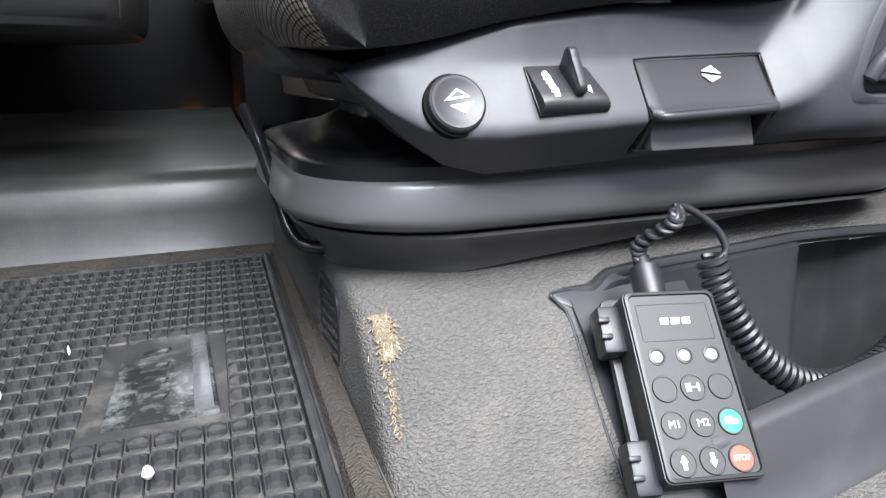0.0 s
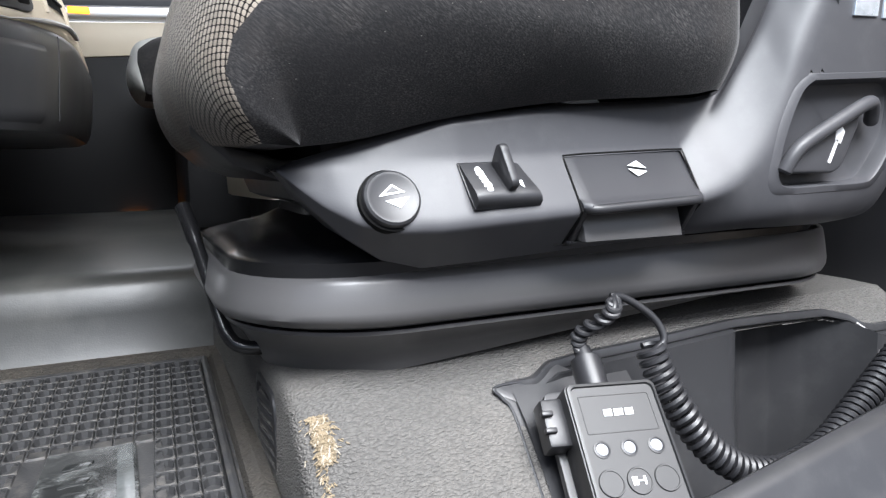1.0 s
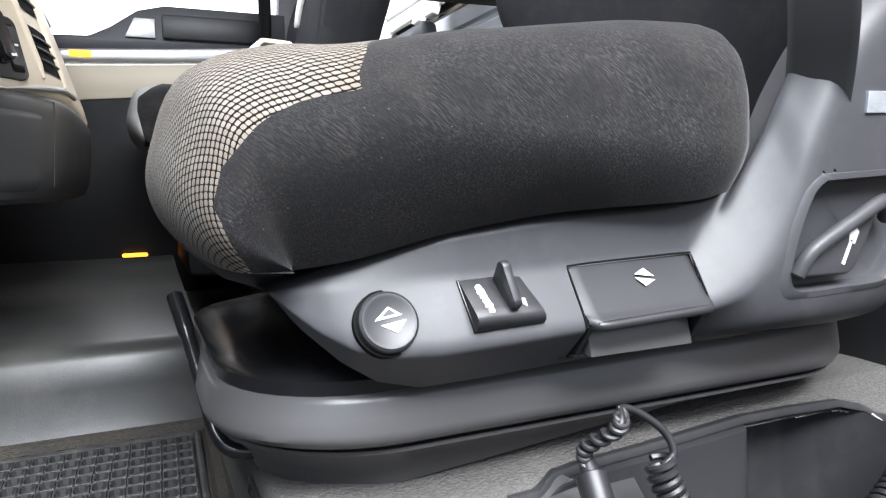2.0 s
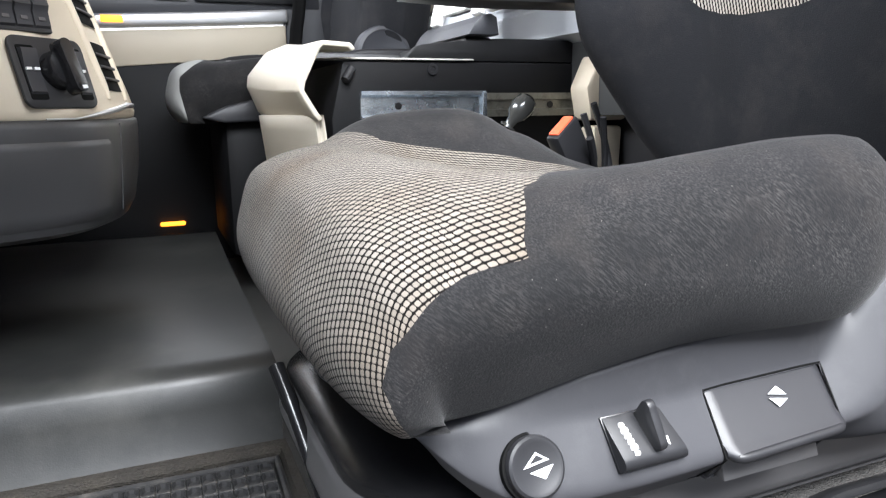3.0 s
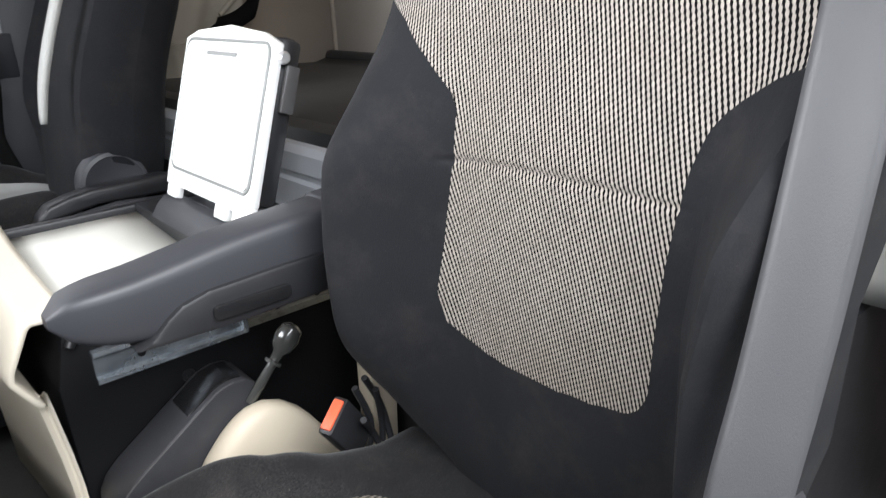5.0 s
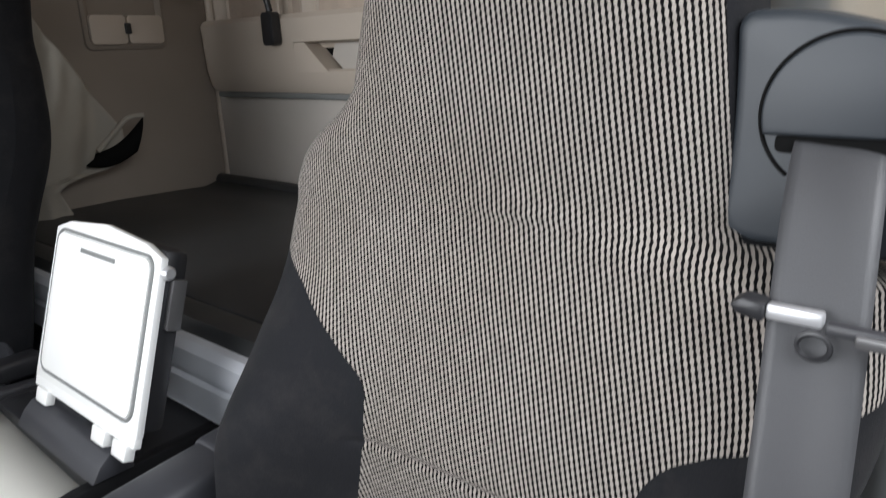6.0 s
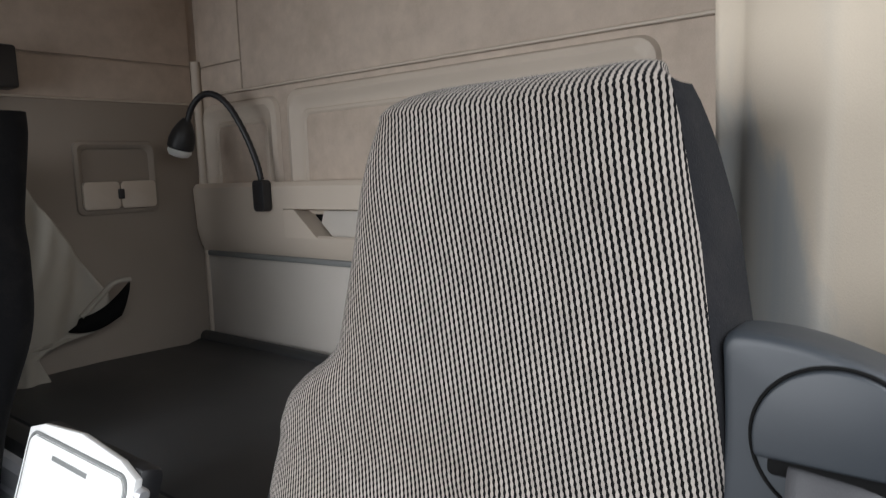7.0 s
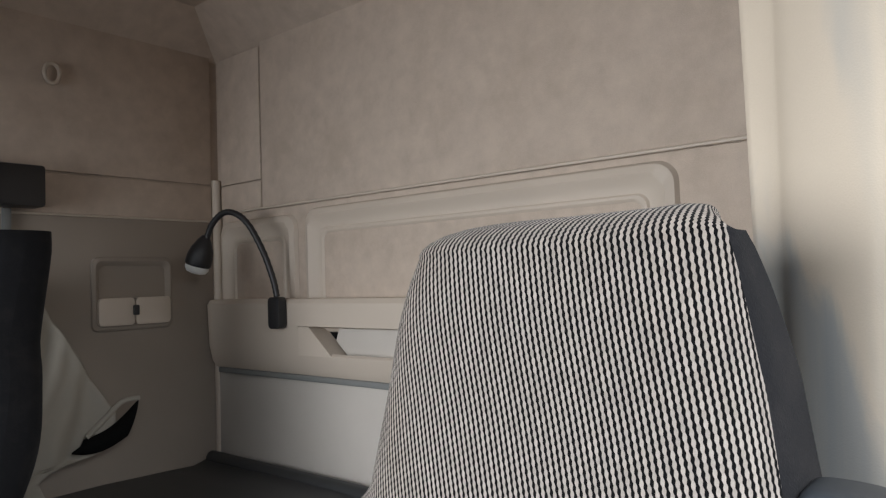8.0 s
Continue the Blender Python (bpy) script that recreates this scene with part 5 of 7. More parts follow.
    gap = [(LID_X0 - 0.0008, valance_y(LID_X0 - 0.001, z) - 0.0001, z) for z in (0.1975, 0.205, 0.212, 0.218, 0.2235, 0.228, 0.240, 0.255, 0.2640)]
    gap += [(LID_X0 + (LID_X1 - LID_X0) * k / 6, valance_y(LID_X0 + (LID_X1 - LID_X0) * k / 6, 0.2645 + 0.0034 * k / 6) - 0.0001, 0.2647 + 0.0034 * k / 6) for k in range(1, 6)]
    gap += [(LID_X1 + 0.0010, valance_y(LID_X1 + 0.001, z) - 0.0001, z) for z in (0.2678, 0.258, 0.243, 0.231, 0.2265, 0.221, 0.214, 0.207, 0.1995)]
    part("lid_gap", tube(gap, 0.0010, 6), MATTE, la)
    part("slot_plate", prism([(0.004, 0.1990), (-0.0165, 0.1990), (-0.0090, 0.2245), (0.004, 0.2265)], "x", LID_X0 + 0.0085, LID_X1 - 0.010, 0.0012), RIMGREY, la, "grey back of the grip slot")
    for x0, x1 in ((LID_X0 + 0.0014, LID_X0 + 0.0062), (LID_X1 - 0.0062, LID_X1 - 0.0014)):
        part("slot_cheek", prism([(0.0, 0.1995), (-0.0060, 0.1990), (-0.0240, 0.2235), (-0.022, 0.2275), (0.0, 0.228)], "x", x0, x1, 0.0012), BLACK, la)
    part("slot_sill", prism([(0.010, 0.1970), (-0.0045, 0.1966), (-0.0070, 0.1990), (0.010, 0.2005)], "x", LID_X0 + 0.001, LID_X1 - 0.001, 0.0008), PANEL, la)
    part("arrow_print", arrows(face_at(0.2855, 0.2500, -0.0098, -38) @ pose(0.002, 0.002, 0.0026, 0, 0, -10), 0.95), PRINT, lid, "white double arrow", smooth=False)


def ring_loft(x0, x1, y0, y1, r, levels, k=10):
    """Rounded-rectangle rings, one for each (inset, z); the rear end stays put."""
    loops = []
    for inset, z, lean in levels:
        pts = rounded(x0 + inset, x1, y0 + inset, y1 - inset, r - inset * 0.4, k)
        loops.append([(x, y, z + lean * (x - x0)) for x, y in pts])
    return grid_mesh(loops, True, True)


def seat_base(parent):
    part("upper_bellows", ring_loft(-0.010, 0.62, 0.034, 0.466, 0.115, [(0.004, 0.160, 0), (0.0025, 0.180, 0.006), (0.002, 0.1885, 0.006), (0.005, 0.1915, 0.006), (0.030, 0.1985, 0.004), (0.060, 0.206, 0), (0.080, 0.216, 0), (0.09, 0.26, 0), (0.09, 0.30, 0)]), GLOSS, parent, "glossy black bellows cap")
    part("middle_ring", ring_loft(-0.018, 0.64, 0.026, 0.474, 0.125, [(0.055, 0.1345, 0.0), (0.030, 0.1355, 0), (0.014, 0.1375, 0), (0.005, 0.1415, 0), (0.0005, 0.147, 0.002), (0.0, 0.152, 0.004), (0.0025, 0.162, 0.008), (0.0055, 0.172, 0.012), (0.0075, 0.1765, 0.012), (0.011, 0.1785, 0.012), (0.015, 0.177, 0.012), (0.018, 0.155, 0.0)]), RIMGREY, parent, "grey plastic suspension skirt")
    part("lower_ring", ring_loft(0.005, 0.64, 0.05, 0.45, 0.12, [(0.02, 0.085, 0.085), (0.014, 0.104, 0.052), (0.006, 0.114, 0.034), (-0.003, 0.124, 0.014), (-0.012, 0.1325, 0), (-0.012, 0.1355, 0), (-0.006, 0.1355, 0), (0.01, 0.128, 0), (0.03, 0.125, 0)]), RIMGREY, parent, "grey plastic lower skirt")
    # adjusting bar at the front
    bar = curve_points([(-0.028, 0.294, 0.222), (-0.022, 0.27, 0.198), (-0.012, 0.225, 0.150), (-0.004, 0.195, 0.112), (0.012, 0.180, 0.100), (0.05, 0.175, 0.100)], 8)
    part("adjuster_bar", tube(bar, [0.008] * 10 + [0.0065] * (len(bar) - 10), 12), GLOSS, parent, "black bent adjuster bar")


def belt(parent):
    rim = [(0.0465, 1.185), (0.0440, 1.192), (0.034, 1.1960), (0.0, 1.1935), (-0.040, 1.182), (-0.085, 1.163), (-0.120, 1.140), (-0.132, 1.11), (-0.132, 1.055), (-0.122, 1.036), (-0.060, 1.0310), (0.0, 1.0325), (0.030, 1.0325), (0.0425, 1.0365), (0.0485, 1.0465), (0.0475, 1.062), (0.0455, 1.09), (0.0448, 1.13), (0.0455, 1.165)]
    outline = [(q.x, q.y) for q in curve_points([(a, b, 0) for a, b in rim + rim[:1]], 4)[:-1]]
    mid = (-0.04, 1.11)
    loops = []
    for grow, x in ((0.985, 0.632), (1.0, 0.626), (1.0, 0.600), (0.992, 0.5935), (0.975, 0.5900), (0.95, 0.5885), (0.90, 0.5878), (0.5, 0.5872), (0.02, 0.5870)):
        loops.append([(x, mid[0] + (a - mid[0]) * grow, mid[1] + (b - mid[1]) * grow - 0.014 * min(1.0, max(0.0, (b - 1.04) / 0.1))) for a, b in outline])
    co = part("belt_cover", grid_mesh(loops, True, True), COVERBLUE, parent, "slate grey belt outlet cover")
    # disc cut off along the outlet, a little proud of the cover
    cy, cz, R, cut = -0.022, 1.1185, 0.0475, 1.1055
    a0 = math.asin((cut - cz) / R)
    arc = [(cy + R * math.cos(a0 + (math.pi - 2 * a0) * k / 40), cz + R * math.sin(a0 + (math.pi - 2 * a0) * k / 40)) for k in range(41)]
    part("belt_disc", prism(arc, "x", 0.5828, 0.590, 0.0022, 3), COVERBLUE, co)
    part("disc_groove", tube([(0.5872, cy + (R + 0.0012) * math.cos(a / 60 * 4.9 - 0.9), cz + (R + 0.0012) * math.sin(a / 60 * 4.9 - 0.9)) for a in range(61)], 0.0014, 6), MATTE, co)
    part("outlet_slot", prism(rounded(-0.062, 0.0165, 1.0945, 1.1062, 0.004), "x", 0.5862, 0.592, 0.001), MATTE, co, "dark belt outlet")
    rows = []
    way = curve_points([(0.590, -0.022, 1.0985), (0.582, -0.022, 1.094), (0.550, -0.027, 1.055), (0.512, -0.034, 0.97), (0.484, -0.038, 0.88), (0.460, -0.040, 0.79), (0.440, -0.041, 0.72), (0.415, -0.042, 0.648), (0.398, -0.046, 0.584), (0.400, -0.052, 0.52), (0.425, -0.045, 0.46), (0.455, -0.02, 0.40), (0.48, 0.01, 0.34)], 6)
    for j, q in enumerate(way):
        t = j / (len(way) - 1)
        turn = 0.10 + 0.30 * t
        rows.append([(q.x + 0.052 * (k / 8 - 0.5) * -math.sin(turn) - 0.0012 * math.sin(k / 8 * math.pi) - 0.001 * math.sin(k / 8 * 2.0 * math.pi + 5 * t), q.y - 0.052 * (0.5 - k / 8) * math.cos(turn), q.z + 0.004 * k / 8) for k in range(9)])
    ob = part("belt_webbing", grid_mesh(rows), WEBBING, parent, "grey seat belt webbing")
    ob.modifiers.new("thick", "SOLIDIFY").thickness = 0.0016
    st = part("belt_stop", box(0.514, 0.523, -0.036, -0.006, 1.010, 1.019, 0.002), SILVER, parent, "belt stop clip")
    part("belt_stop_pad", prism([(-0.006, 1.008), (0.010, 1.011), (0.014, 1.017), (0.006, 1.022), (-0.006, 1.020)], "x", 0.510, 0.528, 0.003), BLACK, st)
    part("belt_stop_bar", box(0.514, 0.523, -0.075, -0.037, 1.007, 1.014, 0.002), PANEL, st)
    part("belt_stop_end", box(0.512, 0.524, -0.105, -0.052, 1.004, 1.0115, 0.002), RIMGREY, st)
    part("belt_stop_ring", tube([(0.513, -0.033 + 0.0085 * math.cos(a / 16 * math.tau), 1.000 + 0.008 * math.sin(a / 16 * math.tau)) for a in range(16)], 0.0016, 6, closed=True), BLACK, st)


def armrest(parent):
    rows = []
    sec = []
    for s in range(25):
        t = s / 24
        x = 0.140 + 0.43 * t
        zt = interp(t, [(0, 0.668), (0.03, 0.683), (0.1, 0.690), (0.2, 0.694), (0.5, 0.712), (0.8, 0.722), (1.0, 0.728)])
        zb = interp(t, [(0, 0.656), (0.03, 0.640), (0.10, 0.626), (0.22, 0.616), (0.35, 0.618), (0.55, 0.632), (0.75, 0.636), (1.0, 0.636)])
        hw = interp(t, [(0, 0.012), (0.04, 0.026), (0.15, 0.036), (1, 0.040)])
        cy, cz, hz = 0.575, (zt + zb) / 2, (zt - zb) / 2
        row = []
        for k in range(24):
            a = k / 24 * math.tau
            c, sn = math.cos(a), math.sin(a)
            row.append((x, cy + hw * math.copysign(abs(c) ** 0.36, c), cz + hz * math.copysign(abs(sn) ** 0.45, sn)))
        rows.append(row)
    ar = part("armrest", grid_mesh(rows, True, True), SLATE, parent, "slate grey padded armrest")
    rows = []
    for x, grow in ((0.478, 1.0), (0.480, 1.05), (0.486, 1.07), (0.53, 1.075), (0.575, 1.08)):
        t = (x - 0.140) / 0.43
        zt, zb = 0.712 + 0.016 * min(1, (t - 0.5) / 0.5), 0.634
        rows.append([(x, 0.575 + 0.041 * grow * math.copysign(abs(math.cos(a)) ** 0.36, math.cos(a)), (zt + zb) / 2 + (zt - zb) / 2 * grow * math.copysign(abs(math.sin(a)) ** 0.45, math.sin(a))) for a in [k / 24 * math.tau for k in range(24)]])
    part("armrest_collar", grid_mesh(rows, True, True), SLATE, ar)
    lo = part("armrest_hinge", prism([(0.210, 0.612), (0.232, 0.622), (0.250, 0.640), (0.268, 0.652), (0.300, 0.660), (0.40, 0.664), (0.56, 0.664), (0.56, 0.612), (0.33, 0.608)], "y", 0.531, 0.605, 0.006, m=None), BLACK, parent)
    part("hinge_slot", prism(rounded(0.30, 0.40, 0.622, 0.640, 0.006), "y", 0.526, 0.532, 0.001), GLOSS, lo)


def driver_seat():
    se = thing("driver_seat", "air suspended driver seat in black velour and light check cloth", "seat")
    cushion(se, 0.245, 0.285)
    backrest(se, 0.0, 0.258, cloth=CLOTH_BACK)
    side_panel(se)
    valance_controls(se)
    seat_base(se)
    belt(se)
    armrest(se)
    part("cushion_pan", box(0.05, 0.55, 0.055, 0.435, 0.225, 0.31, 0.02), BLACK, se)
    part("pan_lip", prism([(-0.036, 0.302), (-0.030, 0.300), (-0.006, 0.276), (0.03, 0.266), (0.06, 0.264), (0.06, 0.246), (0.03, 0.249), (-0.004, 0.262), (-0.030, 0.286)], "y", 0.085, 0.405, 0.004), BLACK, se)
    # buckle
    m = pose(0.440, 0.520, 0.430, 0, -35, 20) @ Matrix.Scale(0.85, 4)
    bu = part("buckle", box(-0.035, 0.03, -0.014, 0.014, -0.10, 0.012, 0.005, m=m), BLACK, se, "black belt buckle")
    part("release_button", box(-0.028, 0.024, -0.010, 0.010, 0.010, 0.0165, 0.003, m=m), ORANGE, bu, "orange release button")
    for k, (a, b) in enumerate((((0.47, 0.50, 0.42), (0.52, 0.51, 0.30)), ((0.49, 0.52, 0.47), (0.53, 0.52, 0.34)), ((0.478, 0.528, 0.455), (0.50, 0.545, 0.32)), ((0.502, 0.512, 0.45), (0.515, 0.53, 0.30)))):
        part("cable", tube(curve_points([a, ((a[0] + b[0]) / 2 + 0.012, 0.53, (a[2] + b[2]) / 2), b], 6), 0.005, 8), BLACK, se)


driver_seat()


# ---- floor mat, pedestal, remote ----
def floor_mat():
    ma = thing("floor_mat", "dirty black rubber floor mat with a block grid", "floor mat")
    x0, x1, y0, y1 = -0.62, 0.0, -0.10, 0.535
    part("sheet", box(x0, x1, y0, y1, -0.0115, -0.004, 0.002), MAT, ma)
    rim = [(x0, y0), (x1 - 0.02, y0), (x1, y1), (x0, y1)]
    part("rim", tube([(x, y, -0.002) for x, y in rim], 0.007, 8, closed=True), MAT, ma)
    part("pad_bed", box(-0.188, -0.064, 0.050, 0.274, -0.0038, 0.0012, 0.001), MAT, ma)
    badge = part("badge", prism([(-0.168, 0.075), (-0.082, 0.075), (-0.086, 0.25), (-0.160, 0.25)], "z", -0.006, 0.0045, 0.002), WORN_PAD, ma, "smooth worn pad moulded in the mat")
    # Scuffed, paler strip: glare on the pad's slanting edge, put into colour.
    part("badge_edge", prism([(-0.101, 0.080), (-0.086, 0.080), (-0.089, 0.246), (-0.102, 0.246)], "z", 0.0040, 0.0052, 0.0006), GLARE_EDGE, badge, "scuffed edge strip with glare in its colour")
    for k in range(4):
        y = 0.105 + 0.033 * k
        part("badge_relief", prism([(-0.146, y), (-0.124, y + 0.004), (-0.120, y + 0.016), (-0.140, y + 0.020)], "z", 0.0040, 0.0056, 0.001), WORN_PAD, badge)
    # tread blocks
    px, py = 0.0182, 0.0275
    def ring(hx, hy, z, c):
        return [(-hx + c, -hy, z), (hx - c, -hy, z), (hx, -hy + c, z), (hx, hy - c, z), (hx - c, hy, z), (-hx + c, hy, z), (-hx, hy - c, z), (-hx, -hy + c, z)]
    # a cell: raised bars round a dished oval hollow
    src = ring(0.0090, 0.01365, 0.0012, 0.001) + ring(0.0082, 0.0129, 0.0032, 0.0015) + ring(0.0072, 0.0117, 0.0030, 0.0040) + ring(0.0063, 0.0105, -0.0030, 0.0040)
    sf = [(a * 8 + k, a * 8 + (k + 1) % 8, a * 8 + 8 + (k + 1) % 8, a * 8 + 8 + k) for a in range(3) for k in range(8)] + [tuple(range(24, 32))]
    me = bpy.data.meshes.new("tread_block")
    me.from_pydata(src, [], sf)
    me.materials.append(MAT)
    verts, faces, count = [], [], 0
    for i in range(33):
        for j in range(23):
            y = y1 - 0.022 - j * py
            x = x1 - 0.016 - i * px - 0.02 * (y1 - y) / (y1 - y0)
            if y < y0 + 0.016 or (-0.178 < x < -0.075 and 0.062 < y < 0.262):
                continue
            if i < 15 and count < 290:
                o = new("tread_block", me)
                o.parent = ma
                o.location = (x, y, 0)
                count += 1
            else:
                b = len(verts)
                verts += [(v[0] + x, v[1] + y, v[2]) for v in src]
                faces += [tuple(k + b for k in f) for f in sf]
    tagged(part("tread", (verts, faces), MAT, ma, smooth=False), kind="stuff")
    for x, y, r in ((-0.131, -0.003, 0.0042), (-0.25, 0.16, 0.0016), (-0.21, 0.24, 0.0014)):
        part("pebble", lathe([(r * 0.5, 0.003), (r, 0.006), (r * 0.8, 0.010), (r * 0.3, 0.012)], pose(x, y, 0), 7), IVORY, None, "small pale crumb on the mat", True, "crumb")
    # raised border of the footwell
    part("footwell_border", tube(curve_points([(-0.9, 0.575, -0.006), (-0.05, 0.575, -0.006), (0.012, 0.562, -0.006), (0.020, 0.50, -0.006), (0.0, -0.12, -0.006)], 6), 0.014, 8), CARPET_BROWN, None, "brown felted border round the footwell", True, "trim", "structure")


def pedestal():
    pe = thing("seat_pedestal", "grey carpeted seat pedestal with a worn corner", "pedestal", kind="structure")
    # carpet sheet: over the top, round the edge and down the door side, with the tray opening left out
    def surf(x, s):
        """s runs from the top, over the rounded edge, down the side."""
        lift = 0.012 * max(0, min(1, (x - 0.10) / 0.5)) * max(0, min(1, 3 - s))
        pts = [(0.30, 0.100), (0.12, 0.098), (0.080, 0.096), (0.048, 0.087), (0.018, 0.064), (-0.016, 0.028), (-0.055, -0.016), (-0.110, -0.080), (-0.190, -0.18)]
        i = min(int(s), len(pts) - 2)
        t = s - i
        y = pts[i][0] + (pts[i + 1][0] - pts[i][0]) * t
        z = pts[i][1] + (pts[i + 1][1] - pts[i][1]) * t
        return Vector((x, y, z + lift))
    xs = [0.034 + 0.916 * i / 180 for i in range(181)]
    ss = [8 * k / 160 for k in range(161)]
    P = {}
    verts, faces = [], []
    for i, x in enumerate(xs):
        for k, s in enumerate(ss):
            q = surf(x, s)
            # round the front corner
            e = max(0, 0.085 - x) / 0.051
            q.y += 0.012 * e * e
            q.z -= 0.006 * e * e
            P[i, k] = len(verts)
            verts.append(tuple(q))
    def open_tray(x, s):
        return x > 0.1975 and s > line(x, [(0.196, 3.52), (0.2214, 3.42), (0.2427, 3.16), (0.272, 3.09), (0.334, 3.03), (0.389, 2.98), (0.457, 2.90), (0.514, 2.91), (0.584, 2.98), (0.612, 3.2), (0.64, 3.5)])
    for i in range(len(xs) - 1):
        for k in range(len(ss) - 1):
            if not open_tray((xs[i] + xs[i + 1]) / 2, (ss[k] + ss[k + 1]) / 2):
                faces.append((P[i, k], P[i, k + 1], P[i + 1, k + 1], P[i + 1, k]))
    part("carpet", (verts, faces), CARPET, pe, "grey needle felt carpet")
    # front face of the pedestal with a vent
    rows = []
    for xx, drop, ins in ((0.034, 0.0, 0.0), (0.0285, 0.0015, 0.002), (0.0245, 0.006, 0.006), (0.023, 0.012, 0.010)):
        rows.append([(xx, 0.60, 0.094 - drop)] + [(xx, surf(0.034, s).y + 0.012 + ins, surf(0.034, s).z - 0.006 - drop) for s in [k / 5 for k in range(5, 40)]] + [(xx, -0.16, -0.20)])
    rows.append([(0.012, max(q[1], -0.16), -0.21) for q in rows[-1]])
    part("front_face", grid_mesh(rows), CARPET, pe)
    ve = part("vent", grid_mesh([[(x, y, z) for y, z in rounded(0.112 + k, 0.204 - k, -0.010 + k, 0.074 - k, 0.016, 4)] for k, x in ((0.0, 0.0235), (0.001, 0.0205), (0.006, 0.0200), (0.007, 0.0228))], True), BLACK, pe, "black slotted vent frame")
    part("vent_back", box(0.0222, 0.0240, 0.116, 0.200, -0.006, 0.070), GLOSS, ve)
    for k in range(6):
        z = 0.000 + k * 0.011
        part("slat", prism([(0.119, z + 0.004), (0.197, z - 0.006), (0.197, z - 0.0015), (0.119, z + 0.0085)], "x", 0.0200, 0.0226, 0.0006), BLACK, ve)
    # worn corner patch
    rnd = random.Random(5)

    def fibres(count, wide, longest, lifts):
        verts, faces = [], []
        for k in range(count):
            top = rnd.random() < 0.86
            s = rnd.uniform(3.30, 4.25) if top else rnd.uniform(4.2, 5.4)
            spread = (0.0058 if top else 0.0036) * (1.2 - abs(s - 4.0) * 0.35)
            x = max(0.027, rnd.gauss(0.040 if top else 0.036, spread * 0.62))
            L, wd = rnd.uniform(0.25, 1.0) * longest, rnd.uniform(0.3, 1.0) * wide
            turn = rnd.uniform(-0.004, 0.004)
            b = len(verts)
            for a, ww2 in ((0, 0.3), (0.5, 1.0), (1.0, 0.25)):
                q = surf(max(x, 0.034), s + L * a)
                e = max(0, 0.085 - max(x, 0.034)) / 0.051
                lift = rnd.uniform(*lifts)
                q.x = x + turn * a
                q.y += 0.012 * e * e - lift * 0.7
                q.z += -0.006 * e * e + lift * 0.7
                if x < 0.034:
                    q.y += 0.004 + (0.034 - x) * 0.6
                verts += [(q.x - wd * ww2, q.y, q.z), (q.x + wd * ww2, q.y - 0.0004, q.z + 0.0004)]
            faces += [(b, b + 1, b + 3, b + 2), (b + 2, b + 3, b + 5, b + 4)]
        return verts, faces
    wp = part("worn_patch", fibres(900, 0.0007, 0.075, (0.0001, 0.0009)), FOAM, pe, "torn carpet edge showing tan foam", smooth=False)
    wp.modifiers.new("thick", "SOLIDIFY").thickness = 0.0008
    wf = part("loose_fibre", fibres(70, 0.0003, 0.15, (0.0004, 0.0018)), FUZZ, wp, "pale loose fibres", smooth=False)
    wf.modifiers.new("thick", "SOLIDIFY").thickness = 0.0005


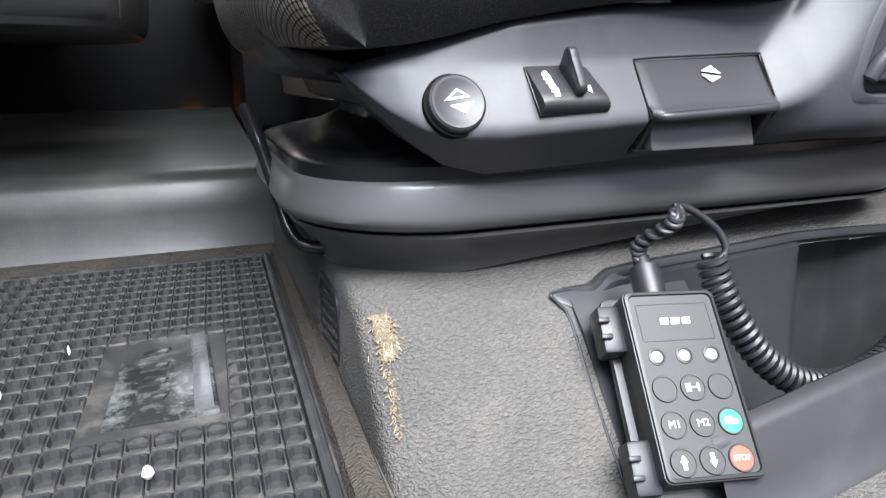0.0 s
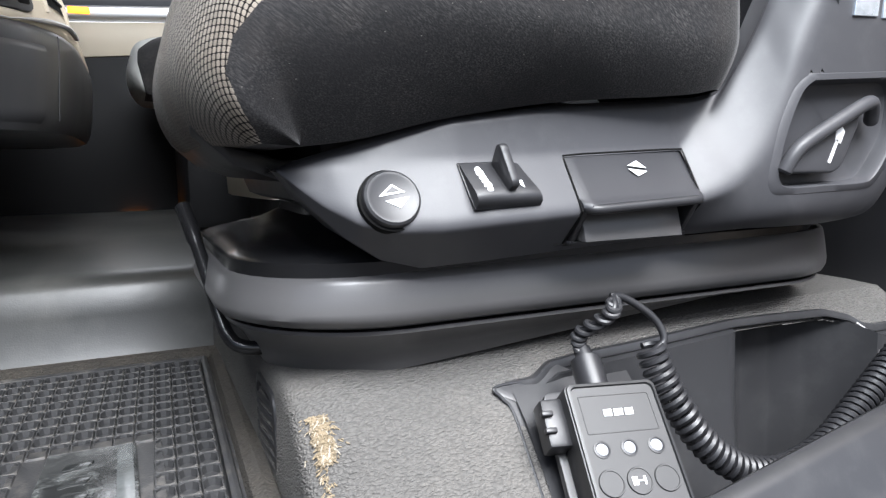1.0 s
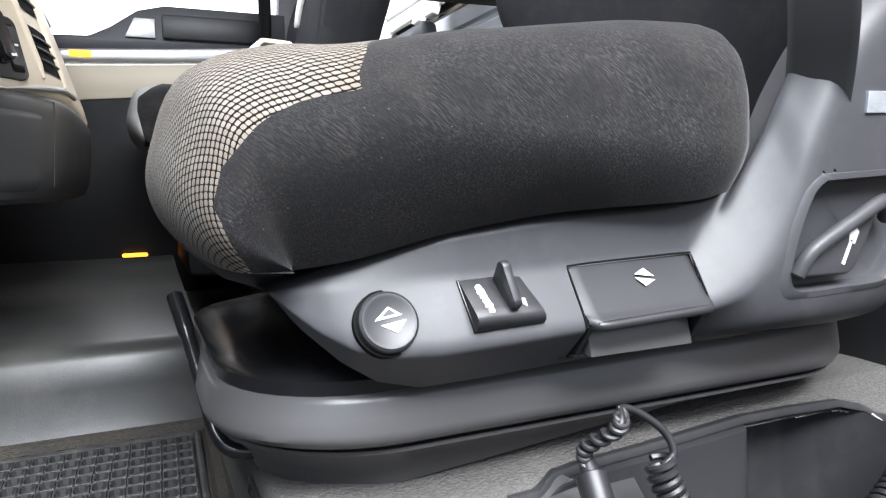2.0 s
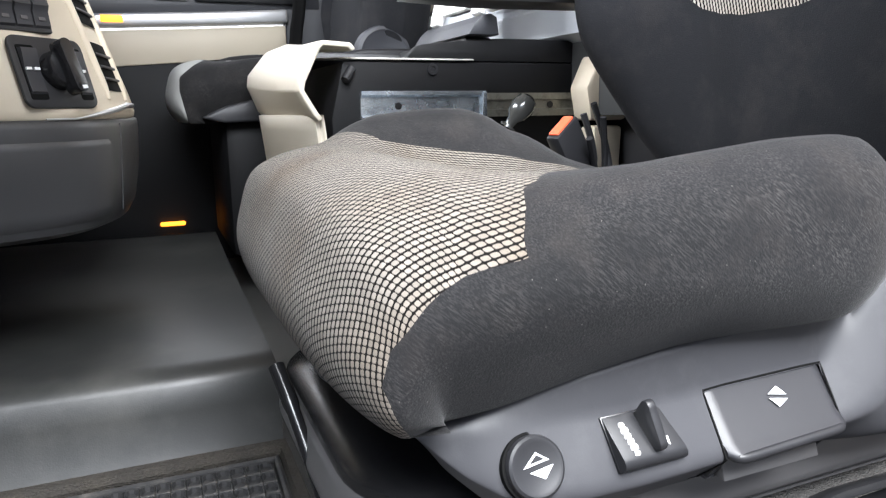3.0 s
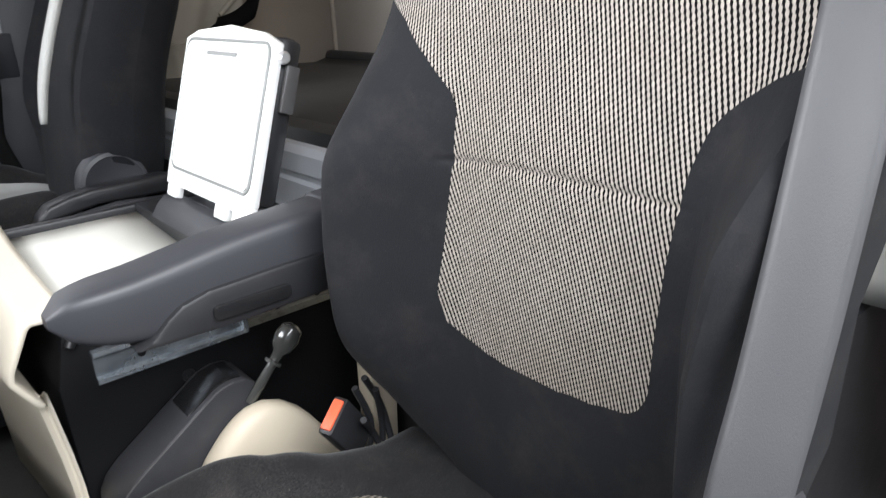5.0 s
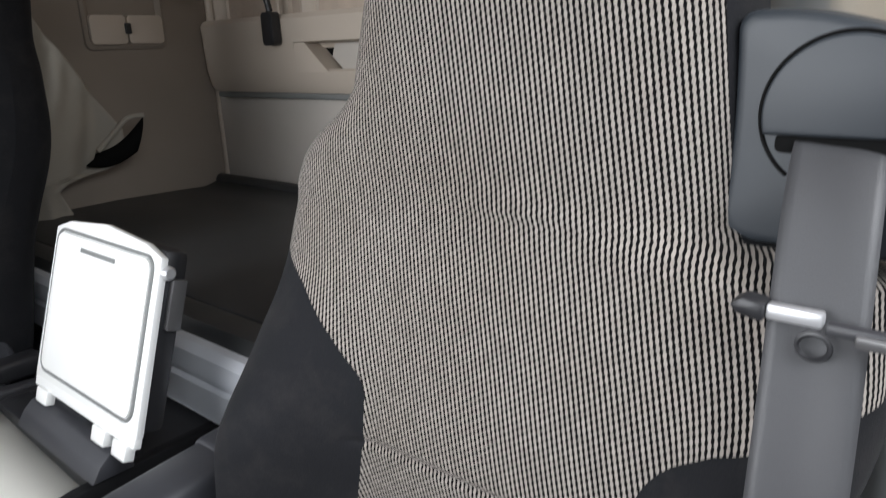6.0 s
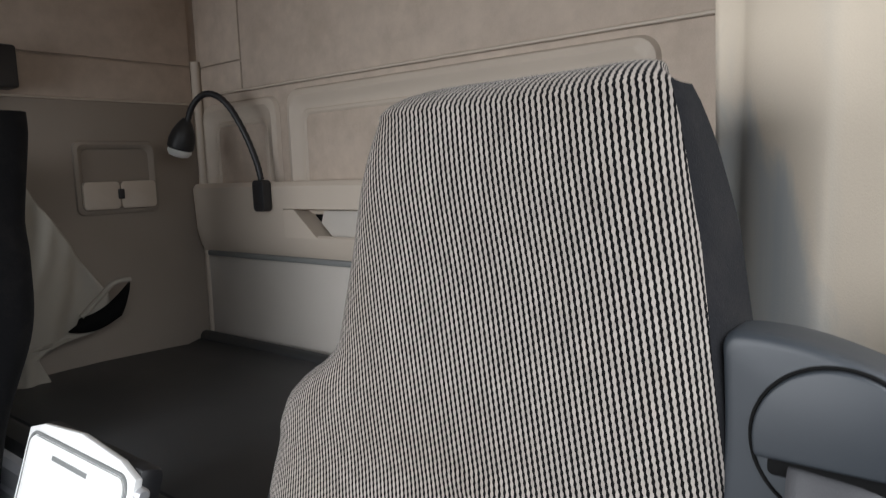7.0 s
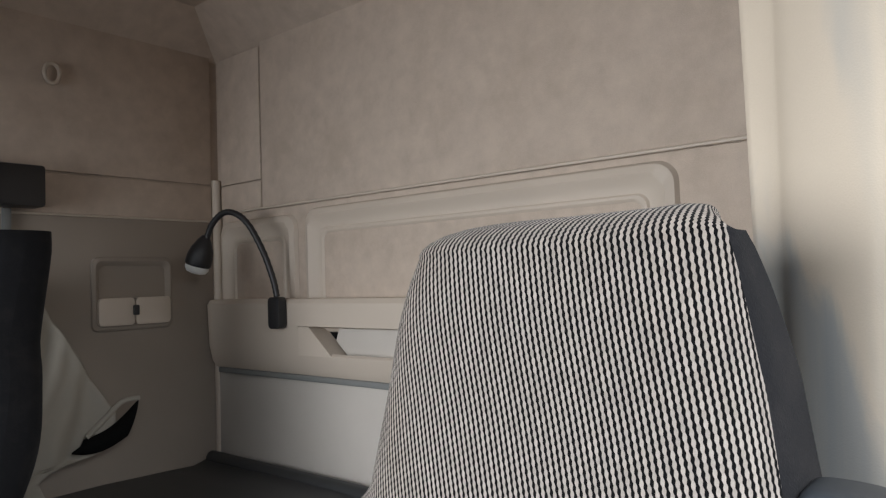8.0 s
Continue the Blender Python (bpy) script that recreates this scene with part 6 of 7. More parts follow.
def storage_tray():
    tr = thing("storage_tray", "black plastic storage tray set in the seat pedestal", "tray", kind="structure")
    # back wall of the tub with a rounded bay towards its rear end
    top = [(0.196, 0.034, 0.079), (0.2214, 0.033, 0.0803), (0.2427, 0.041, 0.0890), (0.2724, 0.043, 0.0915), (0.3345, 0.045, 0.0935), (0.389, 0.047, 0.0960), (0.457, 0.0505, 0.0990), (0.514, 0.0500, 0.0985), (0.584, 0.0470, 0.0970), (0.612, 0.0400, 0.0900), (0.624, 0.0320, 0.0815), (0.640, 0.0290, 0.0780), (0.72, 0.0290, 0.0780)]
    wall = [(0.19, 0.028), (0.44, 0.036), (0.452, 0.040), (0.460, 0.058), (0.478, 0.080), (0.51, 0.086), (0.55, 0.084), (0.585, 0.068), (0.605, 0.046), (0.616, 0.028), (0.622, 0.013), (0.629, 0.010), (0.72, 0.011)]
    ty, tz = [(a, b) for a, b, c in top], [(a, c) for a, b, c in top]
    xs = [0.196 + (0.72 - 0.196) * i / 150 for i in range(151)]
    rows = [[(x, line(x, ty) + 0.016, line(x, tz) - 0.0030) for x in xs], [(x, line(x, ty) + 0.007, line(x, tz) + 0.0016) for x in xs], [(x, line(x, ty) + 0.002, line(x, tz) + 0.0026) for x in xs], [(x, line(x, ty) - 0.001, line(x, tz) + 0.0022) for x in xs], [(x, line(x, ty) - 0.003, line(x, tz) - 0.002) for x in xs], [(x, line(x, ty) - 0.003, line(x, tz) - 0.0045) for x in xs], [(x, line(x, ty) - 0.001, line(x, tz) - 0.0055) for x in xs]]
    for k in range(13):
        t = k / 12
        rows.append([(x, line(x, wall) - 0.035 * t ** 2 * max(0, 1 - max(0, x - 0.44) / 0.03), line(x, tz) - 0.006 - 0.20 * t) for x in xs])
    part("back_wall", grid_mesh(rows), TUB, tr)
    part("bay_ridge", tube(curve_points([(0.618, 0.034, 0.083), (0.624, 0.018, 0.070), (0.6255, 0.011, 0.045), (0.6255, 0.009, 0.0), (0.624, 0.009, -0.09)], 6), 0.0018, 8), RIMGREY, tr, "rounded ridge beside the bay")
    # rim that laps over the carpet, running down the slope
    edge = curve_points([(0.196, -0.13, -0.099), (0.1905, -0.075, -0.0385), (0.1895, -0.027, 0.0150), (0.1912, 0.0145, 0.0605), (0.186, 0.025, 0.0725), (0.1815, 0.031, 0.0790), (0.190, 0.033, 0.0810), (0.2214, 0.034, 0.0815), (0.2330, 0.038, 0.0870), (0.2427, 0.041, 0.0905)], 8)
    part("rim", tube(edge, 0.0014, 8), TUB, tr)
    rows = []
    for p in edge:
        q = Vector((p.x + 0.09, p.y - 0.004, p.z - 0.006)) if p.z < 0.075 else Vector((p.x + 0.03, p.y - 0.012, p.z - 0.012))
        rows.append([p, p.lerp(q, 0.5) + Vector((0, -0.002, -0.001)), q])
    part("flange", grid_mesh(rows), TUB, tr)
    # sloping holder face under the remote
    part("holder_face", grid_mesh([[(x0 + 0.118 * k / 6, y + 0.006 * (k / 6), z - 0.004) for k in range(7)] for x0, y, z in ((0.196, 0.026, 0.080), (0.197, 0.008, 0.062), (0.196, -0.030, 0.018), (0.197, -0.075, -0.034), (0.200, -0.13, -0.092), (0.205, -0.19, -0.165))]), TUB, tr)
    # front lip rising to the rear
    lip = []
    for k in range(21):
        t = k / 20
        x, y, z = 0.235 + 0.42 * t, -0.104 + 0.022 * t, 0.011 + 0.066 * t
        lip.append([(x, y + o, z + h) for o, h in ((0.045, -0.12), (0.020, -0.02), (0.014, -0.003), (0.008, 0.001), (0.0, 0.0), (-0.006, -0.006), (-0.020, -0.034), (-0.034, -0.052), (-0.040, -0.056), (-0.09, -0.12))])
    part("front_lip", grid_mesh(lip), TUB, tr)
    part("lip_carpet", grid_mesh([[(r[-2][0], r[-2][1] - 0.002 - 0.05 * k, r[-2][2] + 0.003 - 0.06 * k) for k in range(5)] for r in lip]), CARPET, tr, "grey carpet below the tray lip")
    part("tub_floor", grid_mesh([[(x, 0.06 - 0.15 * k / 4, -0.20 + 0.07 * (x - 0.25) + 0.02 * abs(k - 2) / 2) for k in range(5)] for x in [0.22 + 0.045 * i for i in range(11)]]), BLACK, tr)


def remote_control():
    rc = thing("remote_control", "black suspension remote control with round buttons in a holder", "remote control")
    ax = Vector((0.0745, -0.008, 0.0032)).normalized()
    ay = Vector((0.0332, 0.0907, 0.1024))
    ay = (ay - ax * ay.dot(ax) * 0.5).normalized()
    ax = (ax - ay * ax.dot(ay)).normalized()
    az = ax.cross(ay)
    m = Matrix(((ax.x, ay.x, az.x, 0.2381), (ax.y, ay.y, az.y, -0.0753), (ax.z, ay.z, az.z, 0.0411), (0, 0, 0, 1)))
    W, H = 0.0375, 0.0705
    part("body", prism(rounded(-W, W, -H, H, 0.006), "z", -0.026, 0.0, 0.0025, m=m), KEYPAD, rc)
    fr = part("frame", grid_mesh([[m @ Vector((x, y, z)) for x, y in rounded(-W + i, W - i, -H + i, H - i, 0.005)] for i, z in ((0.0008, -0.001), (0.0015, 0.0018), (0.0035, 0.0022), (0.0042, 0.0003))], True), KEYPAD, rc)
    face = part("key_face", prism(rounded(-W + 0.004, W - 0.004, -H + 0.004, H - 0.004, 0.003), "z", -0.001, 0.0005, 0, m=m), KEYPAD, rc)
    part("label_field", grid_mesh([[m @ Vector((x, y, z)) for x, y in rounded(-0.029 + i, 0.029 - i, 0.030 + i, 0.060 - i, 0.0015)] for i, z in ((0, 0.0004), (0.0003, 0.0008), (0.0007, 0.0008), (0.001, 0.0004))], True), KEYPAD, face)
    # maker's mark as plain shapes
    bm = bmesh.new()
    k = 0.29
    mm = m @ pose(-0.0035, 0.043, 0.0009)
    for x0, x1 in ((-0.030, -0.006), (-0.001, 0.025), (0.030, 0.054)):
        prism([(x0 * k, 0), ((x0 + 0.002) * k, 0.018 * k), (x1 * k, 0.018 * k), ((x1 - 0.002) * k, 0)], "z", 0, 0.0003, bm=bm, m=mm)
    part("mark_print", bm, PRINT, face, "white mark", smooth=False)
    for i in range(3):
        mi = m @ pose(-0.0215 + 0.0215 * i, 0.0185, 0.0)
        led = part("indicator_ring", lathe([(0.0064, 0), (0.0064, 0.0012), (0.0052, 0.0014), (0.0048, 0.0008)], mi, 24), BLACK, face)
        part("indicator_lens", lathe([(0.0048, 0.0004), (0.0043, 0.0014), (0.0026, 0.0019), (0.0, 0.0021)], mi, 20), LED, led, "white indicator lens")
    kinds = [[None, "axle", None], ["M1", "M2", "lorry"], ["up", "down", "STOP"]]
    for r in range(3):
        for c in range(3):
            mi = m @ pose(-0.0215 + 0.0215 * c, -0.0055 - 0.0255 * r, 0.0)
            what = kinds[r][c]
            col = GREEN if what == "lorry" else RED if what == "STOP" else KEYPAD
            b = part("button", lathe([(0.0098, 0.0), (0.0098, 0.0010), (0.0094, 0.0016), (0.0086, 0.0016), (0.0084, 0.0010), (0.0, 0.0010)], mi, 28), KEYPAD, face)
            if col is not KEYPAD:
                part("button_cap", lathe([(0.0083, 0.0008), (0.0083, 0.0013), (0.0, 0.0015)], mi, 24), col, b, "coloured button face")
            top = mi @ pose(0, 0, 0.0016)
            if what in ("M1", "M2", "STOP"):
                text(what, 0.0075 if what != "STOP" else 0.0052, top, PRINT, b, "button_print", 0.0001)
            elif what:
                bm = bmesh.new()
                if what == "axle":
                    box(-0.006, -0.0045, -0.003, 0.003, 0, 0.0002, bm=bm, m=top)
                    box(-0.0035, -0.002, -0.003, 0.003, 0, 0.0002, bm=bm, m=top)
                    box(-0.002, 0.003, -0.0005, 0.0005, 0, 0.0002, bm=bm, m=top)
                    box(0.003, 0.0045, -0.003, 0.003, 0, 0.0002, bm=bm, m=top)
                elif what == "lorry":
                    box(-0.005, 0.001, -0.002, 0.003, 0, 0.0002, bm=bm, m=top)
                    box(0.0015, 0.005, -0.002, 0.001, 0, 0.0002, bm=bm, m=top)
                else:
                    s = 1 if what == "up" else -1
                    prism([(-0.003, 0.0), (0.0, 0.005 * s), (0.003, 0.0), (0.0015, 0.0), (0.0015, -0.005 * s), (-0.0015, -0.005 * s), (-0.0015, 0.0)], "z", 0, 0.0002, bm=bm, m=top)
                part("button_print", bm, PRINT, b, smooth=False)
    part("plug", lathe([(0.0115, -0.012), (0.0125, 0.0), (0.012, 0.016), (0.0075, 0.018), (0.0065, 0.026)], m @ pose(-0.006, H + 0.010, -0.014, -90), 20), BLACK, rc, "round cable plug")
    # holder clips
    for y in (0.046, -0.056):
        cl = part("holder_clip", box(-W - 0.017, -W + 0.003, y - 0.019, y + 0.019, -0.030, -0.010, 0.003, m=m), BLACK, rc)
        for dy in (-0.007, 0.006):
            part("clip_rib", box(-W - 0.019, -W - 0.010, y + dy - 0.002, y + dy + 0.002, -0.012, -0.006, 0.001, m=m), BLACK, cl)
    part("holder_plate", prism(rounded(-W - 0.006, W + 0.006, -H - 0.01, H + 0.006, 0.006), "z", -0.034, -0.0265, 0.002, m=m), BLACK, rc)
    # cable: twisted neck, loop, coil
    base = m @ Vector((-0.006, H + 0.030, -0.014))
    pts = curve_points([base, base + Vector((-0.001, 0.004, 0.016)), (0.262, -0.014, 0.142), (0.272, -0.004, 0.152), (0.288, -0.004, 0.147), (0.308, -0.010, 0.131), (0.313, -0.016, 0.115), (0.303, -0.016, 0.106)], 10)
    part("cable", tube(pts, 0.0032, 10), BLACK, rc)
    neck = pts[:28]
    hel = []
    for i in range(len(neck) * 8 - 8):
        p = neck[i // 8].lerp(neck[i // 8 + 1], (i % 8) / 8)
        a = i * 0.30
        hel.append(p + Vector((math.cos(a), math.sin(a) * 0.8, math.sin(a) * 0.6)) * 0.0046)
    part("cable_wrap", tube(hel, 0.0024, 8), BLACK, rc)
    spine = curve_points([(0.302, -0.012, 0.110), (0.306, -0.018, 0.090), (0.316, -0.030, 0.062), (0.336, -0.042, 0.030), (0.366, -0.052, 0.008), (0.405, -0.058, 0.002), (0.455, -0.056, 0.012), (0.505, -0.05, 0.038), (0.55, -0.045, 0.065), (0.60, -0.04, 0.095)], 24)
    coil = []
    side = Vector((0, 1, 0))
    turns_len, R = 0.0072, 0.0105
    dist = 0.0
    for i in range(len(spine) - 1):
        t = (spine[i + 1] - spine[i])
        L = t.length
        t.normalize()
        s1 = (side - t * side.dot(t)).normalized()
        s2 = t.cross(s1)
        steps = max(2, int(L / turns_len * 14))
        for k in range(steps):
            d = dist + L * k / steps
            a = d / turns_len * math.tau
            coil.append(spine[i].lerp(spine[i + 1], k / steps) + (s1 * math.cos(a) + s2 * math.sin(a)) * R)
        dist += L
    part("coiled_cable", tube(coil, 0.0030, 6), BLACK, rc, "black spiral cable")


# ---- middle console ----
def console():
    co = thing("middle_console", "middle console with beige front, black sides and pale tray top", "console")
    y0, y1 = 0.825, 1.24
    part("body", prism([(0.18, 0.05), (0.172, 0.45), (0.195, 0.546), (0.215, 0.549), (0.86, 0.549), (0.86, 0.05)], "y", y0 + 0.006, y1, 0.004), FELT, co, "black felt covered sides")
    # beige front shell, curved in side view
    def shell_rows(zs):
        rows = []
        for z, x, x2 in zs:
            rows.append([(x2, y0 - 0.002, z), (x + 0.012, y0 - 0.004, z), (x + 0.003, y0, z), (x, y0 + 0.012, z), (x - 0.014, y0 + 0.12, z), (x - 0.030, y1 - 0.12, z), (x - 0.026, y1 - 0.01, z), (x - 0.012, y1, z)])
        return grid_mesh(rows)
    near = [(0.150, 0.452), (0.142, 0.462), (0.121, 0.498), (0.124, 0.511), (0.151, 0.565), (0.156, 0.5695), (0.198, 0.567), (0.203, 0.560)]
    distant = [(0.145, 0.452), (0.130, 0.470), (0.109, 0.522), (0.112, 0.542), (0.149, 0.586), (0.156, 0.592), (0.198, 0.610), (0.204, 0.604)]
    rows = []
    for k in range(13):
        t = k / 12
        bow = 0.006 * math.sin(t * math.pi)
        rows.append([(a[0] + (b[0] - a[0]) * t - bow, 0.800 + (1.33 - 0.800) * t, a[1] + (b[1] - a[1]) * t - bow * 0.5) for a, b in zip(near, distant)])
    up = part("front_upper", grid_mesh(rows), CREAM, co, "cream plastic front cap")
    up.modifiers.new("thick", "SOLIDIFY").thickness = 0.009
    up.modifiers["thick"].offset = 1.0
    up.modifiers.new("soft", "BEVEL").width = 0.002
    lo = part("front_lower", shell_rows([(0.20, 0.164, 0.170), (0.30, 0.160, 0.166), (0.35, 0.156, 0.162), (0.43, 0.147, 0.153), (0.458, 0.144, 0.150)]), CREAM, co, "cream plastic front panel")
    lo.modifiers.new("thick", "SOLIDIFY").thickness = 0.010
    part("front_hook", tube([(0.21, y0 + 0.004, 0.535), (0.195, y0 - 0.006, 0.515)], 0.008, 10), BLACK, co)
    # pale tray top with a lowered edge
    t0, t1, t2 = y0 - 0.002, y0 + 0.275, y0 + 0.390
    part("side_rim", prism([(0.306, 0.550), (0.332, 0.575), (0.342, 0.578), (0.41, 0.586), (0.50, 0.592), (0.86, 0.592), (0.86, 0.550)], "y", y0 + 0.006, y0 + 0.028, 0.003), FELT, co, "raised black side rim")
    rows = [[(x, y0 + 0.001 + (t2 - y0 - 0.001) * q / 6, 0.5535 + 0.0245 * q / 6) for x in (0.200, 0.260, 0.306, 0.340, 0.440)] for q in range(7)]
    tt = part("tray_top", grid_mesh(rows), IVORY, co, "ivory tray top falling to a low notch at the side")
    tt.modifiers.new("thick", "SOLIDIFY").thickness = 0.003
    part("hinge_base", box(0.436, 0.489, y0 + 0.029, t2, 0.5505, 0.595, 0.003), BLACK, co)
    part("side_deck", box(0.20, 0.86, t2 + 0.002, y1, 0.5505, 0.592, 0.006), BLACK, co)
    part("rear_deck", box(0.490, 0.86, y0 + 0.029, t2, 0.5505, 0.5835, 0.003), BLACK, co)
    # hinge strip and open lid
    part("hinge_strip", prism([(0.426, 0.596), (0.440, 0.618), (0.456, 0.632), (0.472, 0.634), (0.484, 0.628), (0.489, 0.596)], "y", t0 - 0.005, t1 - 0.005, 0.003), SLATE, co, "slate grey hinge strip")
    m = pose(0.476, 0.928, 0.668, 0, 18, 0)
    lid = part("lid", box(0.004, 0.042, -0.160, 0.160, 0.0, 0.262, 0.012, m=m), BLACK, co, "open black lid")
    li = part("lid_lining", prism([(-0.170, 0.0), (0.170, 0.0), (0.167, 0.250), (0.12, 0.264), (0.0, 0.274), (-0.12, 0.264), (-0.167, 0.250)], "x", -0.006, 0.006, 0.003, m=m), WHITE, lid, "white lid lining")
    loop = [m @ Vector((-0.007, a, b)) for a, b in rounded(-0.152, 0.152, 0.016, 0.248, 0.02, 5)]
    part("gasket", tube(loop, 0.0026, 8, closed=True), GREYFOAM_SHADE, li, "grey rubber seal")
    part("lid_plate", prism(rounded(-0.148, 0.148, 0.020, 0.244, 0.018), "x", -0.010, -0.006, 0.001, m=m), WHITE, li)
    part("moulded_bar", box(-0.0115, -0.0098, -0.05, 0.06, 0.222, 0.229, 0.0006, m=m), GREYFOAM_SHADE, li)
    part("lid_catch", lathe([(0.010, 0), (0.010, 0.012), (0.007, 0.016)], m @ pose(0.006, -0.160, 0.230, 90), 16), SILVER, lid)
    part("lid_grip", box(0.014, 0.036, -0.172, -0.160, 0.150, 0.222, 0.003, m=m), RIMGREY, lid)
    part("hinge_foot", box(-0.006, 0.006, -0.168, 0.168, -0.016, 0.002, 0.003, m=m), WHITE, lid)
    for k in (-0.138, -0.075, 0.125):
        part("hinge_tab", box(-0.012, 0.004, k - 0.020, k + 0.020, -0.036, -0.012, 0.003, m=m), WHITE, lid)
    # drawer runner
    ru = part("runner", prism([(y0 + 0.004, 0.445), (y0 - 0.010, 0.445), (y0 - 0.011, 0.452), (y0 - 0.004, 0.456), (y0 - 0.004, 0.486), (y0 - 0.011, 0.490), (y0 - 0.010, 0.497), (y0 + 0.004, 0.497)], "x", 0.222, 0.46, 0.0), STEEL, co, "zinc plated drawer runner")
    part("runner_slide", prism([(y0 + 0.004, 0.450), (y0 - 0.006, 0.450), (y0 - 0.0065, 0.462), (y0 - 0.002, 0.464), (y0 - 0.002, 0.479), (y0 - 0.0065, 0.481), (y0 - 0.006, 0.493), (y0 + 0.004, 0.493)], "x", 0.461, 0.72, 0.0), STEEL_DARK, ru)
    part("runner_end", box(0.452, 0.461, y0 - 0.012, y0 - 0.002, 0.447, 0.495, 0.001), STEEL, ru)
    for x in (0.290, 0.52, 0.60):
        part("runner_hole", lathe([(0.0065, 0), (0.0065, 0.0012)], pose(x, y0 - 0.0035, 0.471, 90), 14), BLACK, ru)
    # screws on the side
    for x, z in ((0.36, 0.535), (0.355, 0.40)):
        part("screw_boss", lathe([(0.011, 0), (0.010, 0.004), (0.005, 0.004), (0.004, 0.002)], pose(x, y0 + 0.006, z, 90), 14), BLACK, co)
    # rear beige post beside the seat
    po = thing("console_post", "beige plastic trim post behind the console", "trim", kind="structure")
    part("upper", prism([(0.640, 0.44), (0.72, 0.44), (0.74, 0.50), (0.70, 0.575), (0.655, 0.56), (0.628, 0.50)], "y", 0.74, 0.80, 0.008), BEIGE, po)
    part("lower", prism([(0.645, 0.10), (0.70, 0.10), (0.712, 0.43), (0.648, 0.43)], "y", 0.74, 0.79, 0.008), BEIGE, po)


def gear_lever():
    ge = thing("lever_console", "low console with a short translucent lever beside the seat", "console")
    def hump(x0, x1, y, hw, tops, caps=False):
        rows = []
        for s in range(21):
            t = s / 20
            zt = line(t, tops)
            rows.append([(x0 + (x1 - x0) * t, y + hw * math.copysign(abs(math.cos(a)) ** 0.6, math.cos(a)), 0.1 + (zt - 0.1) * abs(math.sin(a)) ** 0.25) for a in [math.pi * k / 16 for k in range(17)]])
        return grid_mesh(rows, False, caps)
    part("housing", hump(0.290, 0.58, 0.700, 0.030, [(0, 0.27), (0.10, 0.320), (0.22, 0.358), (0.33, 0.378), (0.44, 0.381), (0.55, 0.368), (0.67, 0.338), (0.82, 0.27), (1, 0.17)]), BEIGE, ge, "beige housing")
    edge = [(0.185, 0.262), (0.188, 0.280), (0.200, 0.302), (0.222, 0.322), (0.300, 0.374), (0.342, 0.402), (0.362, 0.414), (0.385, 0.419), (0.405, 0.416), (0.422, 0.404)]
    cv = part("cover", prism([(0.185, 0.10)] + edge + [(0.422, 0.10)], "y", 0.727, 0.812, 0.005, 3), PANEL, ge, "grey cover")
    part("cover_edge", tube(curve_points([(x + 0.002, 0.7285, z - 0.0025) for x, z in edge[1:8]], 4), 0.0013, 6), RIMGREY, cv, "pale moulded edge")
    part("cover_inset", prism([(0.312, 0.384), (0.342, 0.4045), (0.362, 0.4165), (0.385, 0.4215), (0.404, 0.4185), (0.404, 0.40), (0.33, 0.38)], "y", 0.737, 0.802, 0.003), GLOSS, cv, "glossy black lever gaiter plate")
    m = look((0.405, 0.722, 0.375), (0.488, 0.712, 0.478)) @ pose(0, 0, 0, 180)
    st = part("lever", lathe([(0.008, 0.0), (0.0085, 0.04), (0.0075, 0.070), (0.015, 0.071), (0.015, 0.076), (0.008, 0.077), (0.010, 0.090), (0.018, 0.100), (0.021, 0.118), (0.017, 0.134), (0.008, 0.140)], m, 20), LENSCLEAR, ge, "smoked translucent lever knob")


# plan of the dashboard's face, turning from the driver to the cab's middle
DASH = curve_points([(-0.60, 0.49, 0), (-0.45, 0.52, 0), (-0.34, 0.555, 0), (-0.26, 0.592, 0), (-0.215, 0.625, 0), (-0.183, 0.667, 0), (-0.160, 0.730, 0), (-0.147, 0.82, 0), (-0.143, 0.95, 0), (-0.143, 1.25, 0)], 8)


def dash_point(k, z, out=0.0):
    """Point k of the plan at a height, on the face that leans away upwards, moved outwards."""
    a, b = DASH[max(0, k - 1)], DASH[min(len(DASH) - 1, k + 1)]
    t = (b - a).normalized()
    lean = interp(z, [(0.30, 0.0), (0.468, 0.0), (0.52, 0.016), (0.60, 0.046), (0.66, 0.070), (0.80, 0.125)])
    return DASH[k] + Vector((t.y * out - 0.8 * lean, -t.x * out + 0.3 * lean, z))


def dash_frame(x, z):
    """A frame on the face: x along it, y up it, z outwards."""
    k = min(range(1, len(DASH) - 1), key=lambda i: abs(DASH[i].x - x))
    o = dash_point(k, z) + (DASH[k + 1] - DASH[k - 1]).normalized() * (x - DASH[k].x)
    ax = (DASH[k + 1] - DASH[k - 1]).normalized()
    up = (dash_point(k, z + 0.03) - dash_point(k, z)).normalized()
    az = ax.cross(up).normalized()
    up = az.cross(ax)
    return Matrix(((ax.x, up.x, az.x, o.x), (ax.y, up.y, az.y, o.y), (ax.z, up.z, az.z, o.z), (0, 0, 0, 1)))


def dash_sheet(k0, k1, levels):
    return grid_mesh([[dash_point(k, z, out) for k in range(k0, k1)] for z, out in levels])


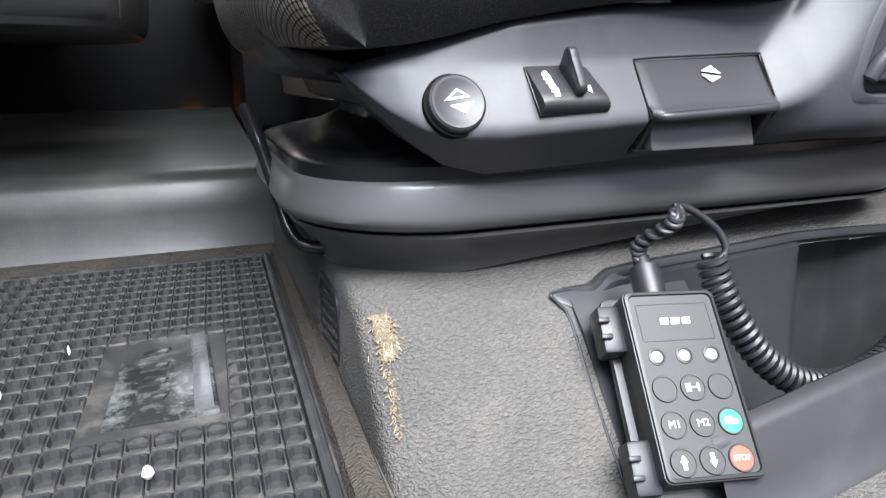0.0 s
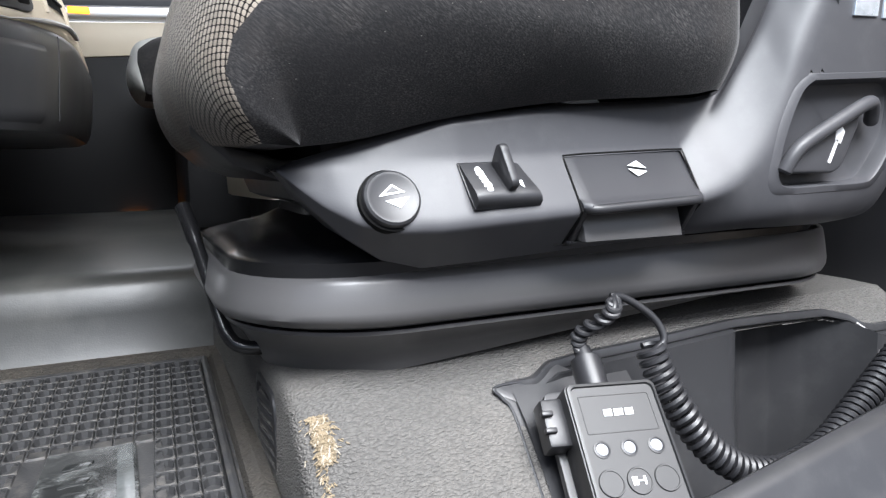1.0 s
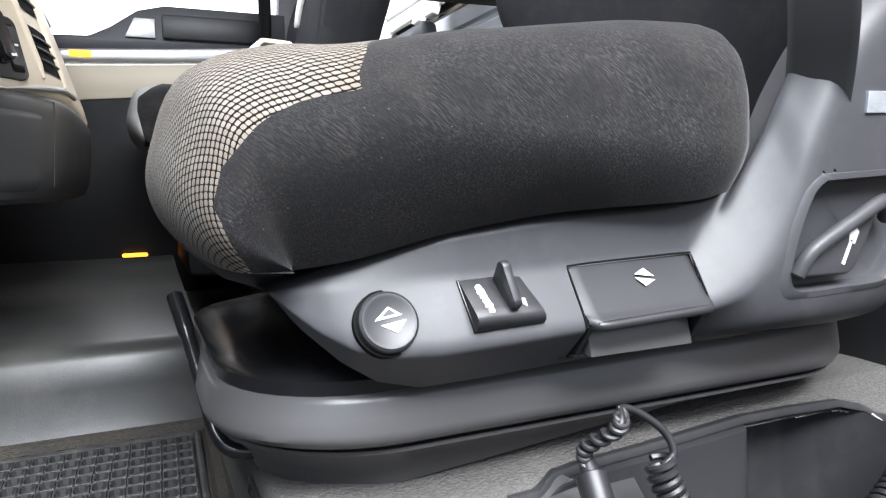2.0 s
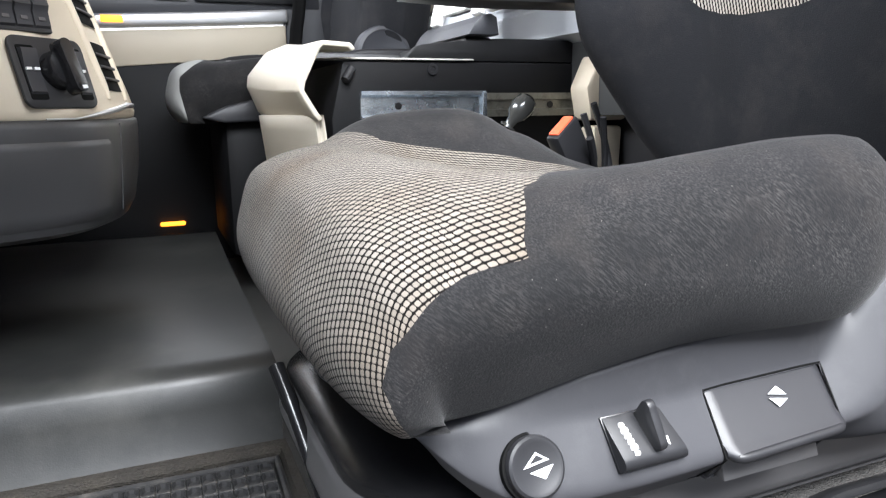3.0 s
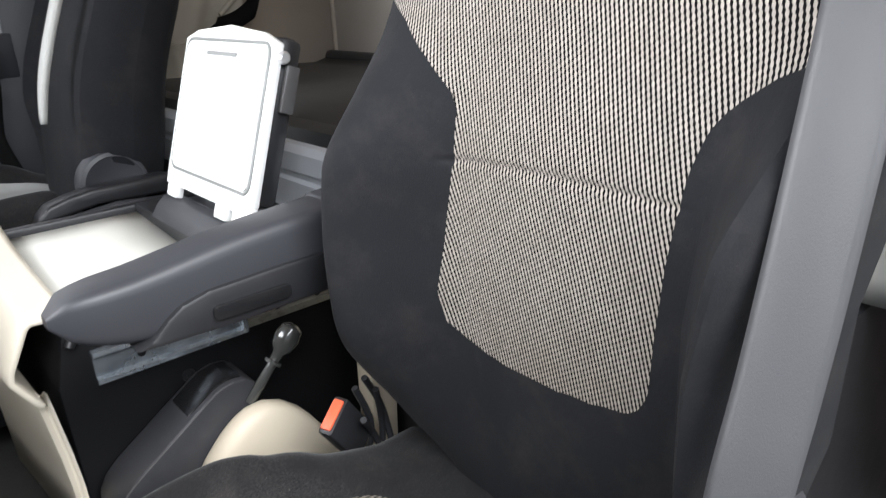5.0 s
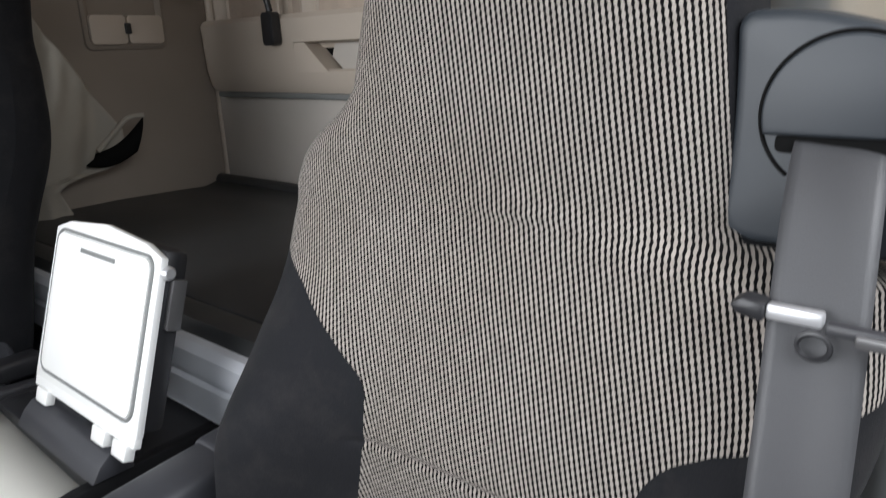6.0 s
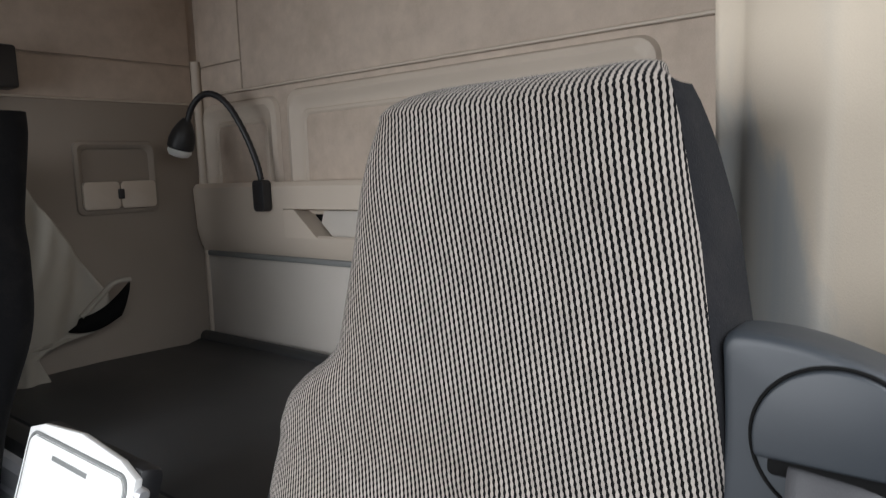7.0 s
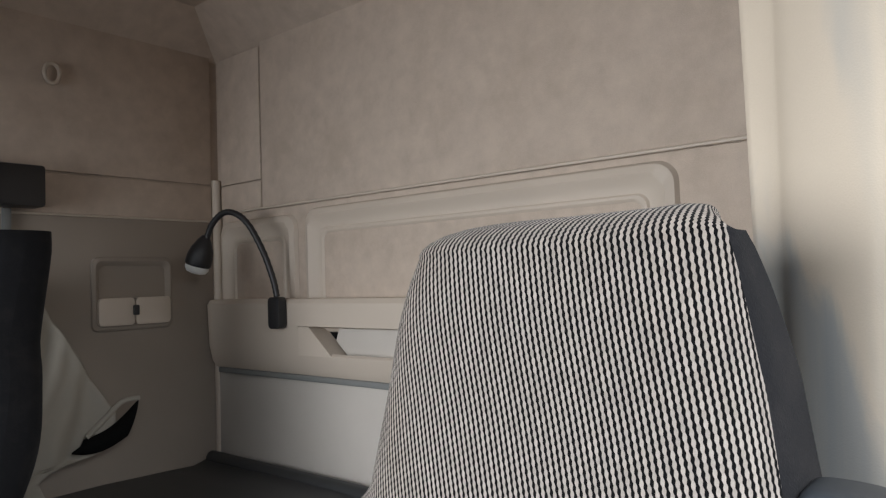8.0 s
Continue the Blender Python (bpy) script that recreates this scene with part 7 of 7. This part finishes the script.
def dashboard():
    da = thing("dashboard", "dashboard centre with beige switch panel and dark lower box", "dashboard")
    K = len(DASH)
    be = part("switch_panel", dash_sheet(0, K, [(0.452, -0.03), (0.456, -0.004), (0.460, 0.0), (0.47, 0.0015), (0.50, 0.001), (0.54, 0.0), (0.58, 0.0), (0.62, 0.0), (0.66, 0.0), (0.72, 0.0), (0.80, 0.0)]), BEIGE, da, "beige dashboard panel")
    lb = part("lower_box", dash_sheet(0, K, [(0.462, -0.03), (0.4575, 0.001), (0.455, 0.004), (0.447, 0.006), (0.430, 0.006), (0.40, 0.004), (0.36, 0.0), (0.33, -0.006), (0.316, -0.014), (0.309, -0.032), (0.306, -0.10), (0.306, -0.25)]), DASHGREY, da, "dark lower box")
    part("compartment_door", dash_sheet(0, 43, [(0.432, 0.0065), (0.428, 0.009), (0.422, 0.010), (0.38, 0.0055), (0.345, 0.001), (0.334, -0.001), (0.326, -0.008)]), DASHGREY, lb, "dark recessed compartment front")
    part("box_seam", tube([dash_point(47, z, 0.0062 - max(0, 0.43 - z) * 0.07) for z in [0.452 - 0.012 * i for i in range(11)]], 0.0010, 6), PANEL, lb)
    part("edge_strip", tube([dash_point(k, 0.459 + 0.018 * max(0, min(1, (k - 34) / 20)), 0.004) for k in range(28, 62)], [0.0012 + 0.0026 * max(0, min(1, (k - 36) / 8)) for k in range(28, 62)], 8), SILVER, da, "silver edge strip")
    # plate with a dial between two rockers
    m = dash_frame(-0.207, 0.516)
    pl = part("switch_plate", prism(rounded(-0.058, 0.047, -0.046, 0.042, 0.012), "z", -0.002, 0.003, 0.0015, m=m), BLACK, be)
    dial = part("rotary_knob", lathe([(0.024, 0.001), (0.0235, 0.012), (0.021, 0.017), (0.014, 0.018), (0.0, 0.018)], m @ pose(-0.002, 0.0, 0.002), 28), GLOSS, pl)
    part("rotary_grip", prism(rounded(-0.0085, 0.0085, -0.034, 0.032, 0.008), "z", 0.012, 0.031, 0.005, 3, m=m @ pose(-0.002, 0, 0.002, 0, 0, 6)), GLOSS, dial)
    part("knob_print", box(-0.003, 0.004, -0.031, -0.027, 0.0325, 0.0335, m=m @ pose(-0.002, 0, 0.002, 0, 0, 6)), PRINT, dial, smooth=False)
    for x0, x1 in ((-0.050, -0.026), (0.023, 0.041)):
        well = part("switch_well", prism(rounded(x0, x1, -0.036, 0.030, 0.003), "z", 0.0022, 0.0036, m=m), MATTE, pl)
        prof = [(-0.030, 0.003), (-0.027, 0.006), (0.0, 0.005), (0.004, 0.0065), (0.022, 0.010), (0.025, 0.009), (0.026, 0.003)]
        part("rocker_switch", grid_mesh([[m @ Vector((x, v, h)) for v, h in prof] for x in (x0 + 0.0015, x1 - 0.0015)], False, True), PANEL, well)
        for a in ((x0 + 0.003, x0 + 0.010), (x1 - 0.010, x1 - 0.003)):
            part("switch_print", box(a[0], a[1], -0.001, 0.002, 0.0052, 0.0075, m=m), PRINT, well, smooth=False)
    # two rows of long keys
    m = dash_frame(-0.235, 0.592)
    pad = part("key_field", prism([(-0.14, -0.031), (0.056, -0.031), (0.060, 0.058), (-0.14, 0.058)], "z", -0.004, 0.002, 0.001, m=m), BLACK, be)
    for r, v0 in ((0, -0.027), (1, 0.015)):
        for c in range(9):
            x = -0.136 + c * 0.0213
            prof = [(0.0, 0.001), (0.003, 0.005), (0.020, 0.0065), (0.026, 0.0115), (0.034, 0.0105), (0.037, 0.001)]
            key = part("key", grid_mesh([[m @ Vector((x + d, v0 + v, h)) for v, h in prof] for d in (0.001, 0.0198)], False, True), PANEL, pad)
            part("key_print", box(x + 0.006, x + 0.014, v0 + 0.009, v0 + 0.013, 0.0052, 0.0068, m=m), RIMGREY, key, smooth=False)
    part("key_trim", box(-0.138, 0.056, 0.0108, 0.0135, 0.002, 0.0085, 0.001, m=m), SILVER, pad, "bright strip between the key rows")
    # two ribs with the air vent between them
    for x, r in ((-0.166, 0.0055), (-0.1475, 0.0065)):
        k = min(range(K), key=lambda i: abs(DASH[i].x - x))
        part("trim_strip", tube([dash_point(k, 0.484 + 0.316 * i / 16, 0.001) for i in range(17)], [0.003] + [r] * 16, 10), BEIGE, be)
    for z0, z1 in ((0.496, 0.562), (0.586, 0.66), (0.675, 0.76)):
        ks = [k for k in range(K) if -0.1645 < DASH[k].x < -0.1480]
        vent = part("air_vent", grid_mesh([[dash_point(k, z0 + (z1 - z0) * i / 6, 0.002) for k in ks] for i in range(7)]), MATTE, be)
        for i in range(1, 4):
            part("slat", tube([dash_point(k, z0 + (z1 - z0) * i / 4, 0.004) for k in ks], 0.0022, 6), PANEL, vent)
    part("top_pad", prism([(-0.95, 0.80), (-0.25, 0.80), (-0.28, 0.86), (-0.5, 0.90), (-0.95, 0.93)], "y", -0.15, 1.95, 0.01), SLATE, da)
    part("column_side", box(-0.95, -0.56, -0.15, 0.62, 0.42, 0.80, 0.02), SLATE, da)
    part("passenger_side", box(-0.95, -0.40, 1.25, 1.95, 0.35, 0.80, 0.02), SLATE, da)


def steering_wheel():
    sw = thing("steering_wheel", "black leather steering wheel with a grey hub", "steering wheel")
    m = pose(-0.200, 0.235, 0.826, 0, 28, 0)
    part("rim", tube([m @ Vector((0.222 * math.cos(a / 64 * math.tau), 0.222 * math.sin(a / 64 * math.tau), 0)) for a in range(64)], 0.0235, 18, closed=True), LEATHER, sw)
    part("hub", lathe([(0.05, -0.06), (0.085, -0.03), (0.09, 0.0), (0.07, 0.012), (0.0, 0.016)], m, 32), SLATE, sw)
    for a in (0, 120, 240):
        q = m @ pose(0, 0, 0, 0, 0, a)
        part("spoke", box(0.07, 0.208, -0.02, 0.02, -0.022, -0.004, 0.006, m=q), SILVER, sw)
    part("column", tube([m @ Vector((0, 0, -0.05)), (-0.50, 0.225, 0.46)], 0.045, 16), BLACK, sw)


# ---- passenger seat ----
def passenger_seat():
    se = thing("passenger_seat", "passenger seat in black velour with light cloth edge", "seat")
    cushion(se, 1.62, 0.235, -0.02, 0.165, cloth=PALE_SUNLIT, side_x=[(0.262, -0.005), (0.316, -0.016), (0.35, -0.022), (0.382, -0.019), (0.41, 0.015), (0.428, 0.048), (0.44, 0.09)])
    rows = []
    for j in range(41):
        t = j / 40
        z = 0.52 + 0.92 * t
        xf = interp(t, [(0, 0.38), (0.3, 0.42), (0.6, 0.52), (1, 0.62)])
        w = interp(t, [(0, 0.20), (0.2, 0.235), (0.5, 0.235), (0.68, 0.20), (0.76, 0.15), (0.95, 0.13), (1, 0.10)])
        row = []
        for k in range(33):
            a = math.tau * k / 32
            c, s = math.cos(a), math.sin(a)
            bol = interp(t, [(0, 0.01), (0.15, 0.035), (0.27, 0.085), (0.5, 0.08), (0.7, 0.02), (1, 0)]) * interp(abs(c), [(0, 0), (0.5, 0), (0.85, 1), (1, 0.9)]) * max(0, s) * (1.0 if c < 0 else 0.6)
            dp = interp(t, [(0, 0.10), (0.45, 0.105), (0.7, 0.085), (1, 0.07)])
            row.append((xf + dp - (dp * math.copysign(abs(s) ** 0.6, s) + bol), 1.60 - w * math.copysign(abs(c) ** 0.6, c), z))
        rows.append(row)
    part("back_cover", grid_mesh(rows, True, True), VELOUR_BACK, se)
    # light cloth strip on the near bolster, pointed at its foot
    rows = []
    for j in range(25):
        t = j / 24
        z = 0.750 + 0.50 * t
        xf = interp((z - 0.52) / 0.92, [(0, 0.38), (0.3, 0.42), (0.6, 0.52), (1, 0.62)])
        wide = 0.024 * min(1.0, 0.15 + 3.5 * t) ** 0.5
        rows.append([(xf - 0.052 + 0.30 * abs(k / 5 - 0.5) * wide, 1.432 + 0.02 * t + wide * (2 * k / 5 - 1), z - (0.012 * (1 - (2 * k / 5 - 1) ** 2) if j == 0 else 0)) for k in range(6)])
    ob = part("cloth_strip", grid_mesh(rows), PALE_SUNLIT, se, "pale cloth strip")
    ob.modifiers.new("thick", "SOLIDIFY").thickness = 0.012
    part("base", box(0.05, 0.42, 1.42, 1.82, 0.10, 0.45, 0.03), FELT, se)
    part("armrest", prism([(0.272, 0.545), (0.284, 0.574), (0.303, 0.593), (0.345, 0.605), (0.39, 0.612), (0.55, 0.615), (0.566, 0.604), (0.566, 0.586), (0.552, 0.574), (0.40, 0.578), (0.30, 0.560)], "y", 1.322, 1.372, 0.008, 3), BLACK, se, "black folded armrest")
    part("armrest_bracket", prism([(0.318, 0.530), (0.328, 0.556), (0.345, 0.571), (0.43, 0.581), (0.548, 0.572), (0.552, 0.530)], "y", 1.288, 1.320, 0.006, 3), PANEL, se)
    part("side_trim", prism([(0.0, 0.452), (0.05, 0.476), (0.12, 0.494), (0.32, 0.502), (0.32, 0.445), (0.05, 0.440)], "y", 1.375, 1.43, 0.008, 3), PANEL, se, "grey plastic seat side trim")
    part("recliner_cover", lathe([(0.072, -0.030), (0.073, 0.004), (0.070, 0.012), (0.062, 0.015), (0.058, 0.012), (0.0, 0.012)], pose(0.452, 1.385, 0.602, 90), 40), SLATE, se, "domed grey recliner cover")
    rows = []
    for q in curve_points([(0.352, 1.872, 1.30), (0.350, 1.870, 0.85), (0.332, 1.868, 0.70), (0.328, 1.862, 0.65), (0.346, 1.850, 0.575)], 8):
        rows.append([(q.x - 0.020 + 0.010 * k, q.y + 0.002 * math.sin(k * 0.8), q.z) for k in range(5)])
    ob = part("belt_strap", grid_mesh(rows), MATTE, se, "black seat belt strap")
    ob.modifiers.new("thick", "SOLIDIFY").thickness = 0.003


floor_mat()
pedestal()
storage_tray()
remote_control()
console()
gear_lever()
dashboard()
steering_wheel()
passenger_seat()
